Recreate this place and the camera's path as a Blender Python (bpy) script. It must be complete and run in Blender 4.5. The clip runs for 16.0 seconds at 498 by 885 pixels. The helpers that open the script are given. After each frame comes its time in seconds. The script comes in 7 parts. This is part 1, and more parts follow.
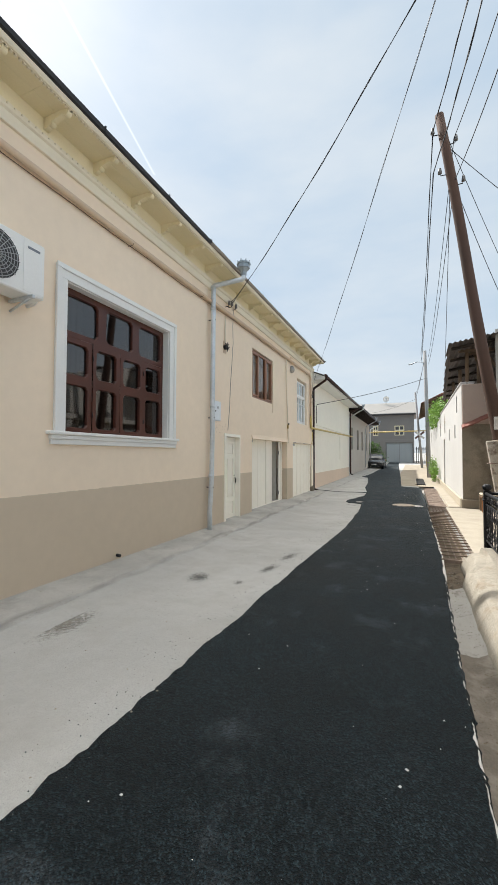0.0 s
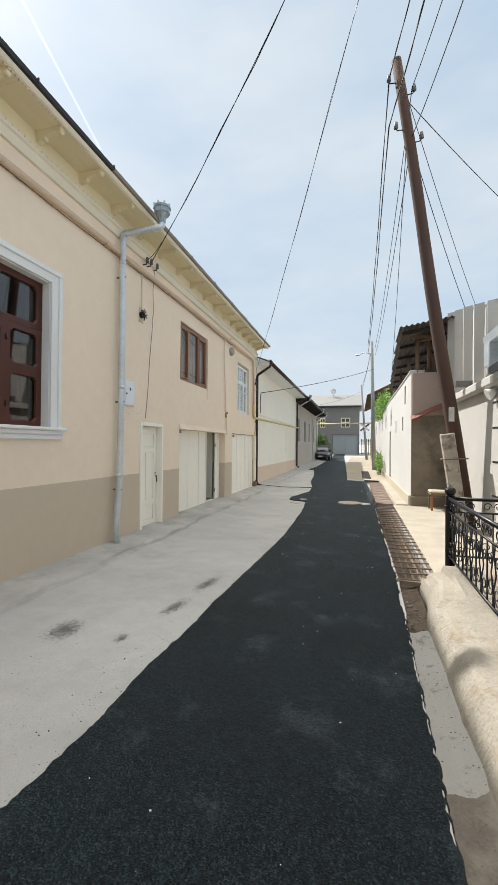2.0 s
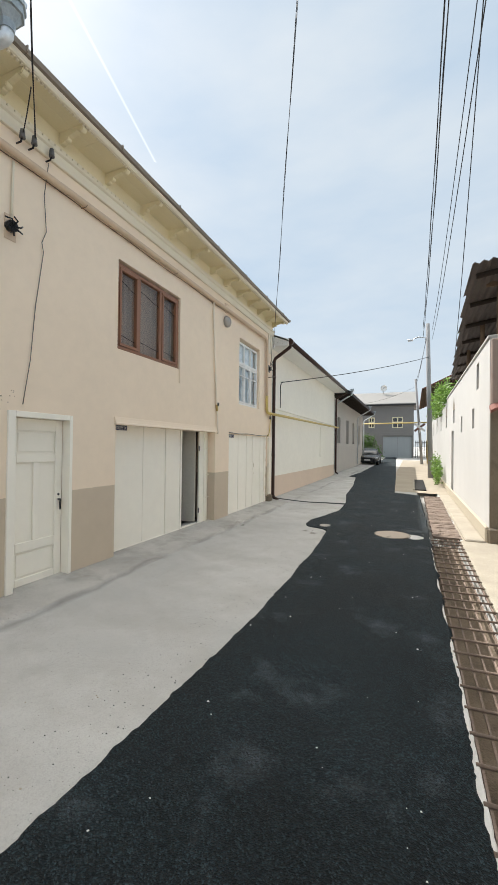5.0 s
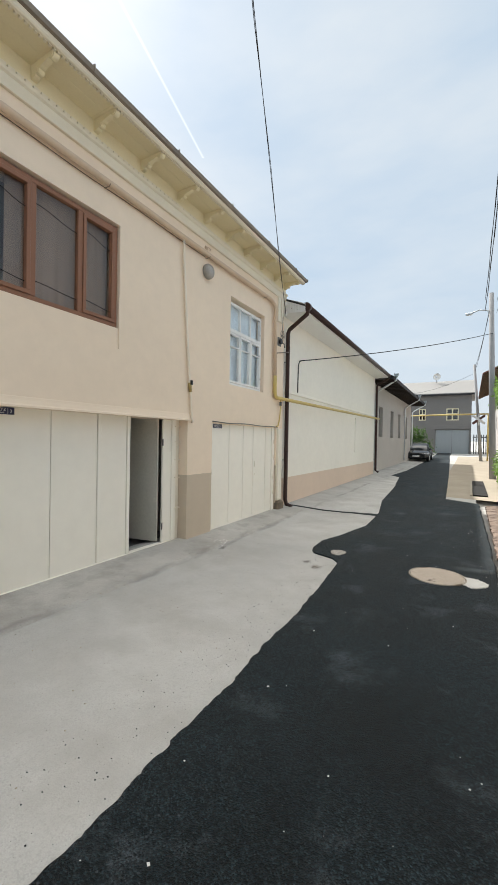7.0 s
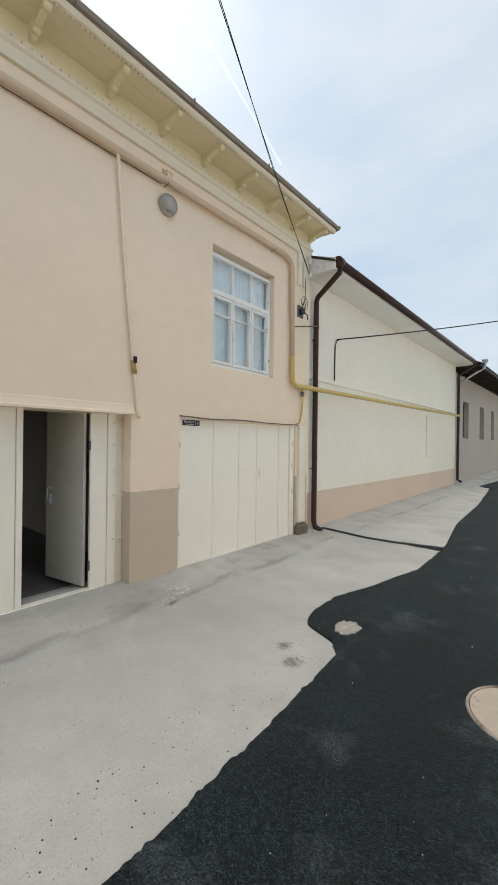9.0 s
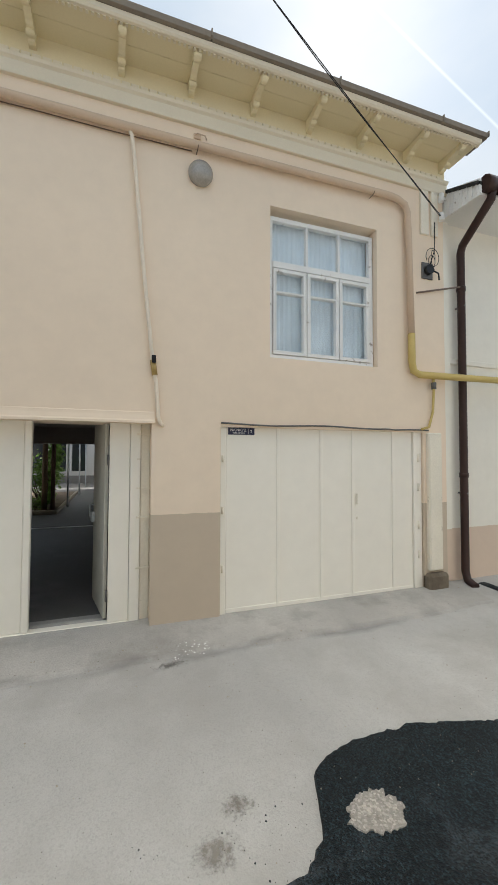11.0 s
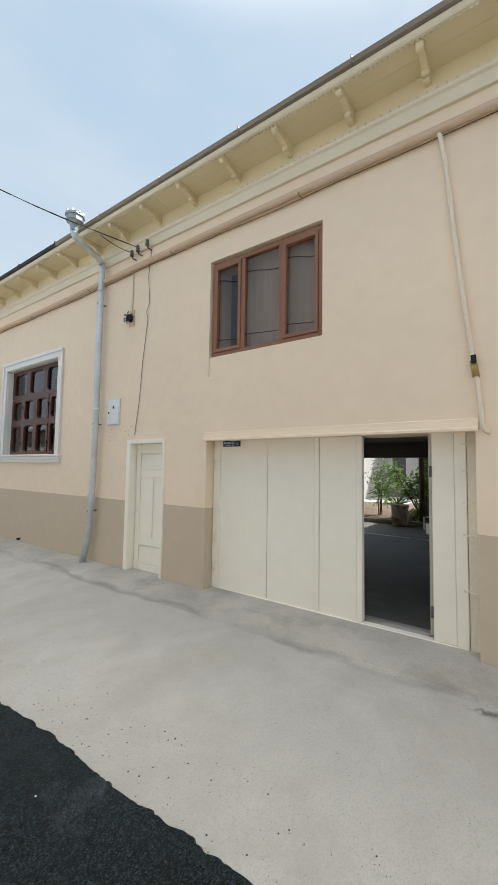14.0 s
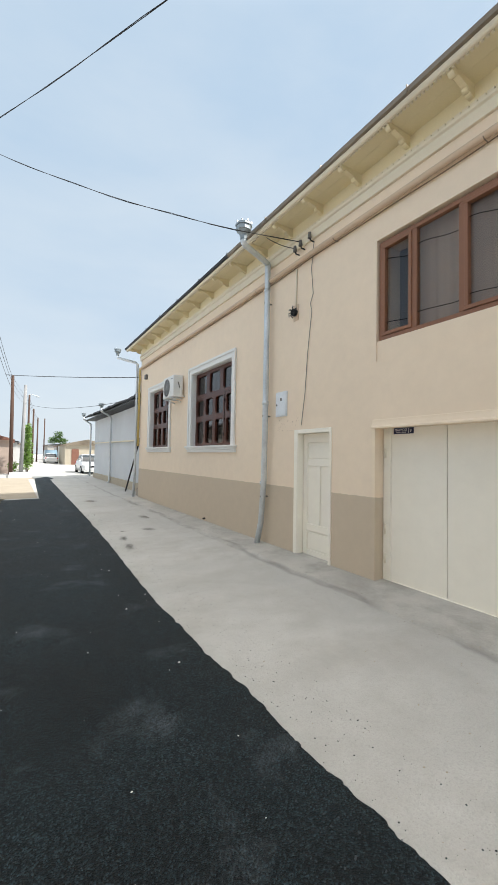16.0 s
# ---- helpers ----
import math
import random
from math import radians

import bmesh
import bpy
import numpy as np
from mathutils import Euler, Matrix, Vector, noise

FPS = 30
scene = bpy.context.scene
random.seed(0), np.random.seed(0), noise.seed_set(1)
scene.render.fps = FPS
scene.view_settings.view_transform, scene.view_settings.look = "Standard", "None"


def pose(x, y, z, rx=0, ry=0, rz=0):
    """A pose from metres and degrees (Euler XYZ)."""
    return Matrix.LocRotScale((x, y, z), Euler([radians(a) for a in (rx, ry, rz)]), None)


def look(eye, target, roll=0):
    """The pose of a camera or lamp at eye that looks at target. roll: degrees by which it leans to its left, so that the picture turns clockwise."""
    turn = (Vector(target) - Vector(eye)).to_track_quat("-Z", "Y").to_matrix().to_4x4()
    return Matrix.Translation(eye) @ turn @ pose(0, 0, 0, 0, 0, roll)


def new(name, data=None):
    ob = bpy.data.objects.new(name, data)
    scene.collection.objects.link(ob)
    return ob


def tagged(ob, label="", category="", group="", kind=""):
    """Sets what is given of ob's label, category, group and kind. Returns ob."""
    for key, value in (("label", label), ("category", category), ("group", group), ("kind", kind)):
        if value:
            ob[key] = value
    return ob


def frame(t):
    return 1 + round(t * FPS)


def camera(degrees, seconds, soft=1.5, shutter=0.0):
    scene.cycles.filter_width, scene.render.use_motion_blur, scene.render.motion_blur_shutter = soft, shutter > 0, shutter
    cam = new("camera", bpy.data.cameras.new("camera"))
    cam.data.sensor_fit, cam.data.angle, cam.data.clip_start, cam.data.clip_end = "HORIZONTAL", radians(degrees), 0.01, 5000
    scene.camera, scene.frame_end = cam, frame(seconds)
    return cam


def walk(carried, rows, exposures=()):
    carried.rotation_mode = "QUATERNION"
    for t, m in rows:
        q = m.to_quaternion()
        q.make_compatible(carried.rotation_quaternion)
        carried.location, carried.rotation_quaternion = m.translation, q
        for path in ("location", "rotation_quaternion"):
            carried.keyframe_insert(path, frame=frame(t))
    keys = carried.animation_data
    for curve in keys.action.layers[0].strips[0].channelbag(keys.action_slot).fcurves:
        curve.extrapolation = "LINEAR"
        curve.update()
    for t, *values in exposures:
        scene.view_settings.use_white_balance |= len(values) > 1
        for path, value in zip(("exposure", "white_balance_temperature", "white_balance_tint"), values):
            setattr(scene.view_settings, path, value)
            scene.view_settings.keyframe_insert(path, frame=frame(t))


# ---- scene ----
cam = camera(65.3, 16.0)
PATH = [
    (0, (0.039, 0.013, 1.558), (-0.74, 1.854, 1.62), 0.2),
    (0.5, (-0.065, 0.264, 1.576), (-0.694, 2.163, 1.613), 0.4),
    (1, (-0.051, 0.616, 1.559), (-0.594, 2.541, 1.585), 0.5),
    (1.5, (-0.032, 1.041, 1.569), (-0.551, 2.972, 1.589), 0.4),
    (2, (-0.046, 1.516, 1.615), (-0.585, 3.441, 1.631), 0.5),
    (2.5, (0.03, 2.035, 1.623), (-0.559, 3.946, 1.634), 0.5),
    (3, (0.015, 2.576, 1.623), (-0.631, 4.469, 1.633), 0.6),
    (3.5, (0.01, 3.096, 1.643), (-0.677, 4.974, 1.656), 0.7),
    (4, (0.062, 3.667, 1.673), (-0.651, 5.536, 1.695), 0.7),
    (6.5, (0.115, 6.845, 1.666), (-0.814, 8.616, 1.66), 0.9),
    (7, (0.077, 7.453, 1.685), (-0.912, 9.191, 1.67), 1.0),
    (7.5, (0.134, 8.109, 1.687), (-0.912, 9.814, 1.665), 1.0),
    (8, (0.088, 8.733, 1.69), (-1.025, 10.394, 1.667), 1.0),
    (10.5, (-0.012, 11.548, 1.657), (-1.769, 12.502, 1.712), 0.2),
    (11, (-0.046, 11.973, 1.659), (-1.935, 12.625, 1.73), 0.2),
    (11.5, (-0.164, 12.242, 1.659), (-2.137, 12.558, 1.743), 0.3),
    (12, (-0.251, 12.426, 1.669), (-2.248, 12.392, 1.774), 0.4),
    (12.5, (-0.248, 12.541, 1.654), (-2.208, 12.166, 1.785), 0.5),
    (13, (-0.16, 12.63, 1.637), (-2.035, 11.949, 1.781), 0.7),
    (13.5, (-0.095, 12.667, 1.629), (-1.854, 11.725, 1.771), 0.8),
    (14, (-0.05, 12.654, 1.625), (-1.671, 11.489, 1.756), 0.9),
    (14.5, (-0.017, 12.628, 1.621), (-1.493, 11.283, 1.74), 1.0),
    (15, (0.003, 12.613, 1.615), (-1.332, 11.128, 1.72), 1.0),
    (15.5, (0.028, 12.602, 1.602), (-1.163, 10.998, 1.694), 1.0),
    (16, (0.054, 12.603, 1.587), (-0.983, 10.894, 1.66), 1.0),
]
walk(cam, [(t, look(eye, target, roll)) for t, eye, target, roll in PATH],
     [(0.0, 2.57), (8.0, 2.58), (11.0, 2.55), (13.0, 2.60), (16.0, 2.66)])

# ---- world, sun, exposure ----
SUN_AZ, SUN_EL = radians(55), radians(48.5)          # azimuth from +y towards -x
sun_way = Vector((-math.sin(SUN_AZ) * math.cos(SUN_EL), math.cos(SUN_AZ) * math.cos(SUN_EL), math.sin(SUN_EL)))
sun = new("sun", bpy.data.lights.new("sun", "SUN"))
sun.data.energy, sun.data.angle, sun.data.color = 1.05, radians(0.9), (1.0, 0.965, 0.91)
sun.matrix_world = look(sun_way * 60, (0, 0, 0))

world = bpy.data.worlds.new("sky")
scene.world = world
world.use_nodes = True
wn, wl = world.node_tree.nodes, world.node_tree.links
sky = wn.new("ShaderNodeTexSky")
sky.sky_type, sky.sun_disc = "NISHITA", False
sky.sun_elevation, sky.sun_rotation = SUN_EL, -SUN_AZ
sky.air_density, sky.dust_density, sky.ozone_density = 1.0, 3.0, 1.0
way = wn.new("ShaderNodeTexCoord")


def wmath(op, a, b=None, c=None):
    n = wn.new("ShaderNodeMath")
    n.operation = op
    for i, v in enumerate((a, b, c)):
        if v is None:
            continue
        if isinstance(v, (int, float)):
            n.inputs[i].default_value = v
        else:
            wl.new(v, n.inputs[i])
    return n.outputs[0]


# thin high cloud: haze plus stretched noise
cmap = wn.new("ShaderNodeMapping")
cmap.inputs["Scale"].default_value = (1.0, 1.5, 3.2)
cmap.inputs["Rotation"].default_value = (0.2, 0.1, 0.6)
wl.new(way.outputs["Generated"], cmap.inputs["Vector"])
cn = wn.new("ShaderNodeTexNoise")
cn.inputs["Scale"].default_value, cn.inputs["Detail"].default_value, cn.inputs["Roughness"].default_value = 1.7, 7.0, 0.52
wl.new(cmap.outputs["Vector"], cn.inputs["Vector"])
cramp = wn.new("ShaderNodeMapRange")
cramp.inputs["From Min"].default_value, cramp.inputs["From Max"].default_value = 0.36, 0.68
cramp.inputs["To Min"].default_value, cramp.inputs["To Max"].default_value = 0.0, 1.0
wl.new(cn.outputs["Fac"], cramp.inputs["Value"])
# a vapour trail: a narrow great-circle streak
trail_n = Vector((-0.517, 0.482, 0.707)).cross(Vector((-0.496, 0.629, 0.600))).normalized()
dot = wn.new("ShaderNodeVectorMath")
dot.operation = "DOT_PRODUCT"
dot.inputs[1].default_value = trail_n
wl.new(way.outputs["Generated"], dot.inputs[0])
sep = wn.new("ShaderNodeSeparateXYZ")
wl.new(way.outputs["Generated"], sep.inputs[0])
streak = wmath("SUBTRACT", 1.0, wmath("MULTIPLY", wmath("ABSOLUTE", dot.outputs["Value"]), 330.0))
streak = wmath("MULTIPLY", wmath("MAXIMUM", streak, 0.0), wmath("GREATER_THAN", sep.outputs["Z"], 0.58))
streak = wmath("MULTIPLY", streak, wmath("GREATER_THAN", sep.outputs["Y"], 0.25))
cloud = wn.new("ShaderNodeMix")                     # blue-grey veil to white cloud
cloud.data_type = "RGBA"
cloud.inputs["A"].default_value, cloud.inputs["B"].default_value = (1.34, 1.72, 2.12, 1), (2.06, 2.22, 2.32, 1)
low = wmath("SUBTRACT", 1.0, wmath("MINIMUM", wmath("MULTIPLY", wmath("ABSOLUTE", sep.outputs["Z"]), 2.2), 1.0))
east = wmath("MULTIPLY_ADD", sep.outputs["Y"], 0.28, 0.72)   # the cloud thins out towards the west
veil = wmath("ADD", wmath("MULTIPLY", wmath("MULTIPLY", cramp.outputs[0], 0.85), east), wmath("MULTIPLY", low, 0.55))
wl.new(wmath("MINIMUM", veil, 1.0), cloud.inputs["Factor"])
mix = wn.new("ShaderNodeMix")                       # the veil over the clear sky
mix.data_type = "RGBA"
mix.inputs["Factor"].default_value = 0.965
wl.new(sky.outputs["Color"], mix.inputs["A"])
wl.new(cloud.outputs["Result"], mix.inputs["B"])
wn["Background"].inputs["Strength"].default_value = 0.105
brighter = wn.new("ShaderNodeMix")
brighter.data_type = "RGBA"
wl.new(wmath("MULTIPLY", streak, 0.22), brighter.inputs["Factor"])
wl.new(mix.outputs["Result"], brighter.inputs["A"])
brighter.inputs["B"].default_value = (4.9, 4.95, 5.0, 1)
dim = wn.new("ShaderNodeVectorMath")
dim.operation = "SCALE"
dim.inputs["Scale"].default_value = 0.585
wl.new(brighter.outputs["Result"], dim.inputs[0])
rise = wn.new("ShaderNodeMapRange")                 # brighter sky overhead, added to light the ground and walls
rise.interpolation_type = "SMOOTHSTEP"
rise.inputs["From Min"].default_value, rise.inputs["From Max"].default_value = 0.76, 1.0
wl.new(sep.outputs["Z"], rise.inputs["Value"])
over = wn.new("ShaderNodeMix")
over.data_type = "RGBA"
wl.new(rise.outputs[0], over.inputs["Factor"])
wl.new(dim.outputs[0], over.inputs["A"])
over.inputs["B"].default_value = (4.9, 4.7, 4.35, 1)
wl.new(over.outputs["Result"], wn["Background"].inputs["Color"])


# ---- materials ----
def mat(name, col, rough=0.7, metal=0.0, var=0.12, scale=3.0, fine=60.0, bump=0.15, dirt=None, dirt_at=(0.58, 0.75),
        spec=0.4, streaks=False, rand=0.0, dirt_scale=1.3, specks=0.0, grain=(0.60, 2.3), dusty=False):
    """A procedural surface: base colour, coarse and fine variation, stains and relief, in metres."""
    m = bpy.data.materials.new(name)
    m.use_nodes = True
    n, l = m.node_tree.nodes, m.node_tree.links
    b = n["Principled BSDF"]
    b.inputs["Metallic"].default_value = metal
    b.inputs["Specular IOR Level"].default_value = spec
    geo = n.new("ShaderNodeNewGeometry")
    src = geo.outputs["Position"]
    if streaks:
        mp = n.new("ShaderNodeMapping")
        mp.inputs["Scale"].default_value = (1.0, 1.0, 0.12)
        l.new(src, mp.inputs["Vector"])
        src = mp.outputs["Vector"]

    def noise_at(s, det=4.0, rg=0.55, v=None):
        t = n.new("ShaderNodeTexNoise")
        t.inputs["Scale"].default_value, t.inputs["Detail"].default_value, t.inputs["Roughness"].default_value = s, det, rg
        l.new(v or geo.outputs["Position"], t.inputs["Vector"])
        return t.outputs["Fac"]

    big, small = noise_at(scale * 0.4, 5, 0.6, src), noise_at(fine, 3, 0.6)
    hsv = n.new("ShaderNodeHueSaturation")
    hsv.inputs["Color"].default_value = (*col, 1)
    mr = n.new("ShaderNodeMapRange")
    mr.inputs["From Min"].default_value, mr.inputs["From Max"].default_value = 0.3, 0.7
    mr.inputs["To Min"].default_value, mr.inputs["To Max"].default_value = 1 - var, 1 + var
    l.new(big, mr.inputs["Value"])
    mr2 = n.new("ShaderNodeMapRange")
    mr2.inputs["From Min"].default_value, mr2.inputs["From Max"].default_value = 0.3, 0.7
    mr2.inputs["To Min"].default_value, mr2.inputs["To Max"].default_value = 1 - var * 0.6, 1 + var * 0.6
    l.new(small, mr2.inputs["Value"])
    mu = n.new("ShaderNodeMath")
    mu.operation = "MULTIPLY"
    l.new(mr.outputs[0], mu.inputs[0])
    l.new(mr2.outputs[0], mu.inputs[1])
    val = mu.outputs[0]
    if rand:
        oi = n.new("ShaderNodeObjectInfo")
        mr3 = n.new("ShaderNodeMapRange")
        mr3.inputs["To Min"].default_value, mr3.inputs["To Max"].default_value = 1 - rand, 1 + rand
        l.new(oi.outputs["Random"], mr3.inputs["Value"])
        mu3 = n.new("ShaderNodeMath")
        mu3.operation = "MULTIPLY"
        l.new(val, mu3.inputs[0])
        l.new(mr3.outputs[0], mu3.inputs[1])
        val = mu3.outputs[0]
    if specks:                                       # separate grains of stone
        vo = n.new("ShaderNodeTexVoronoi")
        vo.inputs["Scale"].default_value = specks
        l.new(geo.outputs["Position"], vo.inputs["Vector"])
        sx = n.new("ShaderNodeSeparateColor")
        l.new(vo.outputs["Color"], sx.inputs[0])
        pw = n.new("ShaderNodeMath")
        pw.operation, pw.inputs[1].default_value = "POWER", 3.0
        l.new(sx.outputs[0], pw.inputs[0])
        ms = n.new("ShaderNodeMapRange")
        ms.inputs["To Min"].default_value, ms.inputs["To Max"].default_value = grain
        l.new(pw.outputs[0], ms.inputs["Value"])
        mu4 = n.new("ShaderNodeMath")
        mu4.operation = "MULTIPLY"
        l.new(val, mu4.inputs[0])
        l.new(ms.outputs[0], mu4.inputs[1])
        val = mu4.outputs[0]
        small = vo.outputs["Distance"]
    l.new(val, hsv.inputs["Value"])
    out = hsv.outputs["Color"]
    if dirt:
        d = n.new("ShaderNodeMapRange")
        d.inputs["From Min"].default_value, d.inputs["From Max"].default_value = dirt_at
        l.new(noise_at(dirt_scale, 8, 0.65, src), d.inputs["Value"])
        mx = n.new("ShaderNodeMix")
        mx.data_type = "RGBA"
        fac = d.outputs[0]
        if dusty:                                    # dust caught in the hollows shows as speckle
            keep = n.new("ShaderNodeMapRange")
            keep.inputs["From Min"].default_value, keep.inputs["From Max"].default_value = 0.25, 0.85
            keep.inputs["To Min"].default_value, keep.inputs["To Max"].default_value = 0.12, 1.0
            l.new(sx.outputs[1], keep.inputs["Value"])
            mk = n.new("ShaderNodeMath")
            mk.operation = "MULTIPLY"
            l.new(fac, mk.inputs[0])
            l.new(keep.outputs[0], mk.inputs[1])
            fac = mk.outputs[0]
        l.new(fac, mx.inputs["Factor"])
        l.new(out, mx.inputs["A"])
        mx.inputs["B"].default_value = (*dirt, 1)
        out = mx.outputs["Result"]
    l.new(out, b.inputs["Base Color"])
    rr = n.new("ShaderNodeMapRange")
    rr.inputs["To Min"].default_value, rr.inputs["To Max"].default_value = max(0.03, rough - 0.12), min(1, rough + 0.12)
    l.new(big, rr.inputs["Value"])
    l.new(rr.outputs[0], b.inputs["Roughness"])
    if bump:
        bp = n.new("ShaderNodeBump")
        bp.inputs["Strength"].default_value, bp.inputs["Distance"].default_value = bump, 0.01
        l.new(small, bp.inputs["Height"])
        l.new(bp.outputs[0], b.inputs["Normal"])
    return m


def glass_mat(name, tint=(0.9, 0.95, 0.95), ior=1.5, clear=0.9):
    m = bpy.data.materials.new(name)
    m.use_nodes = True
    n, l = m.node_tree.nodes, m.node_tree.links
    n.remove(n["Principled BSDF"])
    r0 = ((ior - 1) / (ior + 1)) ** 2
    lw = n.new("ShaderNodeLayerWeight")
    lw.inputs["Blend"].default_value = 0.5
    pw, f = n.new("ShaderNodeMath"), n.new("ShaderNodeMath")
    pw.operation, pw.inputs[1].default_value = "POWER", 5.0
    l.new(lw.outputs["Facing"], pw.inputs[0])
    f.operation, f.inputs[1].default_value, f.inputs[2].default_value = "MULTIPLY_ADD", 1 - r0, r0
    l.new(pw.outputs[0], f.inputs[0])
    tr, gl, mx = n.new("ShaderNodeBsdfTransparent"), n.new("ShaderNodeBsdfGlossy"), n.new("ShaderNodeMixShader")
    tr.inputs["Color"].default_value = (*[c * clear for c in tint], 1)
    gl.inputs["Roughness"].default_value = 0.02
    l.new(f.outputs[0], mx.inputs[0])
    l.new(tr.outputs[0], mx.inputs[1])
    l.new(gl.outputs[0], mx.inputs[2])
    l.new(mx.outputs[0], n["Material Output"].inputs["Surface"])
    return m


def two_tone(name, low, high, at):
    """Painted render: a darker plinth coat below a straight line at height `at`, a lighter coat above."""
    m = mat(name, high, 0.85, 0, 0.030, 1.1, 7, 0.05, spec=0.2)
    n, l = m.node_tree.nodes, m.node_tree.links
    hsv = next(x for x in n if x.type == "HUE_SAT")
    geo = next(x for x in n if x.type == "NEW_GEOMETRY")
    s = n.new("ShaderNodeSeparateXYZ")
    l.new(geo.outputs["Position"], s.inputs[0])
    w = n.new("ShaderNodeTexNoise")
    w.inputs["Scale"].default_value = 9.0
    l.new(geo.outputs["Position"], w.inputs["Vector"])
    add = n.new("ShaderNodeMath")
    add.operation, add.inputs[1].default_value = "MULTIPLY_ADD", 0.02
    l.new(w.outputs["Fac"], add.inputs[0])
    l.new(s.outputs["Z"], add.inputs[2])
    lt = n.new("ShaderNodeMath")
    lt.operation, lt.inputs[1].default_value = "LESS_THAN", at + 0.01
    l.new(add.outputs[0], lt.inputs[0])
    mx = n.new("ShaderNodeMix")
    mx.data_type = "RGBA"
    mx.inputs["A"].default_value, mx.inputs["B"].default_value = (*high, 1), (*low, 1)
    l.new(lt.outputs[0], mx.inputs["Factor"])
    l.new(mx.outputs["Result"], hsv.inputs["Color"])
    return m


def wheel_stain(m, col):
    """A soft, broken dark smear along the apron's foot, where water and dust gather."""
    n, l = m.node_tree.nodes, m.node_tree.links
    b = n["Principled BSDF"]
    src = b.inputs["Base Color"].links[0].from_socket
    geo = next(x for x in n if x.type == "NEW_GEOMETRY")
    sp = n.new("ShaderNodeSeparateXYZ")
    l.new(geo.outputs["Position"], sp.inputs[0])

    def tex(s, d):
        t = n.new("ShaderNodeTexNoise")
        t.inputs["Scale"].default_value, t.inputs["Detail"].default_value = s, d
        l.new(geo.outputs["Position"], t.inputs["Vector"])
        return t.outputs["Fac"]

    def op(o, a, c, e=None):
        k = n.new("ShaderNodeMath")
        k.operation = o
        for i, v in enumerate((a, c, e)):
            if v is None:
                continue
            if isinstance(v, (int, float)):
                k.inputs[i].default_value = v
            else:
                l.new(v, k.inputs[i])
        return k.outputs[0]
    off = op("ABSOLUTE", op("ADD", op("MULTIPLY_ADD", tex(1.3, 6), 0.34, sp.outputs["X"]), 3.09), 0.0)
    band = op("MAXIMUM", op("SUBTRACT", 1.0, op("MULTIPLY", off, 15.0)), 0.0)
    broken = op("MINIMUM", op("MAXIMUM", op("MULTIPLY", op("SUBTRACT", tex(0.8, 4), 0.40), 6.0), 0.06), 1.0)
    mx = n.new("ShaderNodeMix")
    mx.data_type = "RGBA"
    l.new(op("MULTIPLY", op("MULTIPLY", band, broken), 0.62), mx.inputs["Factor"])
    l.new(src, mx.inputs["A"])
    mx.inputs["B"].default_value = (*col, 1)
    l.new(mx.outputs["Result"], b.inputs["Base Color"])


FACADE = two_tone("peach_render", (0.61, 0.512, 0.395), (0.89, 0.745, 0.585), 1.105)
CREAM = mat("cream_paint", (0.80, 0.71, 0.48), 0.6, 0, 0.03, 1.5, 50, 0.08)
BAND = mat("pale_cream_paint", (0.80, 0.73, 0.58), 0.65, 0, 0.03, 2, 50, 0.08)
WHITE = mat("white_paint", (0.82, 0.82, 0.80), 0.5, 0, 0.03, 2, 50, 0.05)
IVORY = mat("ivory_gate_paint", (0.95, 0.905, 0.80), 0.42, 0, 0.025, 1.2, 6, 0.02, dirt=(0.55, 0.47, 0.34), dirt_at=(0.68, 0.86), streaks=True)
IVORY_OLD = mat("weathered_ivory_paint", (0.86, 0.80, 0.67), 0.6, 0, 0.06, 4, 50, 0.2, dirt=(0.38, 0.32, 0.25), dirt_at=(0.62, 0.76), dirt_scale=5)
CONC = mat("pale_concrete", (0.475, 0.470, 0.450), 0.85, 0, 0.14, 1.4, 170, 0.2, dirt=(0.37, 0.357, 0.33), dirt_at=(0.44, 0.76), spec=0.25, dirt_scale=1.1, specks=130.0, grain=(1.03, 0.88))
wheel_stain(CONC, (0.22, 0.21, 0.20))
ASPH = mat("fresh_asphalt", (0.0088, 0.0150, 0.0185), 0.64, 0, 0.42, 2.2, 110, 0.9, dirt=(0.135, 0.158, 0.180), dirt_at=(0.56, 0.78), spec=0.24, dirt_scale=1.8, specks=150.0, grain=(0.42, 3.7), dusty=True)
PALE = mat("dusty_cement", (0.39, 0.35, 0.285), 0.9, 0, 0.12, 5, 80, 0.5, dirt=(0.36, 0.33, 0.28), spec=0.2)
EARTH = mat("damp_earth", (0.17, 0.135, 0.10), 0.95, 0, 0.25, 6, 70, 1.0, dirt=(0.07, 0.055, 0.04), spec=0.15)
BROWNW = mat("red_brown_timber", (0.082, 0.024, 0.014), 0.32, 0, 0.15, 5, 90, 0.08)
BROWNP = mat("brown_window_frame", (0.27, 0.125, 0.070), 0.4, 0, 0.08, 4, 60, 0.05)
ZINC = mat("weathered_zinc", (0.33, 0.375, 0.40), 0.45, 0.5, 0.2, 9, 40, 0.2)
GALV = mat("galvanised_steel", (0.62, 0.66, 0.69), 0.38, 0.6, 0.14, 6, 30, 0.12)
GUTTER = mat("grey_brown_sheet_metal", (0.25, 0.21, 0.165), 0.5, 0.3, 0.1, 3, 30, 0.05)
DARKROOF = mat("dark_roof_sheet", (0.035, 0.035, 0.038), 0.55, 0.3, 0.15, 3, 30, 0.1)
BROWNPIPE = mat("dark_brown_metal", (0.045, 0.022, 0.018), 0.4, 0.2, 0.1, 5, 40, 0.04)
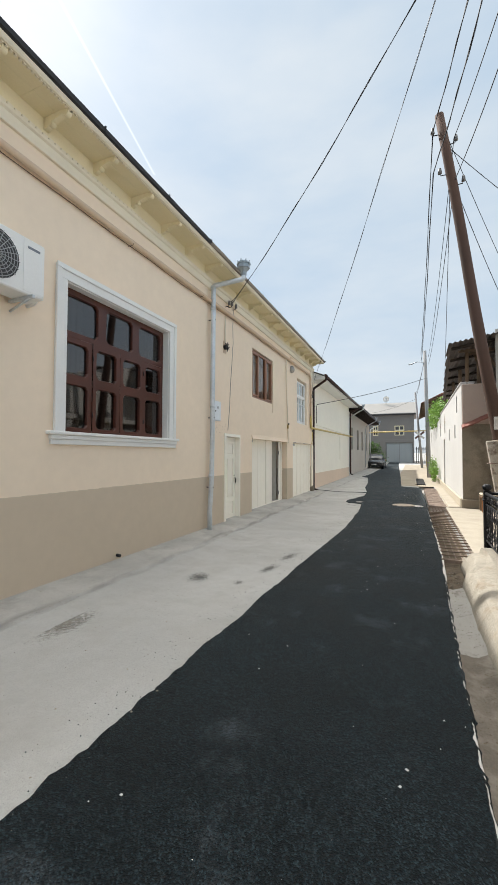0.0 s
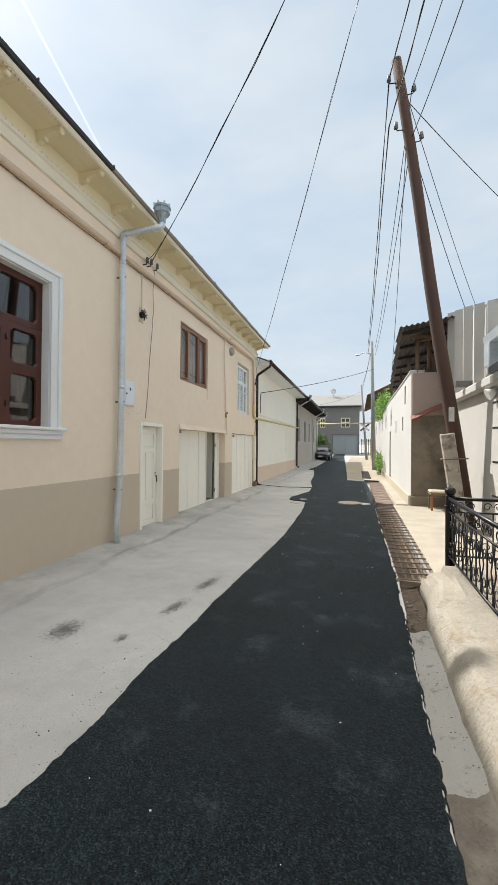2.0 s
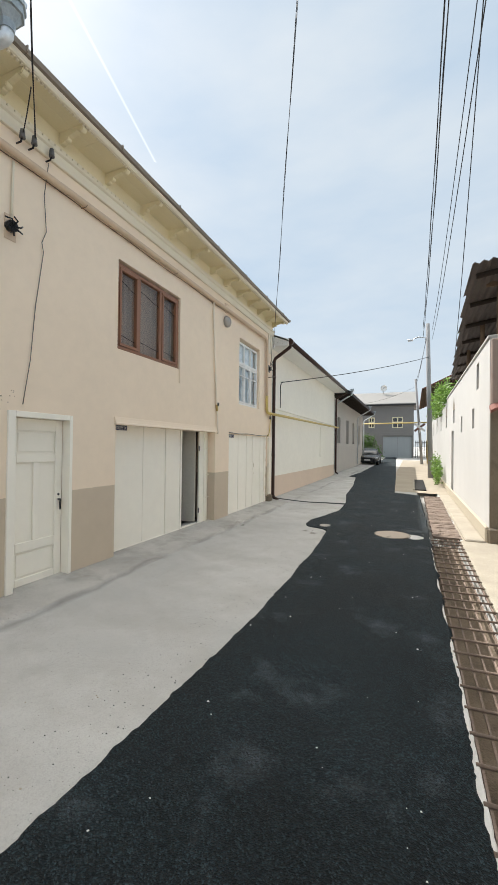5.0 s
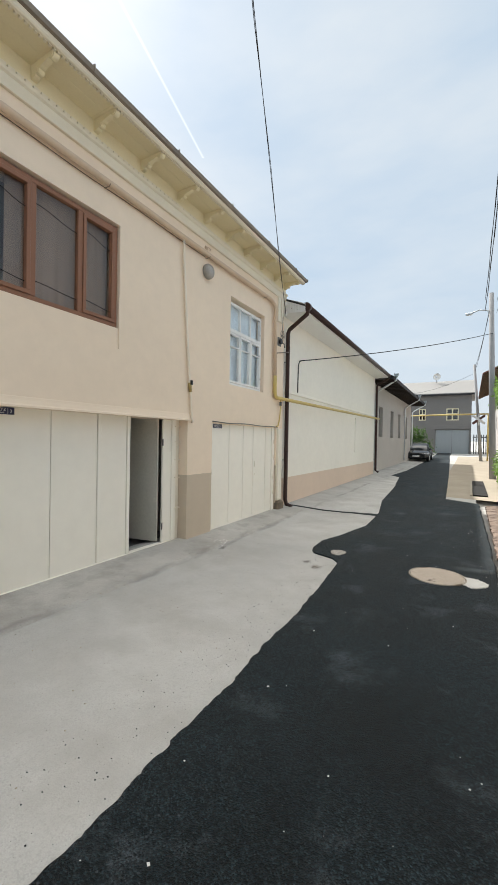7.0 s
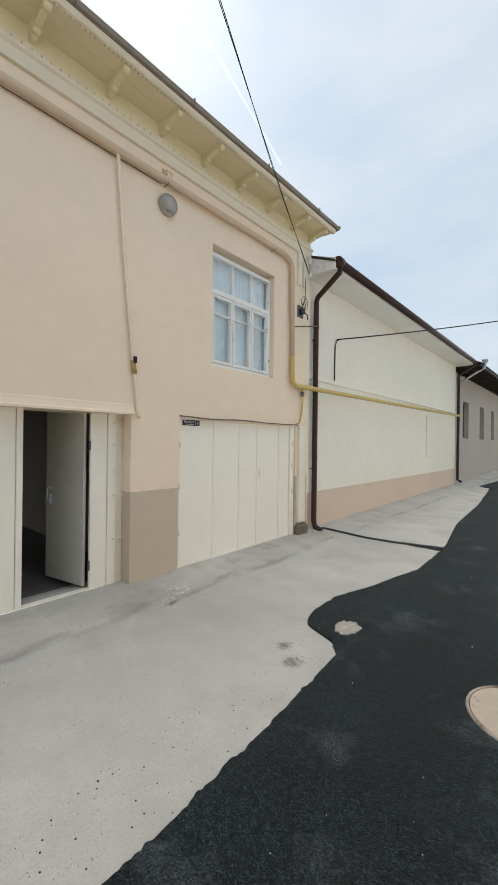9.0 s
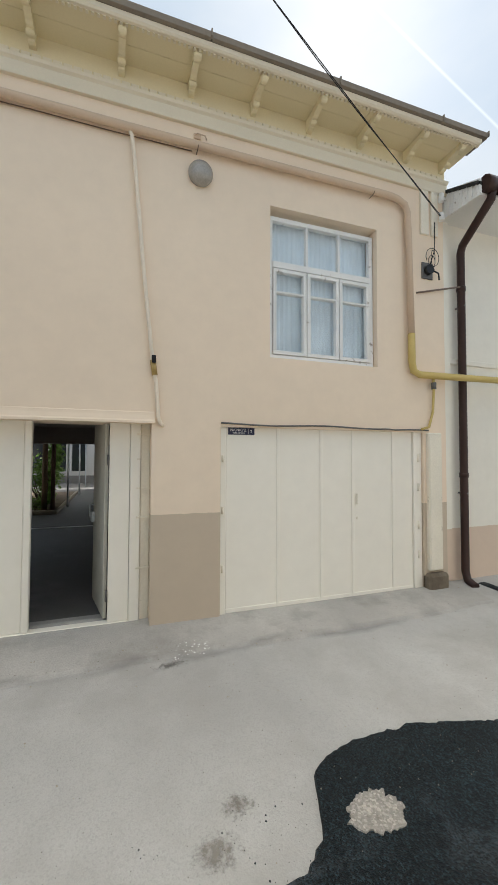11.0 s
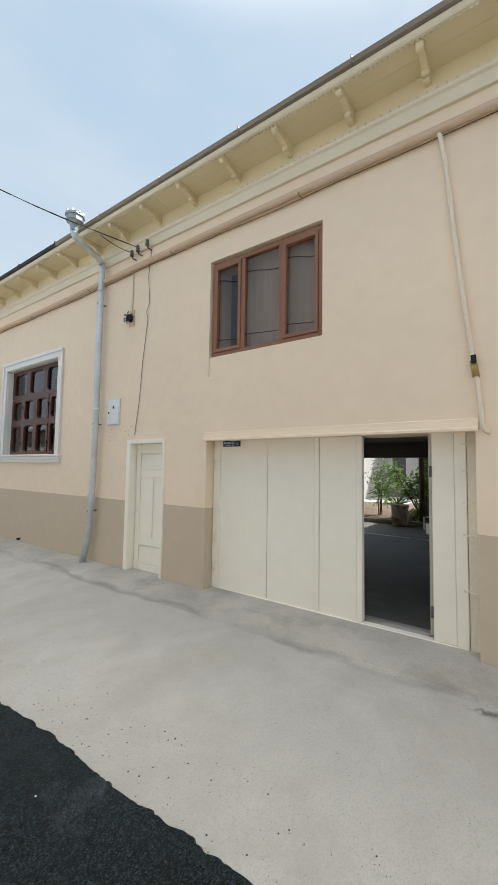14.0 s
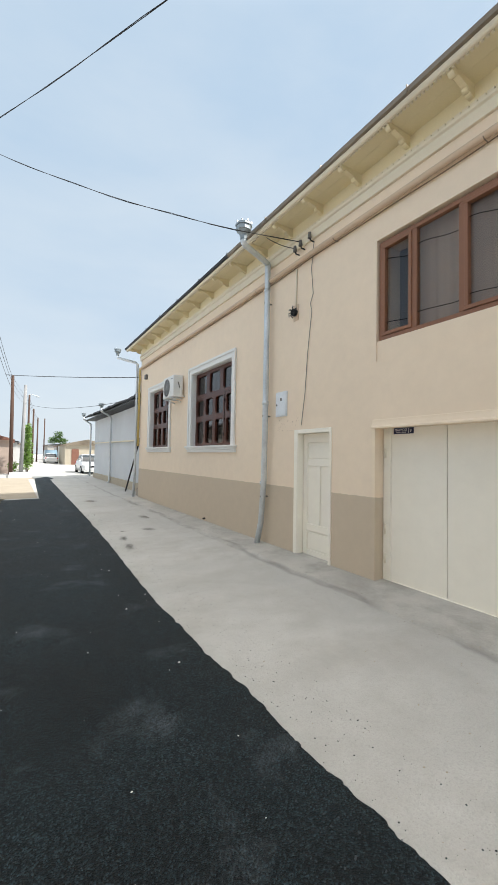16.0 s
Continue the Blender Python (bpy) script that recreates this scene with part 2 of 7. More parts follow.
YELLOW = mat("yellow_pipe_paint", (0.62, 0.47, 0.16), 0.5, 0, 0.06, 4, 40, 0.05)
PEACHPIPE = mat("peach_pipe_paint", (0.66, 0.50, 0.36), 0.55, 0, 0.04, 4, 40, 0.05)
DARK = mat("black_enamel", (0.014, 0.014, 0.016), 0.35, 0.2, 0.1, 10, 60, 0.03)
WHITE_OLD = mat("worn_white_paint", (0.84, 0.84, 0.82), 0.55, 0, 0.05, 4, 50, 0.15, dirt=(0.30, 0.265, 0.22), dirt_at=(0.60, 0.70), dirt_scale=11)
CHANNEL = mat("damp_channel_silt", (0.185, 0.160, 0.132), 0.95, 0, 0.22, 5, 70, 0.9, dirt=(0.27, 0.245, 0.205), dirt_at=(0.48, 0.62), spec=0.15, dirt_scale=4)
PALESAND = mat("pale_cement_silt", (0.37, 0.355, 0.325), 0.95, 0, 0.08, 3, 90, 0.4, dirt=(0.22, 0.20, 0.17), dirt_at=(0.58, 0.68), spec=0.15, dirt_scale=7)
RUBBER = mat("black_cable", (0.02, 0.02, 0.022), 0.6, 0, 0.1, 10, 60, 0.0)
GREYM = mat("grey_fitting", (0.16, 0.155, 0.15), 0.5, 0.4, 0.15, 8, 60, 0.1)
INSIDE = mat("room_plaster", (0.45, 0.42, 0.38), 0.9, 0, 0.05)
FLOORIN = mat("grey_yard_asphalt", (0.17, 0.165, 0.158), 0.6, 0, 0.2, 2, 60, 0.4, dirt=(0.26, 0.25, 0.24))
RUSSET = mat("russet_curtain", (0.26, 0.10, 0.055), 0.9, 0, 0.1, 6, 80, 0.1)
CURTAIN = mat("beige_curtain", (0.36, 0.285, 0.23), 0.9, 0, 0.06, 6, 80, 0.1)
LACE = mat("white_lace_curtain", (0.82, 0.88, 0.92), 0.9, 0, 0.10, 9, 40, 0.2)
GLASS = glass_mat("window_glass", (0.97, 0.99, 1.0), 1.5, 0.99)
GLASSM = glass_mat("lightly_tinted_glass", (0.95, 0.94, 0.93), 1.5, 0.97)
GLASSD = glass_mat("tinted_glass", (0.42, 0.40, 0.40), 2.0)
NAVY = mat("navy_enamel", (0.012, 0.016, 0.06), 0.3, 0, 0.05)
INK = mat("white_lettering", (0.85, 0.85, 0.85), 0.5, 0, 0.0, bump=0)
POLEW = mat("weathered_pole_timber", (0.085, 0.047, 0.033), 0.85, 0, 0.22, 5, 60, 0.5, streaks=True)
STUBM = mat("old_concrete_stub", (0.42, 0.37, 0.31), 0.9, 0, 0.2, 9, 60, 0.5, dirt=(0.16, 0.12, 0.09), dirt_at=(0.5, 0.65), dirt_scale=6)
PCONC = mat("pole_concrete", (0.30, 0.30, 0.30), 0.85, 0, 0.08, 3, 50, 0.2)
RUST = mat("rusty_steel", (0.235, 0.18, 0.145), 0.8, 0.35, 0.25, 8, 70, 0.4)
WHITEWALL = mat("whitewashed_wall", (0.58, 0.565, 0.54), 0.9, 0, 0.05, 1.5, 40, 0.3, dirt=(0.58, 0.53, 0.46), dirt_at=(0.66, 0.85))
CREAMWALL = mat("cream_render", (0.47, 0.415, 0.325), 0.9, 0, 0.06, 1.5, 40, 0.3, dirt=(0.5, 0.43, 0.34), dirt_at=(0.6, 0.85))
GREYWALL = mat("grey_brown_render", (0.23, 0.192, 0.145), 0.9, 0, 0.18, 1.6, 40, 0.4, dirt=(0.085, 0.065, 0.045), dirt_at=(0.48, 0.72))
PINK = mat("pink_render", (0.43, 0.335, 0.285), 0.9, 0, 0.08, 2, 40, 0.3, dirt=(0.36, 0.25, 0.22))
SAND = mat("sandy_dust", (0.37, 0.325, 0.26), 0.95, 0, 0.10, 2.0, 120, 0.3, dirt=(0.33, 0.29, 0.23), dirt_at=(0.5, 0.8), spec=0.15)
# near-black: carries the loft's shade as well as plain dark timber
DARKTIMBER = mat("shade_dark_timber", (0.035, 0.025, 0.02), 0.9, 0, 0.2, 6, 60, 0.3)
ROUGHTIMBER = mat("rough_timber", (0.17, 0.115, 0.075), 0.85, 0, 0.2, 6, 60, 0.4, streaks=True)
SLATE = mat("corrugated_cement_sheet", (0.13, 0.11, 0.10), 0.9, 0, 0.18, 3, 50, 0.4)
KERB = mat("crumbling_cream_cement", (0.305, 0.277, 0.228), 0.95, 0, 0.20, 3, 38, 1.4, dirt=(0.225, 0.165, 0.105), dirt_at=(0.55, 0.72), dirt_scale=3)
RBWALL = mat("greyish_cream_render", (0.50, 0.48, 0.445), 0.9, 0, 0.07, 1.5, 40, 0.3, dirt=(0.45, 0.41, 0.36), dirt_at=(0.55, 0.8))
HOUSEB = two_tone("cream_white_render", (0.74, 0.60, 0.48), (0.90, 0.865, 0.77), 0.75)
GREYH = mat("pale_grey_render", (0.50, 0.47, 0.43), 0.9, 0, 0.06, 1.5, 40, 0.2)
GREYBLD = mat("grey_cladding", (0.21, 0.20, 0.19), 0.8, 0, 0.06, 1.5, 40, 0.1)
BLUEWALL = mat("bluish_white_render", (0.62, 0.65, 0.68), 0.9, 0, 0.06, 1.5, 40, 0.3)


# ---- mesh helpers ----
def box(bm, x0, y0, z0, x1, y1, z1, bevel=0.0):
    a = bmesh.ops.create_cube(bm, size=1, matrix=Matrix.Translation(((x0 + x1) / 2, (y0 + y1) / 2, (z0 + z1) / 2)) @ Matrix.Diagonal((abs(x1 - x0), abs(y1 - y0), abs(z1 - z0), 1)))
    if bevel:
        es = list({e for v in a["verts"] for e in v.link_edges})
        bmesh.ops.bevel(bm, geom=es, offset=bevel, segments=1, affect="EDGES")
    return bm


def tube(bm, pts, r, sides=8, r2=None, caps=True):
    """A round bar along a line of points."""
    pts = [Vector(p) for p in pts]
    rings, side = [], None
    for i, p in enumerate(pts):
        d = (pts[min(i + 1, len(pts) - 1)] - pts[max(i - 1, 0)]).normalized()
        if side is None:
            side = d.orthogonal().normalized()
        side = (side - d * side.dot(d)).normalized()
        up = d.cross(side)
        rad = r if r2 is None else r + (r2 - r) * i / (len(pts) - 1)
        rings.append([bm.verts.new(p + (side * math.cos(a) + up * math.sin(a)) * rad) for a in (2 * math.pi * k / sides for k in range(sides))])
    for a, b in zip(rings, rings[1:]):
        for k in range(sides):
            bm.faces.new((a[k], a[(k + 1) % sides], b[(k + 1) % sides], b[k])).smooth = True
    if caps:
        bm.faces.new(rings[0][::-1])
        bm.faces.new(rings[-1])
    return bm


def profile(bm, pts, a, b, axis="y"):
    """A moulding: the outline pts (x, z) drawn along y from a to b, or (y, z) along x."""
    mk = (lambda u, v, w: (u, w, v)) if axis == "y" else (lambda u, v, w: (w, u, v))
    r0, r1 = [bm.verts.new(mk(u, v, a)) for u, v in pts], [bm.verts.new(mk(u, v, b)) for u, v in pts]
    n = len(pts)
    for i in range(n):
        bm.faces.new((r0[i], r0[(i + 1) % n], r1[(i + 1) % n], r1[i]))
    bm.faces.new(r0)
    bm.faces.new(r1[::-1])
    bmesh.ops.recalc_face_normals(bm, faces=bm.faces)
    return bm


def mesh(name, bm, material, recalc=True):
    if recalc:
        bmesh.ops.recalc_face_normals(bm, faces=bm.faces)
    me = bpy.data.meshes.new(name)
    bm.to_mesh(me)
    bm.free()
    me.materials.append(material)
    return me


def B(*a, **k):
    return box(bmesh.new(), *a, **k)


def T(*a, **k):
    return tube(bmesh.new(), *a, **k)


def part(name, bm, material, parent, label="", kind=""):
    ob = new(name, mesh(name, bm, material))
    ob.parent = parent
    if parent is not None:
        ob.matrix_parent_inverse = parent.matrix_basis.inverted()
    return tagged(ob, label, kind=kind)


def thing(name, at, label, category, group="", kind=""):
    ob = new(name)
    ob.empty_display_size = 0.1
    ob.matrix_basis = Matrix.Translation(at)
    return tagged(ob, label, category, group, kind)


def solid(name, bm, material, label, category, kind="structure", group=""):
    return tagged(new(name, mesh(name, bm, material)), label, category, group, kind)


def pierced(bm, x0, x1, ylim, zlim, holes):
    """A wall in the y-z plane between x0 (back) and x1 (front) with through openings (y0, y1, z0, z1)."""
    ys = sorted({*ylim, *[h[0] for h in holes], *[h[1] for h in holes]})
    zs = sorted({*zlim, *[h[2] for h in holes], *[h[3] for h in holes]})
    full = lambda i, j: 0 <= i < len(ys) - 1 and 0 <= j < len(zs) - 1 and not any(
        h[0] < (ys[i] + ys[i + 1]) / 2 < h[1] and h[2] < (zs[j] + zs[j + 1]) / 2 < h[3] for h in holes)
    vs = {}

    def v(x, i, j):
        if (x, i, j) not in vs:
            vs[x, i, j] = bm.verts.new((x, ys[i], zs[j]))
        return vs[x, i, j]
    for i in range(len(ys) - 1):
        for j in range(len(zs) - 1):
            if not full(i, j):
                continue
            for x in (x0, x1):
                bm.faces.new((v(x, i, j), v(x, i + 1, j), v(x, i + 1, j + 1), v(x, i, j + 1)))
            for di, dj, a, b in ((-1, 0, (i, j), (i, j + 1)), (1, 0, (i + 1, j), (i + 1, j + 1)), (0, -1, (i, j), (i + 1, j)), (0, 1, (i, j + 1), (i + 1, j + 1))):
                if not full(i + di, j + dj):
                    bm.faces.new((v(x0, *a), v(x0, *b), v(x1, *b), v(x1, *a)))
    return bm


def lerp_at(table, y):
    for (a, u), (b, w) in zip(table, table[1:]):
        if y <= b:
            return u + (w - u) * max(0, (y - a)) / (b - a)
    return table[-1][1]


def gz(x, y):
    """Height of the ground."""
    z = 0.007 * max(0.0, y - 14) + 0.02 * min(16, max(0.0, y - 42)) + 0.008 * min(12, max(0.0, 1 - y))
    if -4.6 < x < -2.9:
        z += 0.07 * min(1, (-x - 2.9) / 0.9)
    return z


# ---- ground, road ----
def ground_sheet():
    xs = [-400, -120, -60, -30, -16, -10, -6.5, -4.7, -4.2, -3.8, -3.4, -2.9, -2, -1, 0.0, 0.24, 0.28, 0.50, 0.86, 0.92, 1.3, 2, 3, 6, 12, 30, 60, 120, 400]
    ys = [-500, -200, -100, -60, -40] + list(np.arange(-30, 60.1, 0.75)) + [70, 90, 130, 200, 500]
    bm = bmesh.new()
    grid = []
    for y in ys:
        row = []
        for x in xs:
            z = gz(x, y)
            if 0.28 <= x <= 0.86 and y < 20.5:
                z -= 0.22
            row.append(bm.verts.new((x, y, z)))
        grid.append(row)
    for a, b in zip(grid, grid[1:]):
        for k in range(len(xs) - 1):
            bm.faces.new((a[k], a[k + 1], b[k + 1], b[k]))
    return bm


solid("ground", ground_sheet(), CONC, "pale dusty concrete ground of the lane and its surroundings", "ground")

LEFT = [(-14.2, -1.85), (-13, -2.05), (-12, -1.8), (-9, -1.75), (-6, -1.70), (-2, -1.64), (1, -1.6), (4, -1.51), (6, -1.44), (7.4, -1.37), (8.6, -1.33), (10.4, -1.36), (11.6, -1.40), (12.2, -1.45), (12.72, -1.49), (12.86, -1.60), (12.98, -1.92), (13.1, -2.0), (13.3, -2.06),
        (13.7, -2.07), (14.3, -1.90), (15.2, -1.72), (15.9, -1.70), (16.8, -1.75), (18.8, -2.05), (22, -2.25), (26.5, -2.75), (26.6, -3.2), (30, -2.95), (49, -3.0), (60, -3.0)]
RIGHT = [(-14.2, -1.55), (-13, -1.05), (-2.35, -0.75), (-2.2, 0.33), (0, 0.35), (3.4, 0.36), (6.7, 0.43), (14.6, 0.41), (19.6, 0.32), (20.1, -0.5), (28, -0.75), (50, -1.6), (60, -1.7)]


def road_sheet():
    bm = bmesh.new()
    ys = list(np.arange(-14.2, -6, 0.2)) + list(np.arange(-6, 24, 0.025)) + list(np.arange(24, 57, 0.4))
    rows = []
    for y in ys:
        n1 = noise.noise(Vector((0, y * 1.6, 0))) * 0.028 + noise.noise(Vector((3, y * 9, 0))) * 0.022 + noise.noise(Vector((5, y * 37, 1))) * 0.016
        n2 = noise.noise(Vector((9, y * 2.3, 0))) * 0.03 + noise.noise(Vector((7, y * 11, 0))) * 0.016 + noise.noise(Vector((2, y * 41, 4))) * 0.012
        a, b = lerp_at(LEFT, y) + n1, lerp_at(RIGHT, y) + n2
        row = []
        for k in range(9):
            f = k / 8
            x = a + (b - a) * f
            row.append(bm.verts.new((x, y, gz(x, y) + (0.032 if 0 < k < 8 else 0.0) - (0.012 if k in (1, 7) else 0))))
        # the outer columns hug the rim so that the edge is a small ragged step
        row[1].co.x, row[7].co.x = row[0].co.x + 0.025, row[8].co.x - 0.025
        row[0].co.z -= 0.01
        row[8].co.z -= 0.01
        rows.append(row)
    for a, b in zip(rows, rows[1:]):
        for k in range(8):
            bm.faces.new((a[k], a[k + 1], b[k + 1], b[k]))
    return bm


def rim_strip():
    """Top of the pale concrete channel wall, peeping out from under the ragged asphalt."""
    bm = bmesh.new()
    prev = None
    for y in np.arange(-1.5, 13.0, 0.03):
        bare = max(0.0, min(1.0, (y - 5.3) / 0.3)) * max(0.0, min(1.0, (9.4 - y) / 1.2))
        chip = max(0.0, noise.noise(Vector((8, y * 1.9, 5))) - 0.22) * 0.035
        e = lerp_at(RIGHT, y) - 0.012 + 0.022 * bare + chip + noise.noise(Vector((6, y * 24, 3))) * 0.007
        cur = [bm.verts.new((e - 0.06, y, -0.005)), bm.verts.new((e - 0.006, y, 0.012)), bm.verts.new((e, y, 0.004)), bm.verts.new((e + 0.004, y, -0.2))]
        if prev:
            for k in range(3):
                bm.faces.new((prev[k], prev[k + 1], cur[k + 1], cur[k]))
        prev = cur
    return bm


def verge_sheet():
    """Sandy dust over the sunny margin, from the drain to the white wall."""
    bm = bmesh.new()
    rows = []
    for y in np.arange(6.9, 50, 0.3):
        # wider beyond y 20.6, where it also tones down sunlit concrete
        x0 = (0.95 if y < 20.6 else -0.9) + 0.04 * noise.noise(Vector((2, y * 1.3, 0)))
        rows.append([bm.verts.new((x, y, gz(x, y) + 0.006)) for x in (x0, 1.2, 1.6, 2.2, 3.2, 6.0)])
    for a, b in zip(rows, rows[1:]):
        for k in range(5):
            bm.faces.new((a[k], a[k + 1], b[k + 1], b[k]))
    return bm


solid("ground_verge", verge_sheet(), SAND, "sandy pale dust along the foot of the white wall", "ground")
bm = bmesh.new()                                    # the same sheet on the open west margin, toning down its sunlight
rows = [[bm.verts.new((x, y, gz(x, y) + 0.006)) for x in (-1.0 if y < -12.5 else -0.73, 0.5, 2.5, 7.0)] for y in np.arange(-14, -2.3, 0.39)]
for a, b in zip(rows, rows[1:]):
    for k in range(3):
        bm.faces.new((a[k], a[k + 1], b[k + 1], b[k]))
solid("ground_margin", bm, SAND, "sandy-toned sheet lowering the sunlit brightness beside the asphalt", "ground")
solid("road", road_sheet(), ASPH, "fresh black asphalt strip with ragged edges", "road")

# ---- the long peach house ----
W, WB = -3.80, -4.25
Y0, Y1 = -1.30, 15.85
HOLES = {"w0": (-0.07, 1.75, 1.825, 3.65), "w1": (3.415, 5.55, 1.82, 3.65), "w2": (9.29, 10.90, 2.80, 4.345), "w3": (13.50, 14.85, 2.70, 4.33),
         "sd": (7.73, 8.48, 0.04, 1.975), "g1": (9.28, 12.30, -0.3, 1.97), "g2": (12.97, 15.50, -0.3, 1.955)}
bm = pierced(bmesh.new(), WB, W, (Y0, Y1), (-0.3, 5.45), list(HOLES.values()))
solid("wall_front", bm, FACADE, "peach rendered house front with a darker painted plinth", "wall")
solid("wall_west", B(-14, Y0 - 0.01, -0.3, WB - 0.002, Y0 + 0.38, 5.45), FACADE, "peach rendered gable wall", "wall")
solid("wall_east", B(-10, Y1 - 0.38, -0.3, WB - 0.002, Y1, 5.45), FACADE, "peach rendered end wall", "wall")
solid("ceiling_upper", B(-10, Y0 + 0.4, 5.2, WB - 0.002, Y1 - 0.4, 5.3), INSIDE, "plain upper ceiling", "ceiling")
solid("floor_upper", B(-10, 8.95, 2.32, WB - 0.002, Y1 - 0.4, 2.5), INSIDE, "upper floor slab over the garage", "floor")
solid("floor_room", B(-10, Y0 + 0.4, 0.5, WB - 0.002, 8.7, 0.75), INSIDE, "raised room floor", "floor")
solid("wall_inner", B(-8.2, Y0 + 0.4, 2.5, -8.0, Y1 - 0.4, 5.2), INSIDE, "plain inner wall of the upper rooms", "wall")
solid("wall_passage", B(-10, 8.7, -0.2, WB - 0.002, 8.95, 5.2), INSIDE, "plain passage side wall", "wall")
solid("wall_passage_2", B(-10, 12.62, -0.2, WB - 0.002, 12.85, 2.32), INSIDE, "plain passage side wall", "wall")
solid("wall_room_back", B(-8.2, Y0 + 0.4, 0.75, -8.0, 8.7, 2.5), INSIDE, "plain back wall of the room", "wall")
solid("passage_beam", B(-10.0, 8.95, 1.93, -9.75, 12.62, 2.32), INSIDE, "low dark beam across the passage", "beam")

# roof over the house
bm = bmesh.new()
profile(bm, [(-3.34, 5.45), (-3.34, 5.47), (-8.6, 6.9), (-14.2, 5.50), (-14.2, 5.46), (-8.6, 6.8)], Y0 - 0.5, Y1 + 0.18)
solid("roof", bm, DARKROOF, "dark low-pitched sheet metal roof", "roof")

# raised concrete apron along the house foot
def apron():
    bm = bmesh.new()
    rows = []
    for y in np.arange(-1.3, 16.0, 0.12):
        e = -3.26 + noise.noise(Vector((1, y * 1.3, 4))) * 0.07 + noise.noise(Vector((2, y * 7, 4))) * 0.025
        rows.append([bm.verts.new((x, y, gz(x, y) + h)) for x, h in ((W - 0.3, 0.03), (-3.52, 0.028), (e - 0.03, 0.022), (e + 0.015, -0.01))])
    for a, b in zip(rows, rows[1:]):
        for k in range(3):
            bm.faces.new((a[k], a[k + 1], b[k + 1], b[k]))
    return bm


APRON = mat("worn_apron_concrete", (0.46, 0.445, 0.415), 0.9, 0, 0.18, 2.5, 80, 0.5, dirt=(0.31, 0.295, 0.27), dirt_at=(0.5, 0.76), spec=0.2, dirt_scale=2.2)
wheel_stain(APRON, (0.22, 0.21, 0.20))
solid("pavement", apron(), APRON, "worn concrete apron along the foot of the house", "pavement")

# ---- cornice and eaves ----
corn = tagged(new("trim_cornice"), "cream painted cornice with scrolled brackets and dentils", "cornice", "", "structure")
EY0, EY1 = Y0 - 0.42, Y1 + 0.14
part("band", profile(bmesh.new(), [(W, 4.95), (-3.765, 4.95), (-3.76, 4.965), (-3.76, 5.07), (-3.735, 5.085), (-3.725, 5.11), (W, 5.11)], Y0 - 0.03, Y1 + 0.03), BAND, corn, "pale cream moulded band")
part("frieze", B(W, Y0 - 0.02, 5.11, -3.785, Y1 + 0.02, 5.36), CREAM, corn)
soff = bmesh.new()
yy = EY0
while yy < EY1:                                     # soffit boards butt end to end
    ye = min(yy + random.uniform(1.6, 2.4), EY1)
    box(soff, W - 0.02, yy, 5.36, -3.595, ye - 0.003, 5.385)
    box(soff, -3.592, yy, 5.36, -3.37, ye - 0.003, 5.385)
    yy = ye
part("soffit", soff, CREAM, corn)
part("fascia", profile(bmesh.new(), [(-3.39, 5.335), (-3.365, 5.335), (-3.35, 5.35), (-3.345, 5.385), (-3.39, 5.385)], EY0, EY1), BAND, corn, "pale moulded fascia")
bm = bmesh.new()
yy = EY0
while yy < EY1:
    box(bm, -3.415, yy, 5.325, -3.388, yy + 0.022, 5.36)
    yy += 0.045
part("small_dentils", bm, BAND, corn, kind="stuff")
br = bmesh.new()                                    # a double scroll: a large curl at the tip, a waist, a smaller curl on the wall
outline = [(-3.785, 5.36), (-3.41, 5.36)]
outline += [(-3.452 + 0.040 * math.cos(a), 5.322 + 0.040 * math.sin(a)) for a in np.linspace(0.5, -2.6, 9)]
outline += [(-3.51, 5.318), (-3.54, 5.306), (-3.565, 5.30), (-3.60, 5.295), (-3.625, 5.286)]
outline += [(-3.675 + 0.028 * math.cos(a), 5.268 + 0.028 * math.sin(a)) for a in np.linspace(0.6, -2.0, 7)]
outline += [(-3.705, 5.247), (-3.715, 5.234), (-3.74, 5.226), (-3.785, 5.225)]
profile(br, outline, -0.029, 0.029)
for y0, y1 in ((-0.037, -0.027), (0.027, 0.037)):       # raised side scrolls
    tube(br, [(-3.452, y0, 5.325), (-3.452, y1, 5.325)], 0.028, 12)
    tube(br, [(-3.678, y0, 5.270), (-3.678, y1, 5.270)], 0.019, 12)
brm = mesh("bracket", br, CREAM)
spots = [11.98 + 0.655 * q for q in range(6)] + [15.80] + [11.24 - 0.742 * q for q in range(18)]
for y in spots:
    if EY0 + 0.2 < y < EY1 - 0.03:
        o = new("bracket", brm)
        o.parent, o.location = corn, (0, y, 0)
dm = mesh("dentil", B(-3.79, -0.0345, 5.112, -3.756, 0.0345, 5.172, bevel=0.004), BAND)
for i in range(int((Y1 - Y0) / 0.083)):
    o = new("dentil", dm)
    o.parent, o.location = corn, (0, Y0 + 0.04 + 0.083 * i, 0)
gut = tagged(new("gutter"), "grey-brown sheet metal eaves flashing with standing seams", "gutter", "", "structure")
yy = EY0 - 0.06
while yy < EY1 + 0.06:
    ye = min(yy + 1.32, EY1 + 0.06)
    west = ye < 7.3
    part("sheet", profile(bmesh.new(), [(-3.60, 5.388), (-3.335, 5.388), (-3.312, 5.393), (-3.30, 5.437), (-3.312, 5.447), (-3.60, 5.54)], yy, ye - 0.006), DARKROOF if west else GUTTER, gut)
    part("seam", B(-3.33, ye - 0.010, 5.40, -3.294, ye + 0.002, 5.462), DARKROOF if west else GUTTER, gut)
    yy = ye


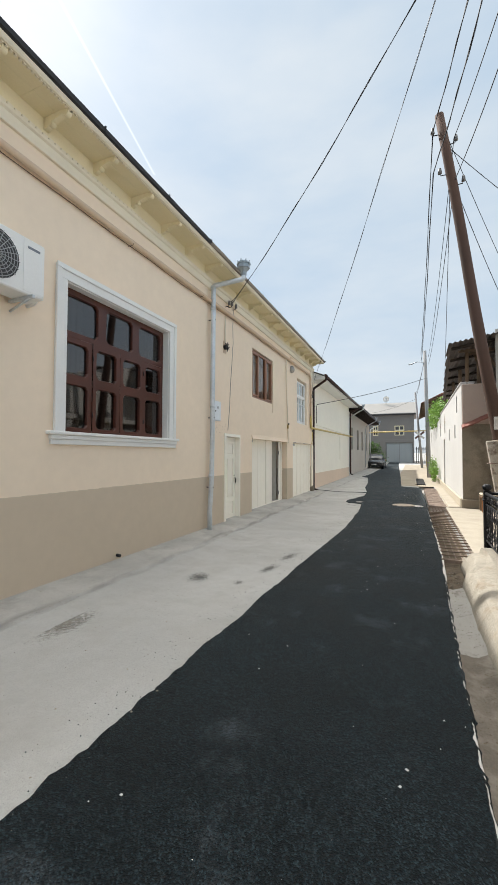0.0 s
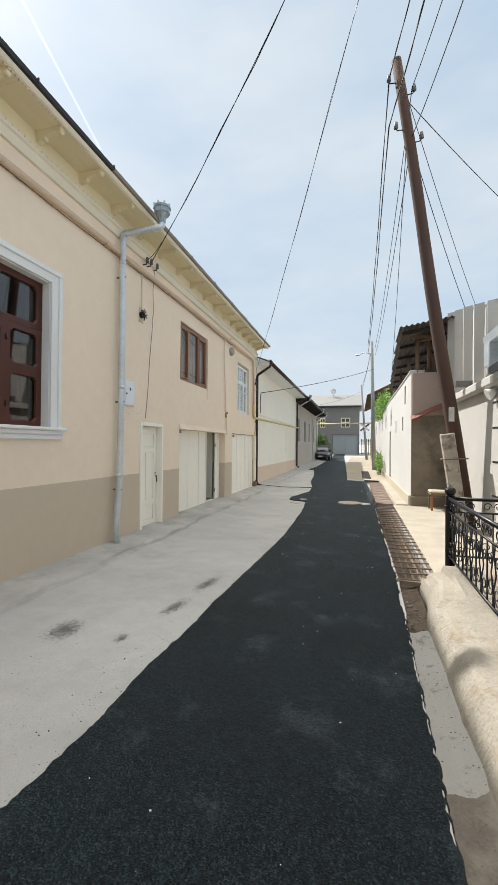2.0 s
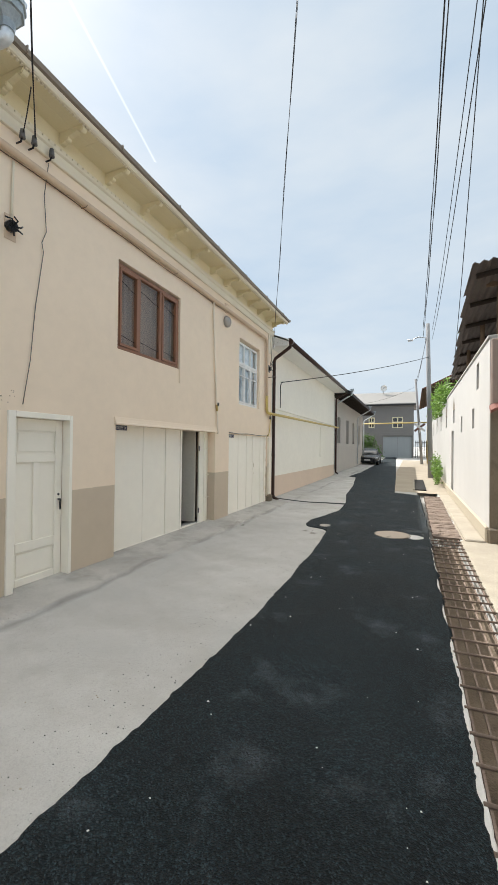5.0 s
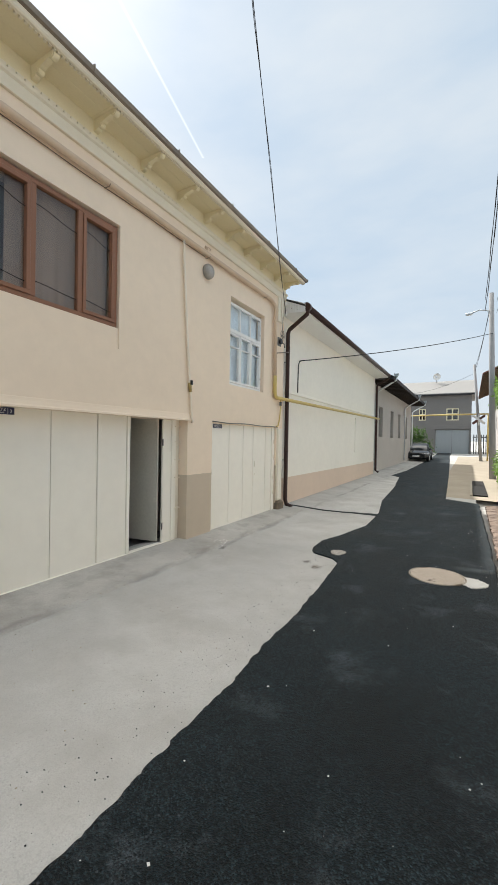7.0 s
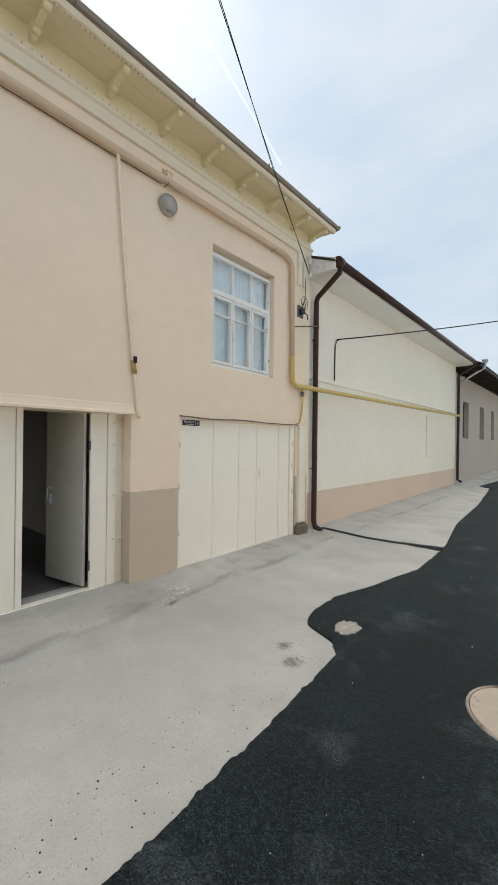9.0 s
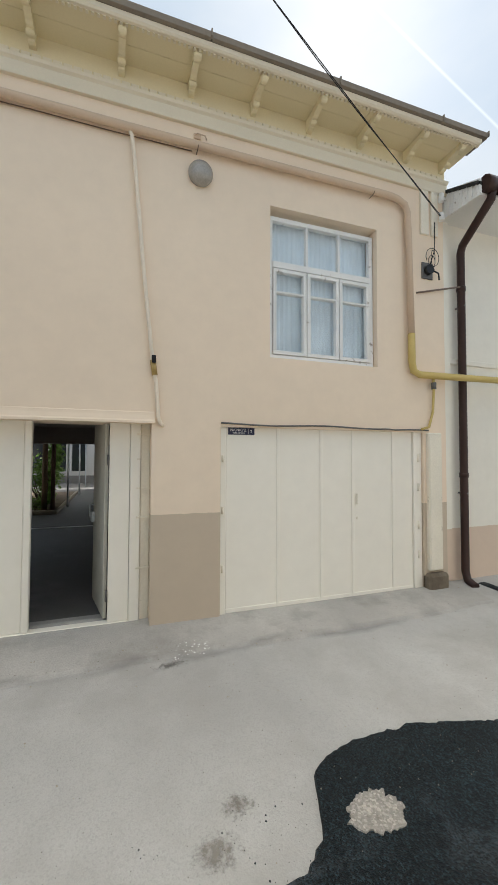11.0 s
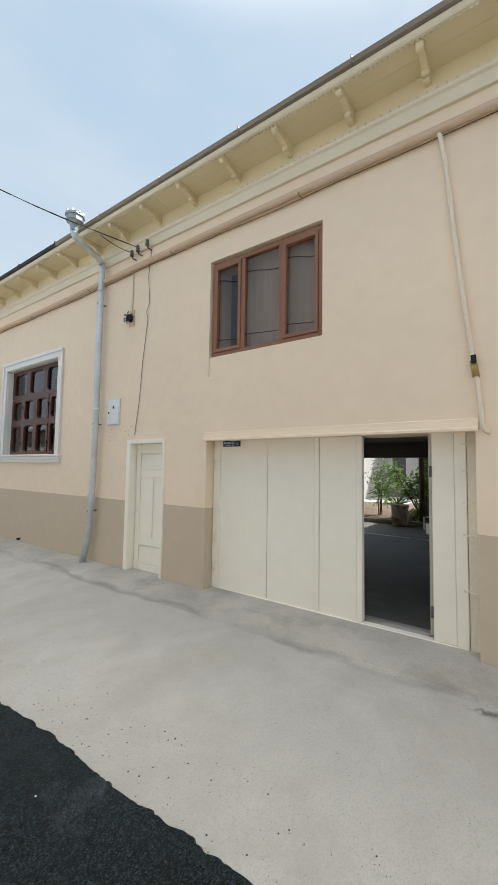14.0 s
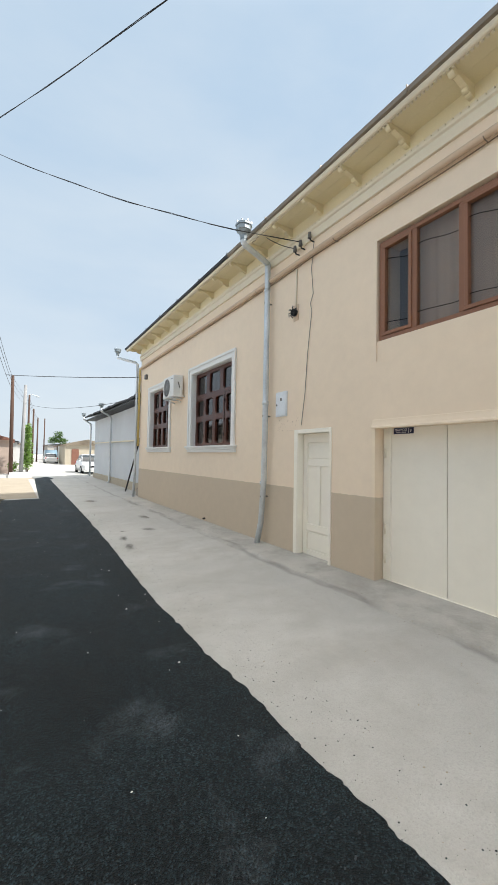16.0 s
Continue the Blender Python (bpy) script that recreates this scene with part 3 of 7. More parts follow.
# ---- windows of the house ----
def oct_cell(bm, y0, y1, z0, z1, m, c, xf, xb):
    """A rail-and-stile cell with a cut-corner opening, front at xf, back at xb."""
    a0, a1, b0, b1 = y0 + m, y1 - m, z0 + m, z1 - m
    inn = [(a0 + c, b0), (a1 - c, b0), (a1, b0 + c), (a1, b1 - c), (a1 - c, b1), (a0 + c, b1), (a0, b1 - c), (a0, b0 + c)]
    out = [(a0 + c, z0), (a1 - c, z0), (y1, b0 + c), (y1, b1 - c), (a1 - c, z1), (a0 + c, z1), (y0, b1 - c), (y0, b0 + c)]
    cor = {1: (y1, z0), 3: (y1, z1), 5: (y0, z1), 7: (y0, z0)}
    f = [bm.verts.new((xf, *p)) for p in inn]
    g = [bm.verts.new((xf - 0.012, p[0] + (0.008 if p[0] < (y0 + y1) / 2 else -0.008), p[1] + (0.008 if p[1] < (z0 + z1) / 2 else -0.008))) for p in inn]
    h = [bm.verts.new((xb, v.co.y, v.co.z)) for v in g]
    o = [bm.verts.new((xf, *p)) for p in out]
    for i in range(8):
        j = (i + 1) % 8
        ring = [o[i]] + ([bm.verts.new((xf, *cor[i]))] if i in cor else []) + [o[j], f[j], f[i]]
        bm.faces.new(ring)
        bm.faces.new((f[i], f[j], g[j], g[i]))
        bm.faces.new((g[i], g[j], h[j], h[i]))


def timber_window(name, hole, label):
    y0, y1, z0, z1 = hole
    w = thing(name, (W, (y0 + y1) / 2, z0), label, "window", "", "structure")
    # white plaster surround: stepped moulding on three sides, sill below
    o = 0.155
    for nm, bb in (("jamb", (y0 - o, y0, z0, z1)), ("jamb", (y1, y1 + o, z0, z1)), ("head", (y0 - o, y1 + o, z1, z1 + o))):
        bm = bmesh.new()
        box(bm, W - 0.01, bb[0], bb[2], W + 0.03, bb[1], bb[3], 0.004)
        if nm == "head":
            box(bm, W + 0.028, bb[0] - 0.012, z1 + o - 0.05, W + 0.05, bb[1] + 0.012, z1 + o + 0.012, 0.006)
        else:
            s = bb[0] - 0.012 if bb[0] < y0 - 0.01 else bb[1] - 0.05
            box(bm, W + 0.028, s, z0, W + 0.05, s + 0.062, z1 + o - 0.051, 0.006)
        part(nm, bm, WHITE, w, "white moulded surround")
    bm = bmesh.new()
    box(bm, W - 0.01, y0 - 0.21, z0 - 0.09, W + 0.055, y1 + 0.20, z0 - 0.035, 0.008)
    box(bm, W - 0.01, y0 - 0.25, z0 - 0.036, W + 0.08, y1 + 0.235, z0 + 0.004, 0.008)
    box(bm, W - 0.01, y0 - 0.20, z0 - 0.15, W + 0.035, y1 + 0.20, z0 - 0.088, 0.006)
    part("sill", bm, WHITE, w, "white moulded sill")
    bm = bmesh.new()
    for bb in ((y0, y0 + 0.012, z0, z1), (y1 - 0.012, y1, z0, z1), (y0, y1, z1 - 0.012, z1)):
        box(bm, W - 0.17, bb[0], bb[2], W - 0.002, bb[1], bb[3])
    part("reveal", bm, WHITE, w)
    xf, xb = W - 0.11, W - 0.16
    ins = 0.04
    a, b, c, d = y0 + 0.012, y1 - 0.012, z0 + 0.004, z1 - 0.012
    zt = c + (d - c) * 0.665
    bm = bmesh.new()
    w3 = (b - a) / 3
    for i in range(3):
        oct_cell(bm, a + i * w3, a + (i + 1) * w3, zt, d, 0.07, 0.05, xf, xb)
    part("top_light", bm, BROWNW, w, "red-brown timber transom with cut-corner panes")
    w4 = (b - a) / 4
    zm = c + (zt - c) * 0.56
    for nm, i0 in (("fixed_light", 0), ("casement", 1), ("casement", 2), ("fixed_light", 3)):
        bm = bmesh.new()
        off = 0.008 if nm == "casement" else 0.0
        oct_cell(bm, a + i0 * w4 + 0.003, a + (i0 + 1) * w4 - 0.003, c, zm, 0.062, 0.045, xf + off, xb)
        oct_cell(bm, a + i0 * w4 + 0.003, a + (i0 + 1) * w4 - 0.003, zm, zt - 0.003, 0.062, 0.045, xf + off, xb)
        s = part(nm, bm, BROWNW, w)
        if nm == "casement":
            for zz in (c + 0.25, zt - 0.2):
                yh = a + w4 if i0 == 1 else a + 3 * w4
                part("hinge", T([(xf + 0.016, yh, zz - 0.035), (xf + 0.016, yh, zz + 0.035)], 0.009, 6), DARK, s)
    for i in range(3):
        g = part("pane", B(xb + 0.004, a + i * w3 + 0.05, zt + 0.05, xb + 0.009, a + (i + 1) * w3 - 0.05, d - 0.05), GLASSD, w)
    for i in range(4):
        for q0, q1 in ((c, zm), (zm, zt)):
            part("pane", B(xb + 0.004, a + i * w4 + 0.045, q0 + 0.045, xb + 0.009, a + (i + 1) * w4 - 0.045, q1 - 0.045), GLASSD, w)
    # gathered curtain behind
    bm = bmesh.new()
    for s in (y0 + 0.05, y1 - 0.6):
        prev = None
        for q in range(25):
            yq = s + 0.55 * q / 24
            xq = xb - 0.25 + 0.03 * math.sin(q * 1.6)
            cur = (bm.verts.new((xq, yq, z0 - 0.1)), bm.verts.new((xq, yq, z1)))
            if prev:
                bm.faces.new((prev[0], cur[0], cur[1], prev[1]))
            prev = cur
    part("curtain", bm, RUSSET, w, "russet gathered curtain behind the glass")
    return w


timber_window("window_1", HOLES["w0"], "red-brown timber window with cut-corner panes in a white surround")
timber_window("window_2", HOLES["w1"], "wide red-brown timber window with cut-corner panes in a white surround")


def bars(bm, rects, x0, x1, bevel=0.004):
    for y0, y1, z0, z1 in rects:
        box(bm, x0, y0, z0, x1, y1, z1, bevel)
    return bm


def ring(y0, y1, z0, z1, t):
    return [(y0, y1, z1 - t, z1), (y0, y1, z0, z0 + t), (y0, y0 + t, z0 + t, z1 - t), (y1 - t, y1, z0 + t, z1 - t)]


def brown_window():
    y0, y1, zi, z1 = HOLES["w2"]
    z0 = 3.06
    w = thing("window_3", (W, 10.1, z0), "brown three-light window without a sill, beige curtains behind", "window", "", "structure")
    xf, xb = W - 0.035, W - 0.095
    a, b, c, d = y0 + 0.015, y1 - 0.012, z0 + 0.005, z1 - 0.03
    part("frame", bars(bmesh.new(), ring(a, b, c, d, 0.05), xb, xf), BROWNP, w)
    m1, m2 = a + 0.50, b - 0.53
    for m in (m1, m2):
        part("mullion", B(xb, m - 0.030, c + 0.051, xf, m + 0.030, d - 0.051, bevel=0.004), BROWNP, w)
    for s0, s1 in ((a + 0.051, m1 - 0.031), (m2 + 0.031, b - 0.051)):
        part("sash", bars(bmesh.new(), ring(s0, s1, c + 0.053, d - 0.053, 0.042), xb + 0.01, xf + 0.014), BROWNP, w)
        part("pane", B(xb + 0.02, s0 + 0.035, c + 0.085, xb + 0.026, s1 - 0.035, d - 0.085), GLASSM, w)
    part("pane", B(xb + 0.02, m1 + 0.03, c + 0.05, xb + 0.026, m2 - 0.03, d - 0.05), GLASSM, w)
    bm = bmesh.new()
    for s, e in ((9.60, 10.86),):
        prev = None
        for q in range(70):
            yq = s + (e - s) * q / 69
            xq = xb - 0.10 + 0.006 * math.sin(q * 0.9) + 0.008 * math.sin(q * 0.31)
            cur = (bm.verts.new((xq, yq, z0 - 0.2)), bm.verts.new((xq, yq, z1 + 0.1)))
            if prev:
                bm.faces.new((prev[0], cur[0], cur[1], prev[1]))
            prev = cur
    part("curtain", bm, CURTAIN, w, "beige curtain behind the glass")
    for s0, s1 in ((a + 0.09, m1 - 0.07), (m1 + 0.03, m2 - 0.03), (m2 + 0.07, b - 0.09)):   # thin dark tubes standing for wires reflected in the panes
        for zz, dip in ((0.16, 0.03), (0.78, 0.07)):
            part("grille_wire", T([(xb + 0.036, s0 + (s1 - s0) * q / 8, c + (d - c) * zz + dip * (math.cos(q / 8 * math.pi) * 0.6)) for q in range(9)], 0.0045, 5), DARKTIMBER, w)
    # shallow infill below the window, a finger's depth behind the wall face
    part("infill", B(WB + 0.05, y0, zi, W - 0.018, y1, z0), FACADE, w, "peach rendered infill set back below the frame")
    return w


brown_window()


def white_window():
    y0, y1, z0, z1 = HOLES["w3"]
    w = thing("window_4", (W, 14.2, z0), "white painted wooden casement window with lace behind", "window", "", "structure")
    xf, xb = W - 0.07, W - 0.13
    a, b, c, d = y0 + 0.005, y1 - 0.01, z0 + 0.005, z1 - 0.06
    part("frame", bars(bmesh.new(), ring(a, b, c, d, 0.05), xb, xf), WHITE_OLD, w)
    zt = c + (d - c) * 0.66
    part("transom", B(xb, a + 0.05, zt - 0.035, xf + 0.012, b - 0.05, zt + 0.035, bevel=0.004), WHITE_OLD, w)
    t = (b - a - 0.1) / 3
    for i in range(3):
        s0, s1 = a + 0.05 + t * i, a + 0.05 + t * (i + 1)
        part("casement", bars(bmesh.new(), ring(s0 + 0.005, s1 - 0.005, c + 0.055, zt - 0.040, 0.040) + [(s0 + 0.04, s1 - 0.04, c + 0.70 * (zt - c), c + 0.70 * (zt - c) + 0.022)], xb + 0.006, xf + 0.01), WHITE_OLD, w)
        part("pane", B(xb + 0.02, s0 + 0.03, c + 0.08, xb + 0.025, s1 - 0.03, zt - 0.06), GLASS, w)
        part("pane", B(xb + 0.02, s0 + 0.012, zt + 0.03, xb + 0.025, s1 - 0.012, d - 0.045), GLASS, w)
        if i:
            part("glazing_bar", B(xb + 0.006, s0 - 0.012, zt + 0.036, xf + 0.004, s0 + 0.012, d - 0.051, bevel=0.003), WHITE_OLD, w)
    # shade of the casement gaps, set in as thin dark strips
    part("gap_shadow", bars(bmesh.new(), ring(a + 0.046, b - 0.046, c + 0.046, zt - 0.030, 0.010) + [(a + 0.05 + t * k - 0.006, a + 0.05 + t * k + 0.006, c + 0.05, zt - 0.032) for k in (1, 2)], xb + 0.004, xb + 0.012, bevel=0), DARKTIMBER, w, "dark strips standing for the shade in the casement gaps")
    bm = bmesh.new()
    prev = None
    for q in range(80):
        yq = y0 + 0.03 + (y1 - y0 - 0.06) * q / 79
        xq = xb - 0.05 + 0.004 * math.sin(q * 1.7)
        cur = (bm.verts.new((xq, yq, z0)), bm.verts.new((xq, yq, z1)))
        if prev:
            bm.faces.new((prev[0], cur[0], cur[1], prev[1]))
        prev = cur
    part("lace_curtain", bm, LACE, w, "white lace curtain behind the glass")


white_window()


# ---- side door ----
def side_door():
    y0, y1, z0, z1 = HOLES["sd"]
    d = thing("door_1", (W, (y0 + y1) / 2, z0), "narrow ivory panelled door in a plain painted frame, shut", "door", "", "structure")
    part("frame", bars(bmesh.new(), [(y0 - 0.055, y0 + 0.03, z0, z1 + 0.05), (y1 - 0.012, y1 + 0.032, z0, z1 + 0.05), (y0 + 0.03, y1 - 0.012, z1 - 0.012, z1 + 0.05)], W - 0.11, W + 0.022), IVORY, d, "ivory painted door frame")
    xf = W - 0.125
    a, b = y0 + 0.032, y1 - 0.014
    part("leaf", B(xf - 0.05, a, z0 + 0.01, xf, b, z1 - 0.014), IVORY, d)
    st = bars(bmesh.new(), [(a, a + 0.1, z0 + 0.012, z1 - 0.016), (b - 0.1, b, z0 + 0.012, z1 - 0.016)] +
              [(a + 0.1, b - 0.1, q, q + h) for q, h in ((z0 + 0.012, 0.12), (z0 + 0.42, 0.11), (z0 + 1.42, 0.10), (z0 + 1.78, 0.14))] + [((a + b) / 2 - 0.04, (a + b) / 2 + 0.04, z0 + 0.53, z0 + 1.42)], xf, xf + 0.022, 0.006)
    part("rails", st, IVORY, d, "raised stiles and rails")
    for q0, q1, z2, z3 in ((a + 0.12, b - 0.12, z0 + 0.15, z0 + 0.40), (a + 0.12, b - 0.12, z0 + 1.54, z0 + 1.76)):
        part("panel", B(xf, q0, z2, xf + 0.012, q1, z3, bevel=0.006), IVORY, d)
    h = part("door_handle", T([(xf + 0.02, b - 0.05, z0 + 0.96), (xf + 0.06, b - 0.05, z0 + 0.96), (xf + 0.065, b - 0.06, z0 + 0.93), (xf + 0.065, b - 0.055, z0 + 0.84)], 0.011, 7), DARK, d, "black lever handle")
    part("keyhole", T([(xf + 0.02, b - 0.05, z0 + 1.02), (xf + 0.028, b - 0.05, z0 + 1.02)], 0.015, 8), DARK, d)
    part("threshold", B(W - 0.2, y0 - 0.05, z0 - 0.06, W + 0.03, y1 + 0.05, z0 + 0.008, bevel=0.004), IVORY_OLD, d)


side_door()


# ---- lettering ----
def letters(text, size, material, parent, m, name="lettering"):
    c = bpy.data.curves.new("text", "FONT")
    c.body, c.size, c.extrude, c.align_x = text, size, 0.0006, "CENTER"
    o = bpy.data.objects.new("text", c)
    scene.collection.objects.link(o)
    bpy.context.view_layer.update()
    me = bpy.data.meshes.new_from_object(o)
    bpy.data.objects.remove(o)
    me.materials.clear()
    me.materials.append(material)
    ob = new(name, me)
    ob.matrix_basis = m
    ob.parent = parent
    ob.matrix_parent_inverse = parent.matrix_basis.inverted()
    return ob


def house_sign(x, y0, y1, z0, z1, number):
    s = thing("house_number_sign", (x, (y0 + y1) / 2, z0), "small navy enamel street plate numbered " + number + " on the gate", "sign")
    part("plate", B(x, y0, z0, x + 0.006, y1, z1, bevel=0.002), NAVY, s)
    R = lambda y, z: Matrix.Translation((x + 0.0075, y, z)) @ pose(0, 0, 0, 90, 0, 90)
    h = z1 - z0
    letters("NAVRO'Z", h * 0.56, INK, s, R(y0 + (y1 - y0) * 0.38, z0 + h * 0.48))
    letters("1-BERK KO'CHASI", h * 0.25, INK, s, R(y0 + (y1 - y0) * 0.38, z0 + h * 0.16))
    letters(number, h * 0.62, INK, s, R(y0 + (y1 - y0) * 0.87, z0 + h * 0.28))
    part("divider", B(x + 0.006, y0 + (y1 - y0) * 0.755, z0 + 0.008, x + 0.0075, y0 + (y1 - y0) * 0.765, z1 - 0.008), INK, s)


# ---- garage gates ----
def gate_big():
    g = thing("garage_gate", (-3.98, 10.8, 0.03), "ivory sheet steel garage gate with its wicket standing open", "gate")
    x, zb, zt = -3.98, 0.055, 2.02
    part("jamb_post", B(x - 0.06, 9.283, zb, x + 0.03, 9.39, zt, bevel=0.005), IVORY, g)
    part("jamb_post", B(x - 0.06, 12.115, zb, x + 0.03, 12.21, zt, bevel=0.005), IVORY, g)
    part("jamb_board", B(x - 0.06, 12.213, zb - 0.05, x + 0.012, 12.298, zt, bevel=0.004), IVORY_OLD, g)
    part("sill_rail", B(x - 0.06, 9.39, zb - 0.03, x + 0.03, 12.115, zb + 0.045, bevel=0.005), IVORY, g)
    for a, b in ((9.39, 10.115), (10.12, 10.735)):
        part("panel", B(x - 0.02, a + 0.001, zb + 0.047, x + 0.008, b - 0.002, zt, bevel=0.002), IVORY, g)
    part("post", B(x - 0.05, 10.738, zb + 0.046, x + 0.022, 10.79, zt, bevel=0.005), IVORY, g)
    part("panel", B(x - 0.02, 10.793, zb + 0.047, x + 0.008, 11.212, zt, bevel=0.005), IVORY, g)
    part("post", B(x - 0.05, 11.215, zb + 0.046, x + 0.022, 11.27, zt, bevel=0.005), IVORY, g)
    part("panel", B(x - 0.02, 11.925, zb + 0.047, x + 0.016, 12.112, zt, bevel=0.005), IVORY, g)
    # wicket leaf swung inwards on the far jamb
    swing = Matrix.Translation((x - 0.06, 11.905, 0)) @ pose(0, 0, 0, 0, 0, 11) @ Matrix.Translation((-x + 0.06, -11.905, 0))

    def swung(bm):
        bmesh.ops.transform(bm, matrix=swing, verts=bm.verts)
        return bm
    w = part("wicket_door", swung(B(x - 0.72, 11.885, zb + 0.06, x - 0.06, 11.918, 1.99, bevel=0.004)), GREYWICK, g, "grey-white inner face of the open wicket")
    part("handle", swung(T([(x - 0.62, 11.88, 1.0), (x - 0.62, 11.835, 1.0), (x - 0.62, 11.835, 1.13), (x - 0.62, 11.88, 1.13)], 0.008, 6)), GALV, w)
    part("lock", swung(B(x - 0.68, 11.85, 0.95, x - 0.60, 11.884, 1.06, bevel=0.004)), GALV, w)
    for z in (0.35, 1.62):
        part("hinge", T([(x + 0.02, 11.915, z - 0.05), (x + 0.02, 11.915, z + 0.05)], 0.012, 7), GREYM, g)
    for z in (0.58, 1.06, 1.34, 1.62, 1.86):
        part("bracket_tab", B(x + 0.03, 12.175, z, x + 0.045, 12.297, z + 0.016), IVORY_OLD, g)
    for z in (0.72, 1.66):
        part("hinge", T([(x + 0.035, 9.32, z - 0.06), (x + 0.035, 9.32, z + 0.06)], 0.014, 7), IVORY_OLD, g)
    part("hinge", T([(x + 0.035, 9.32, 0.30), (x + 0.035, 9.32, 0.42)], 0.014, 7), IVORY_OLD, g)
    # the drip board over the opening
    bm = bmesh.new()
    profile(bm, [(W, 1.965), (W + 0.045, 1.965), (W + 0.045, 1.985), (W + 0.03, 2.0), (W + 0.02, 2.04), (W + 0.015, 2.07), (W, 2.075)], 9.25, 12.325)
    solid("trim_lintel", bm, FACADE, "peach painted drip moulding over the gate", "trim")


GREYWICK = mat("grey_gate_inside", (0.62, 0.60, 0.52), 0.6, 0, 0.08, 2, 30, 0.1)
gate_big()
house_sign(-3.965, 9.43, 9.71, 1.895, 1.968, "3")


def gate_small():
    g = thing("garage_gate", (-3.86, 14.2, 0.05), "ivory sheet steel folding garage gate, shut", "gate")
    x, zb, zt = -3.86, 0.10, 1.975
    part("jamb_post", B(x - 0.06, 12.975, zb - 0.08, x + 0.03, 13.035, zt, bevel=0.005), IVORY, g)
    part("jamb_post", B(x - 0.06, 15.378, zb - 0.02, x + 0.03, 15.495, zt, bevel=0.005), IVORY, g)
    js = [13.04, 13.61, 14.13, 14.535, 15.09, 15.375]
    for i, (a, b) in enumerate(zip(js, js[1:])):
        part("panel", B(x - 0.03, a + 0.002, zb - 0.01, x + 0.006, b - 0.002, zt, bevel=0.003), IVORY, g)
    for y in js[1:-1]:
        part("cover_strip", B(x + 0.004, y - 0.018, zb - 0.01, x + 0.018, y + 0.018, zt, bevel=0.004), IVORY, g)
    for a, b in ((13.04, 14.125), (14.135, 15.37)):
        part("bottom_rail", B(x + 0.004, a, zb - 0.012, x + 0.016, b, zb + 0.03, bevel=0.003), IVORY, g)
    for z in (0.95, 1.12):
        part("bolt", B(x + 0.018, 14.57, z, x + 0.03, 14.59, z + (0.03 if z < 1 else 0.12)), IVORY_OLD, g)
    for z in (0.45, 0.80, 1.25, 1.60):
        part("hinge", T([(x + 0.035, 15.44, z), (x + 0.035, 15.44, z + 0.09)], 0.014, 7), IVORY_OLD, g)
    for z in (0.5, 1.08, 1.6):
        part("hinge", T([(x + 0.035, 13.0, z), (x + 0.035, 13.0, z + 0.07)], 0.012, 7), IVORY_OLD, g)


gate_small()
house_sign(-3.852, 13.06, 13.345, 1.88, 1.952, "2")
bm = bmesh.new()
tube(bm, [(W + 0.012, y, 1.985 + 0.008 * math.sin(y * 5) - 0.01 * (y > 15)) for y in np.arange(12.97, 15.6, 0.1)], 0.009, 6)
solid("trim_lintel_edge", bm, GREYM, "ragged dark edge over the folding gate", "trim")
# old pilaster left at the house end
bm = B(W - 0.05, 15.54, 0.30, W + 0.055, 15.74, 1.95, bevel=0.015)
solid("trim_pilaster", bm, IVORY_OLD, "chipped ivory pilaster at the end of the house", "pilaster")
part("base", B(W - 0.05, 15.50, -0.05, W + 0.09, 15.80, 0.27, bevel=0.03), GREYWALL, bpy.data.objects["trim_pilaster"], "broken cement base")

# ---- pipes and fittings on the front ----
gas = thing("gas_pipe", (W + 0.06, 8.0, 4.71), "peach painted gas pipe under the eaves, bare yellow at its end", "pipe")
XG = W + 0.062
fall = lambda y: 4.665 + 0.065 * min(1, max(0, (y - 4) / 7)) + 0.008 * math.sin(y * 0.9)
part("run", T([(XG, y, fall(y)) for y in np.arange(-1.22, 15.0, 0.6)] + [(XG, 15.10, 4.72), (XG, 15.21, 4.67), (XG, 15.245, 4.58), (XG, 15.26, 4.3), (XG, 15.285, 3.12)], 0.039, 10), PEACHPIPE, gas)
part("yellow_run", T([(XG, 15.285, 3.12), (XG, 15.29, 2.78), (XG, 15.31, 2.68), (XG, 15.40, 2.64), (XG, 17.0, 2.66), (XG, 26.7, 2.78)], 0.042, 10), YELLOW, gas, "yellow painted length")
part("drop", T([(XG - 0.01, 15.62, 2.62), (XG - 0.01, 15.62, 2.45), (XG - 0.02, 15.61, 2.2), (XG - 0.03, 15.56, 2.02), (XG - 0.03, 15.45, 1.99)], 0.015, 8), YELLOW, gas)
part("valve", T([(XG - 0.01, 15.62, 2.48), (XG - 0.01, 15.62, 2.56)], 0.03, 8), GREYM, gas)
part("west_drop", T([(XG, -1.2, 4.68), (XG, -1.26, 4.55), (XG, -1.27, 1.9)], 0.04, 10), YELLOW, gas)
for y in np.arange(0.4, 15, 2.05):
    part("clip", T([(W - 0.02, y, fall(y) - 0.048), (W + 0.085, y, fall(y) - 0.048), (W + 0.104, y, fall(y) - 0.025)], 0.005, 6), RUST, gas)

# the gas pipe's shadow line on the wall, modelled as a brown strand
uc = thing("pipe_shadow_line", (W + 0.02, 8.0, 4.64), "thin dark strand standing for the shadow under the gas pipe", "cable")
part("strand", T([(W + 0.022, y, fall(y) - 0.05 + 0.008 * math.sin(y * 1.7) + 0.005 * math.sin(y * 4.1)) for y in np.arange(-1.1, 12.7, 0.25)], 0.005, 6), mat("pipe_shadow_brown", (0.15, 0.10, 0.07), 0.7), uc)

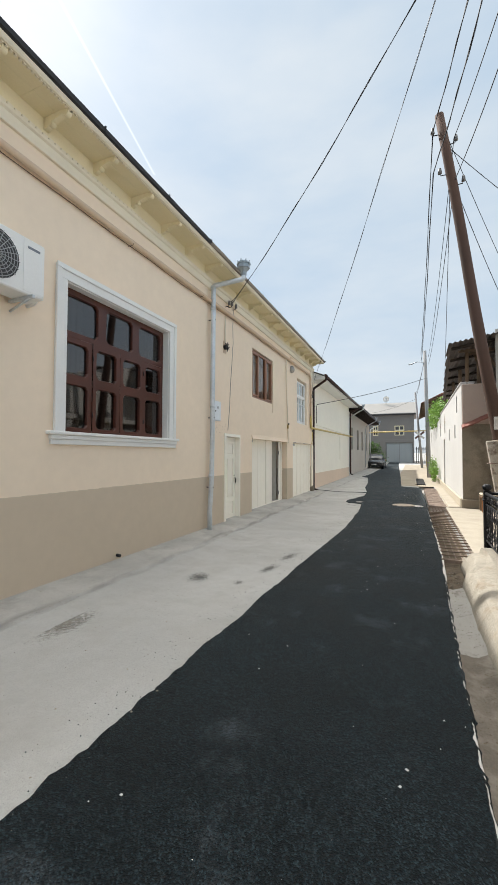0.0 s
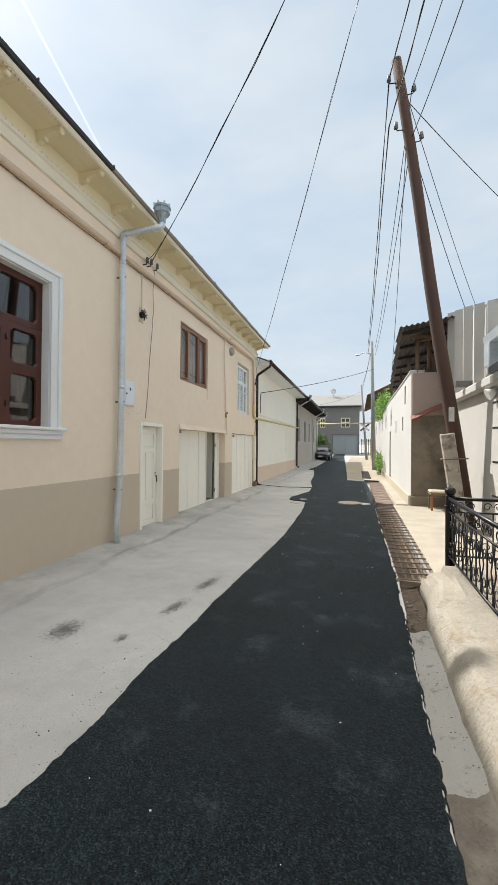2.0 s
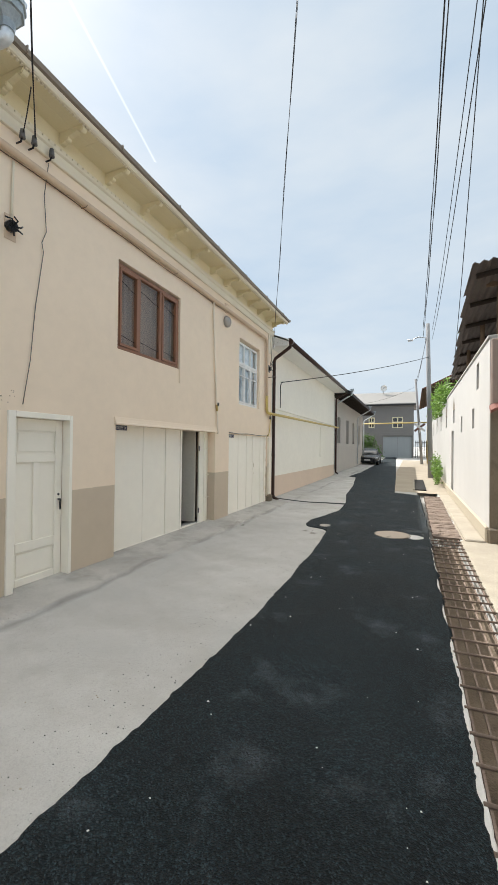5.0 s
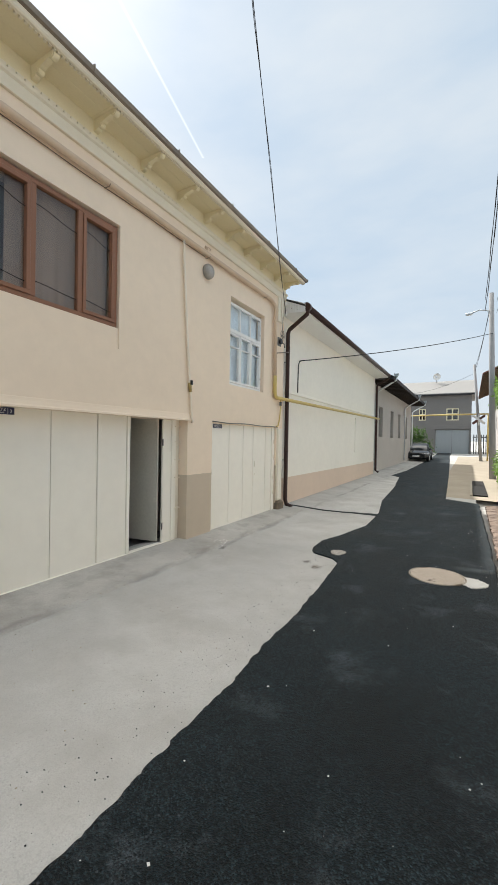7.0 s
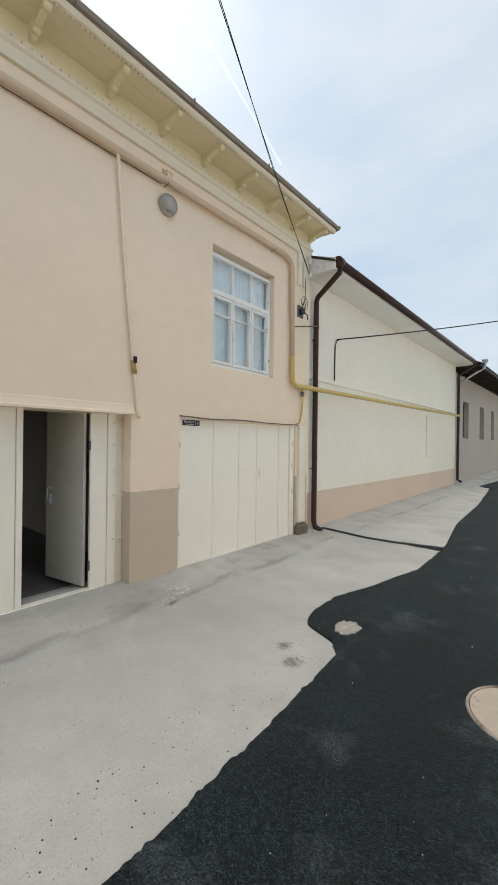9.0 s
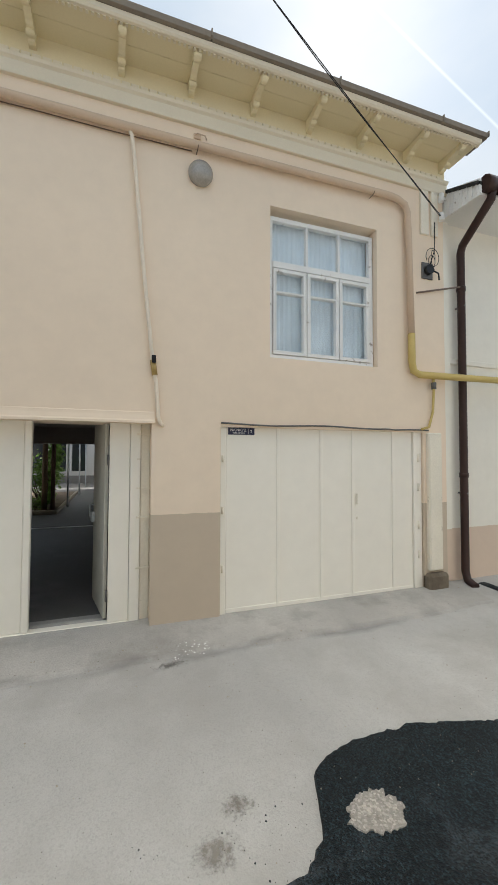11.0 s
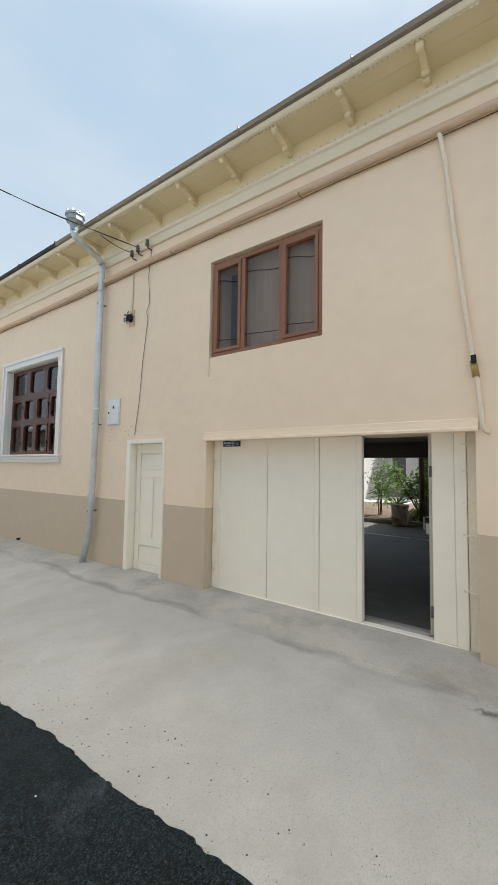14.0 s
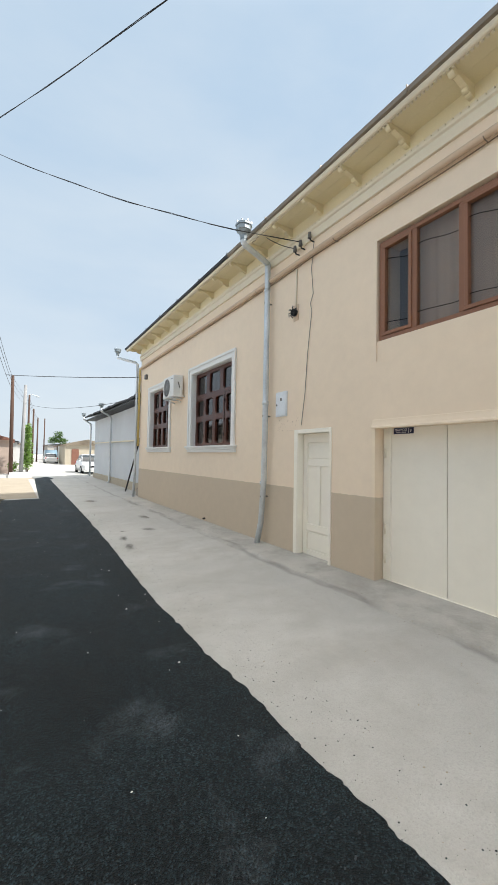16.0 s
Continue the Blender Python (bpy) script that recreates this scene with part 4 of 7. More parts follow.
cond = thing("supply_pipe", (W, 12.2, 2.0), "thin peach painted pipe with a small brass valve", "pipe")
part("tube", T([(W + 0.05, 12.05, 4.72), (W + 0.055, 12.08, 4.66), (W + 0.03, 12.11, 4.45), (W + 0.03, 12.20, 3.45), (W + 0.03, 12.30, 2.52), (W + 0.03, 12.33, 2.35), (W + 0.03, 12.355, 2.02), (W + 0.035, 12.375, 1.965), (W + 0.0, 12.40, 1.95)], 0.019, 8), mat("pale_pipe_paint", (0.86, 0.76, 0.62), 0.5, 0, 0.04, 4, 40, 0.05), cond)
part("valve", T([(W + 0.03, 12.298, 2.56), (W + 0.03, 12.318, 2.42)], 0.027, 8), mat("brass", (0.5, 0.36, 0.14), 0.4, 0.6, 0.1), cond, "brass valve body")
part("tap_lever", B(W + 0.05, 12.285, 2.53, W + 0.075, 12.325, 2.60, bevel=0.004), DARK, cond, "black valve lever")

lamp = thing("wall_lamp", (W, 12.74, 4.48), "round grey bulkhead lamp high on the wall", "lamp")
bm = bmesh.new()
bmesh.ops.create_uvsphere(bm, u_segments=24, v_segments=14, radius=0.124, matrix=Matrix.Translation((W + 0.03, 12.74, 4.47)) @ Matrix.Diagonal((0.75, 1, 1, 1)))
for f in bm.faces:
    f.smooth = True
part("globe", bm, mat("dusty_glass", (0.38, 0.36, 0.33), 0.22, 0.25, 0.2, 8), lamp, "dusty grey globe")
part("base", T([(W, 12.74, 4.47), (W + 0.02, 12.74, 4.47)], 0.118, 24), mat("grey_lamp_rim", (0.4, 0.37, 0.33), 0.6, 0.2), lamp)
hk = thing("wall_bracket", (W, 12.72, 4.86), "small rusty bracket above the lamp", "bracket")
part("plate", B(W, 12.67, 4.83, W + 0.02, 12.74, 4.88, bevel=0.003), PEACHPIPE, hk)
part("rod", T([(W + 0.02, 12.69, 4.86), (W + 0.05, 12.70, 4.855), (W + 0.05, 12.78, 4.85), (W + 0.01, 12.80, 4.845)], 0.006, 6), PEACHPIPE, hk)


def downpipe(name, pts, r, material, label, hopper=None, clips=(), category="downpipe"):
    d = thing(name, pts[-1], label, category)
    part("pipe", T(pts, r, 10), material, d)
    for c in clips:
        part("clip", T([(c[0] - 0.14, c[1], c[2]), (c[0] + r + 0.005, c[1], c[2])], 0.012, 6), GREYM, d)
        part("joint", T([(c[0], c[1], c[2] + 0.2), (c[0], c[1], c[2] + 0.26)], r * 1.12, 10), material, d)
    if hopper:
        hx, hy, hz, s = hopper
        bm = bmesh.new()
        prev = None
        for zz, rr in ((0, 0.5), (0.3, 0.55), (0.62, 0.95), (0.64, 1.12), (0.95, 1.12), (0.97, 1.25), (1.12, 1.25)):
            ringv = [bm.verts.new((hx + math.cos(math.pi / 4 * q + math.pi / 8) * rr * s, hy + math.sin(math.pi / 4 * q + math.pi / 8) * rr * s, hz + zz * s * 2)) for q in range(8)]
            if prev:
                for q in range(8):
                    bm.faces.new((prev[q], prev[(q + 1) % 8], ringv[(q + 1) % 8], ringv[q]))
            else:
                bm.faces.new(ringv[::-1])
            prev = ringv
        hp = part("hopper", bm, ZINC, d, "flared rainwater head with a toothed rim")
        for q in range(8):
            a = math.pi / 4 * q
            part("tooth", B(hx + math.cos(a) * 1.1 * s - 0.012, hy + math.sin(a) * 1.1 * s - 0.012, hz + 2.24 * s, hx + math.cos(a) * 1.1 * s + 0.012, hy + math.sin(a) * 1.1 * s + 0.012, hz + 2.24 * s + 0.035), material, hp)
    return d


downpipe("downpipe", [(-3.10, 7.12, 5.22), (-3.10, 7.12, 5.14), (-3.13, 7.11, 5.11), (-3.18, 7.10, 5.10), (-3.63, 6.98, 5.02), (-3.69, 6.965, 5.0), (-3.70, 6.96, 4.98), (-3.70, 6.955, 4.90), (-3.70, 6.95, 2.2), (-3.70, 6.93, 1.1), (-3.70, 6.86, 0.45), (-3.66, 6.80, 0.06)],
         0.05, GALV, "dented galvanised downpipe with a toothed rainwater head", (-3.10, 7.12, 5.18, 0.115), [(-3.70, 6.95, 4.3), (-3.70, 6.95, 2.3), (-3.70, 6.91, 0.9)])
downpipe("downpipe", [(-3.05, -1.72, 5.20), (-3.05, -1.72, 5.06), (-3.62, -1.42, 4.90), (-3.68, -1.38, 4.84), (-3.68, -1.36, 0.9), (-3.66, -1.42, 0.1)],
         0.045, GALV, "galvanised downpipe at the west corner of the house", (-3.05, -1.72, 5.14, 0.10), [(-3.68, -1.36, 3.6)])

ac = thing("air_conditioner", (W, 2.5, 3.1), "white outdoor air conditioner unit on wall brackets", "air conditioner")
part("case", B(-3.76, 2.00, 3.12, -3.50, 2.82, 3.69, bevel=0.012), WHITE, ac)
part("side_panel", B(-3.498, 2.58, 3.15, -3.494, 2.81, 3.67), WHITE, ac)
bm = bmesh.new()
for q in range(1, 8):
    tube(bm, [(-3.494, 2.30 + 0.031 * q * math.cos(a), 3.40 + 0.031 * q * math.sin(a)) for a in np.linspace(0, 2 * math.pi, 25)], 0.004, 5, caps=False)
for q in range(10):
    a = math.pi * q / 10
    tube(bm, [(-3.492, 2.30 - 0.24 * math.cos(a), 3.40 - 0.24 * math.sin(a)), (-3.492, 2.30 + 0.24 * math.cos(a), 3.40 + 0.24 * math.sin(a))], 0.004, 5)
part("fan_grille", bm, mat("grille_grey", (0.35, 0.36, 0.37), 0.5), ac)
part("fan_opening", T([(-3.4985, 2.30, 3.40), (-3.496, 2.30, 3.40)], 0.235, 28), mat("fan_dark", (0.06, 0.06, 0.065), 0.7), ac)
part("badge", B(-3.496, 2.62, 3.585, -3.4925, 2.76, 3.61), mat("badge_grey", (0.2, 0.22, 0.25), 0.5), ac)
for y in (2.17, 2.64):
    part("wall_bracket", bars(bmesh.new(), [(y, y + 0.035, 3.085, 3.118)], W, -3.44), GALV, ac)
    part("wall_bracket", T([(-3.5, y + 0.017, 3.09), (W + 0.01, y + 0.017, 3.0)], 0.014, 6), GALV, ac)
part("hose", T([(-3.66, 2.82, 3.35), (-3.66, 2.89, 3.33), (-3.68, 2.91, 3.22), (-3.72, 2.87, 3.14), (W, 2.85, 3.12)], 0.02, 7), WHITE, ac)
part("hose", T([(-3.62, 2.82, 3.50), (-3.62, 2.86, 3.49), (-3.64, 2.88, 3.36), (-3.70, 2.86, 3.26)], 0.012, 7), DARK, ac, "black hose")
ac.matrix_basis = Matrix.Translation((0, 0.05, 0.03)) @ ac.matrix_basis

mb = thing("meter_box", (W, 7.35, 2.27), "pale grey electricity meter box on the wall", "meter box")
part("case", B(W, 7.15, 2.27, W + 0.022, 7.46, 2.69, bevel=0.004), mat("pale_meter_grey", (0.70, 0.73, 0.76), 0.5), mb)
part("door", B(W + 0.022, 7.165, 2.285, W + 0.032, 7.445, 2.675, bevel=0.003), mat("pale_meter_door", (0.74, 0.78, 0.82), 0.45), mb)
part("mark", B(W + 0.032, 7.30, 2.53, W + 0.0335, 7.335, 2.58), DARK, mb)
part("lock", T([(W + 0.03, 7.20, 2.47), (W + 0.042, 7.20, 2.47)], 0.017, 10), GREYM, mb)

for y, z in ((7.72, 4.90), (7.86, 4.93), (8.08, 4.95)):
    s = thing("insulator", (W, y, z), "porcelain insulator on an iron hook under the cornice", "insulator", "insulators on the wall")
    part("hook", T([(W, y, z - 0.04), (W + 0.07, y, z - 0.04), (W + 0.09, y, z)], 0.01, 6), DARK, s)
    part("body", T([(W + 0.09, y, z - 0.01), (W + 0.09, y, z + 0.02), (W + 0.09, y, z + 0.06), (W + 0.09, y, z + 0.08)], 0.032, 8, r2=0.022), GREYM, s)
jb = thing("junction_box", (W, 7.66, 3.92), "old charred junction box with loose wires", "junction box")
part("backplate", B(W, 7.60, 3.80, W + 0.012, 7.73, 4.06, bevel=0.003), PEACHPIPE, jb)
part("fitting", T([(W + 0.01, 7.655, 3.93), (W + 0.07, 7.655, 3.93)], 0.06, 9), DARK, jb)
for q in range(6):
    a = q * 1.1
    part("wire", T([(W + 0.06, 7.655, 3.93), (W + 0.1, 7.655 + 0.06 * math.cos(a), 3.93 + 0.06 * math.sin(a)), (W + 0.07, 7.655 + 0.11 * math.cos(a + 0.4), 3.93 + 0.10 * math.sin(a + 0.4))], 0.009, 5), DARK, jb)
part("conduit", T([(W + 0.015, 7.67, 4.0), (W + 0.015, 7.68, 4.64)], 0.013, 7), BAND, jb, "pale conduit")
cw = thing("hanging_wire", (W, 8.06, 2.2), "thin loose wire hanging down the wall", "wire")
part("strand", T([(W + 0.02, 8.1, 4.9), (W + 0.02, 8.05, 4.5), (W + 0.015, 8.09, 4.1), (W + 0.02, 8.03, 3.95), (W + 0.012, 8.06, 3.85), (W + 0.012, 7.97, 3.2), (W + 0.012, 7.92, 2.6), (W + 0.012, 7.84, 2.1)], 0.0045, 5), GREYM, cw)

ck = thing("plaster_chips", (W, 7.5, 2.1), "small chipped spots in the plaster beside the door", "chips", "", "stuff")
rnd = random.Random(5)
bm = bmesh.new()
for q in range(34):
    y, z = 7.2 + 0.55 * rnd.random() ** 1.5, 2.02 + 0.22 * rnd.random()
    k = rnd.uniform(0.004, 0.013)
    vs = [bm.verts.new((W + 0.0015, y + k * math.cos(a) * rnd.uniform(0.5, 1.3), z + k * math.sin(a) * rnd.uniform(0.4, 1.0))) for a in np.linspace(0, 5.4, 6)]
    bm.faces.new(vs)
part("spots", bm, mat("bare_plaster", (0.40, 0.30, 0.22), 0.95, 0, 0.2), ck, kind="stuff")

jb2 = thing("junction_box", (W, 15.60, 3.95), "small dark junction box with wire ends", "junction box")
part("backplate", B(W, 15.50, 3.85, W + 0.02, 15.66, 4.05, bevel=0.003), GREYM, jb2)
part("fitting", T([(W + 0.02, 15.58, 3.95), (W + 0.07, 15.58, 3.95)], 0.06, 8), DARK, jb2)
part("wire", T([(W + 0.05, 15.62, 3.95), (W + 0.09, 15.68, 3.9), (W + 0.09, 15.69, 3.82)], 0.010, 5), DARK, jb2)
part("wire", T([(W + 0.03, 15.6, 4.0), (W + 0.05, 15.66, 4.2), (W + 0.06, 15.66, 4.55)], 0.006, 5), DARK, jb2)
for q, (dy, dz) in enumerate(((0.05, 0.10), (0.10, 0.16), (-0.03, 0.14))):
    part("wire", T([(W + 0.05, 15.58 + 0.02 * q, 3.98)] + [(W + 0.07 + 0.01 * q, 15.60 + dy * math.sin(a), 3.98 + dz * (1 - math.cos(a)) * 0.7) for a in np.linspace(0.4, 5.2, 12)], 0.004, 5), DARK, jb2)
bd = thing("cable_board", (W, 15.66, 4.45), "white wooden board with insulators at the house corner", "board")
part("board", B(W, 15.48, 4.40, W + 0.03, 15.60, 5.0, bevel=0.004), IVORY_OLD, bd)
part("board", B(W, 15.64, 4.40, W + 0.035, 15.74, 4.96, bevel=0.004), IVORY_OLD, bd)
for z in (4.62, 4.86):
    part("insulator", T([(W + 0.09, 15.74, z - 0.05), (W + 0.09, 15.74, z), (W + 0.09, 15.74, z + 0.05)], 0.035, 8, r2=0.028), WHITE, bd)
rd = thing("iron_rod", (W, 15.7, 3.7), "thin iron rod sticking out of the wall", "rod")
part("rod", T([(W, 15.42, 3.66), (W + 0.06, 16.05, 3.80)], 0.012, 6), RUST, rd)

wb = thing("wall_box", (W, -0.55, 4.25), "small grey box high on the house corner", "box")
part("case", B(W, -0.62, 4.17, W + 0.08, -0.48, 4.33, bevel=0.01), GREYM, wb)
ds = thing("drain_spout", (W, 4.35, 0.10), "short dark pipe stub at the wall foot", "pipe")
part("stub", T([(W - 0.05, 4.35, 0.15), (W + 0.06, 4.35, 0.14)], 0.022, 9), DARK, ds)

# ---- neighbouring houses on the same side ----
def eaved_house(name, label, xw, y0, y1, zw, zb, over, wall_m, roof_m, soffit_m, depth=6.0, holes=(), rise=1.6):
    h = thing(name, (xw, (y0 + y1) / 2, zb), label, "house")
    part("wall", pierced(bmesh.new(), xw - 0.4, xw, (y0, y1), (zb - 0.5, zw), list(holes)), wall_m, h)
    part("wall", B(xw - depth, y0, zb - 0.5, xw - 0.402, y0 + 0.3, zw), wall_m, h)
    part("wall", B(xw - depth, y1 - 0.3, zb - 0.5, xw - 0.402, y1, zw), wall_m, h)
    part("wall", B(xw - depth, y0 + 0.3, zb - 0.5, xw - depth + 0.3, y1 - 0.3, zw), wall_m, h)
    part("inner_wall", B(xw - 1.6, y0 + 0.3, zb - 0.5, xw - 1.5, y1 - 0.3, zw), INSIDE, h)
    part("soffit", B(xw - 0.1, y0 + 0.02, zw - 0.03, xw + over, y1 + 0.1, zw + 0.012), soffit_m, h)
    xe = xw + over
    part("roof", profile(bmesh.new(), [(xe + 0.05, zw + 0.05), (xe + 0.05, zw + 0.09), (xw - depth / 2, zw + rise), (xw - depth - 0.4, zw + 0.05), (xw - depth / 2, zw + rise - 0.06)], y0 - 0.02, y1 + 0.15), roof_m, h)
    part("fascia", B(xe, y0 + 0.02, zw - 0.05, xe + 0.03, y1 + 0.12, zw + 0.05), soffit_m, h)
    return h


zB = gz(-4, 21)
hb = eaved_house("neighbour_house", "cream rendered single-storey house with a pale eaves soffit", -3.93, 15.88, 26.55, 4.74, zB, 0.58, HOUSEB, DARKROOF, WHITE)
part("gutter", T([(-3.28, 16.0, 4.80), (-3.28, 26.6, 4.80)], 0.075, 10), BROWNPIPE, hb, "dark brown half-round gutter")
part("gutter_end", T([(-3.28, 15.93, 4.80), (-3.28, 16.06, 4.80)], 0.095, 10), BROWNPIPE, hb)
part("rake_board", profile(bmesh.new(), [(-3.30, 4.67), (-3.30, 4.86), (-3.95, 5.10), (-3.95, 4.69)], 15.885, 15.92), WHITE_OLD, hb, "ribbed white metal verge")
for q in range(9):
    part("rib", B(-3.34 - 0.066 * q, 15.872, 4.69, -3.325 - 0.066 * q, 15.884, 4.84 + 0.024 * q), WHITE_OLD, hb)
part("pilaster", B(-3.935, 15.89, zB, -3.88, 16.02, 4.7, bevel=0.006), HOUSEB, hb)
part("blind_panel", B(-3.94, 23.0, 1.25, -3.90, 23.75, 2.62, bevel=0.005), HOUSEB, hb, "shallow blocked window panel")
part("string_course", B(-3.94, 15.9, 2.86, -3.90, 26.5, 2.93, bevel=0.01), HOUSEB, hb)
downpipe("downpipe", [(-3.28, 16.06, 4.78), (-3.30, 16.06, 4.66), (-3.80, 16.17, 4.38), (-3.84, 16.18, 4.30), (-3.84, 16.18, 0.22), (-3.80, 16.17, 0.12), (-3.66, 16.14, 0.08)], 0.05, BROWNPIPE,
         "dark brown metal downpipe with an angled shoe", None, [(-3.84, 16.18, 3.6), (-3.84, 16.18, 1.2)])
downpipe("downpipe", [(-3.28, 26.5, 4.78), (-3.30, 26.5, 4.66), (-3.82, 26.6, 4.38), (-3.84, 26.62, 4.30), (-3.84, 26.62, 0.32), (-3.70, 26.6, 0.24)], 0.05, BROWNPIPE,
         "dark brown metal downpipe with an angled shoe", None, [(-3.84, 26.62, 2.4)])
dr = bmesh.new()
rows = []
for q in range(40):
    x = -3.75 + 2.1 * q / 39
    c = 16.35 + 0.25 * (q / 39) + noise.noise(Vector((x * 3, 4, 0))) * 0.06
    wv = 0.07 + 0.09 * max(0, (q - 26) / 13)
    rows.append([dr.verts.new((x, c + s * wv, gz(x, c) + hgt)) for s, hgt in ((-1, 0.002), (-0.5, 0.012), (0.5, 0.012), (1, 0.002))])
for a, b in zip(rows, rows[1:]):
    for q in range(3):
        dr.faces.new((a[q], a[q + 1], b[q + 1], b[q]))
solid("road_strip", dr, ASPH, "narrow black asphalt strip crossing to a downpipe", "road")

# house with dark eaves
zC = gz(-4, 33)
holesC = [(28.5, 29.55, zC + 1.75, zC + 3.35), (31.9, 32.95, zC + 1.75, zC + 3.35), (34.8, 35.7, zC + 1.75, zC + 3.35), (37.9, 39.0, zC + 1.75, zC + 3.35)]
hc = eaved_house("neighbour_house", "pale grey rendered house with dark overhanging eaves", -4.10, 26.75, 41.0, 4.72, zC, 0.95, GREYH, DARKROOF, DARKROOF, holes=holesC)
for q in range(24):
    part("rafter", B(-4.12, 26.95 + 0.6 * q, 4.56, -3.12, 27.05 + 0.6 * q, 4.688), DARKTIMBER, hc, "dark rafter tail")
for a, b, c, d in holesC:
    w = part("window", bars(bmesh.new(), ring(a, b, c, d, 0.07), -4.35, -4.27), GREYM, hc, "dark framed window")
    part("pane", B(-4.33, a + 0.06, c + 0.06, -4.32, b - 0.06, d - 0.06), GLASSD, w)
for y in (27.1, 36.9, 41.0):
    downpipe("downpipe", [(-3.05, y, 4.78), (-3.05, y, 4.66), (-3.95, y + 0.15, 4.15), (-4.0, y + 0.15, 4.05), (-4.0, y + 0.15, 0.4)], 0.045, GALV, "galvanised downpipe with a small rainwater head", (-3.05, y, 4.74, 0.09))

# grey two-storey building closing the lane
YF = 55.0
fb = thing("street_end_building", (-2.5, YF, 0.7), "grey two-storey building with a garage door and pale roof", "building")
bm = bmesh.new()
holesF = [(-3.3, -0.05, 0.2, 3.15), (-2.25, -1.05, 4.15, 5.45), (-5.0, -4.3, 4.15, 5.45)]
# built in the y-z plane, then turned to face the lane
pierced(bm, -0.4, 0.0, (-9.5, 0.15), (-0.3, 6.95), holesF)
bmesh.ops.transform(bm, matrix=Matrix(((0, 1, 0, 0), (-1, 0, 0, YF), (0, 0, 1, 0), (0, 0, 0, 1))), verts=bm.verts)
part("wall", bm, GREYBLD, fb)
part("wall", B(-9.5, YF + 0.41, -0.3, -9.2, YF + 8, 6.95), GREYBLD, fb)
part("wall", B(-0.15, YF + 0.41, -0.3, 0.15, YF + 8, 6.95), GREYBLD, fb)
part("wall", B(-9.2, YF + 7.7, -0.3, -0.15, YF + 8, 6.95), GREYBLD, fb)
part("inner_wall", B(-9.2, YF + 2.6, -0.3, -0.15, YF + 2.7, 6.9), INSIDE, fb)
part("roof", profile(bmesh.new(), [(YF - 0.4, 7.0), (YF - 0.4, 7.08), (YF + 4, 9.0), (YF + 8.5, 7.1), (YF + 8.5, 7.0), (YF + 4, 8.9)], -9.8, 0.5, "x"), mat("pale_roof_sheet", (0.27, 0.26, 0.245), 0.6, 0.1, 0.05), fb, "pale sheet roof")
part("eave_board", B(-9.8, YF - 0.42, 6.86, 0.5, YF + 0.0, 6.99), DARKROOF, fb)
gd = part("garage_door", B(-3.28, YF + 0.12, 0.4, -0.07, YF + 0.18, 3.12), mat("blue_grey_door_paint", (0.36, 0.39, 0.40), 0.6, 0, 0.08, 2, 40, 0.05, streaks=True), fb, "pale grey garage door")
for q in range(1, 2):
    part("rib", B(-3.28 + q * 1.6, YF + 0.105, 0.4, -3.25 + q * 1.6, YF + 0.118, 3.1), GREYBLD, gd)
part("lintel", B(-3.5, YF - 0.05, 3.2, 0.05, YF - 0.002, 3.62, bevel=0.01), GREYBLD, fb)
for a, b, c, d in holesF[1:]:
    bm = bmesh.new()
    m1 = (a + b) / 2
    for q in ((a, b, d - 0.1, d), (a, b, c, c + 0.1), (a, a + 0.1, c + 0.1, d - 0.1), (b - 0.1, b, c + 0.1, d - 0.1), (m1 - 0.06, m1 + 0.06, c + 0.1, d - 0.1), (a + 0.1, m1 - 0.06, c + 0.62, c + 0.76), (m1 + 0.06, b - 0.1, c + 0.62, c + 0.76)):
        box(bm, q[0], YF - 0.02, q[2], q[1], YF + 0.1, q[3])
    w = part("window", bm, mat("cream_window_frame", (0.8, 0.72, 0.5), 0.5), fb, "cream framed window with crossbars")
    part("pane", B(a + 0.05, YF + 0.11, c + 0.05, b - 0.05, YF + 0.12, d - 0.05), GLASSD, w)
dish = thing("satellite_dish", (-3.5, YF + 3.6, 8.9), "pale satellite dish on the roof ridge", "satellite dish")
bm = bmesh.new()
bmesh.ops.create_cone(bm, cap_ends=False, segments=20, radius1=0.42, radius2=0.07, depth=0.16, matrix=Matrix.Translation((-3.5, YF + 3.3, 9.5)) @ pose(0, 0, 0, -70, 0, 20))
part("bowl", bm, WHITE, dish)
part("mast", T([(-3.5, YF + 3.6, 8.7), (-3.5, YF + 3.4, 9.5)], 0.04, 6), GREYM, dish)

# west neighbour: bluish white wall under dark eaves
zA = 0.12
ha = thing("neighbour_house", (-4.3, -7, zA), "low bluish-white rendered building under a ragged dark roof", "house")
part("wall", B(-4.7, -13.0, -0.3, -4.28, Y0 - 0.02, 3.62), BLUEWALL, ha)
part("wall", B(-10, -13.0, -0.3, -4.702, -12.6, 3.62), BLUEWALL, ha)
part("plinth", B(-4.29, -13.03, -0.1, -4.22, Y0 - 0.03, 0.45, bevel=0.02), CREAMWALL, ha, "rough cement plinth")
bm = bmesh.new()
prev = None
for y in np.arange(-13.6, Y0 - 0.05, 0.35):
    jz, jx = random.uniform(-0.03, 0.03), random.uniform(-0.05, 0.05)
    zr = 3.82 + 0.10 * (Y0 - y) / 12
    cur = [bm.verts.new(p) for p in ((-3.75 + jx, y, zr + jz - 0.1), (-3.75 + jx, y, zr + jz - 0.02), (-7.2, y, 5.0), (-10.3, y, 3.8), (-7.2, y, 4.9))]
    if prev:
        for q in range(5):
            bm.faces.new((prev[q], prev[(q + 1) % 5], cur[(q + 1) % 5], cur[q]))
    else:
        bm.faces.new(cur)
    prev = cur
bm.faces.new(prev[::-1])
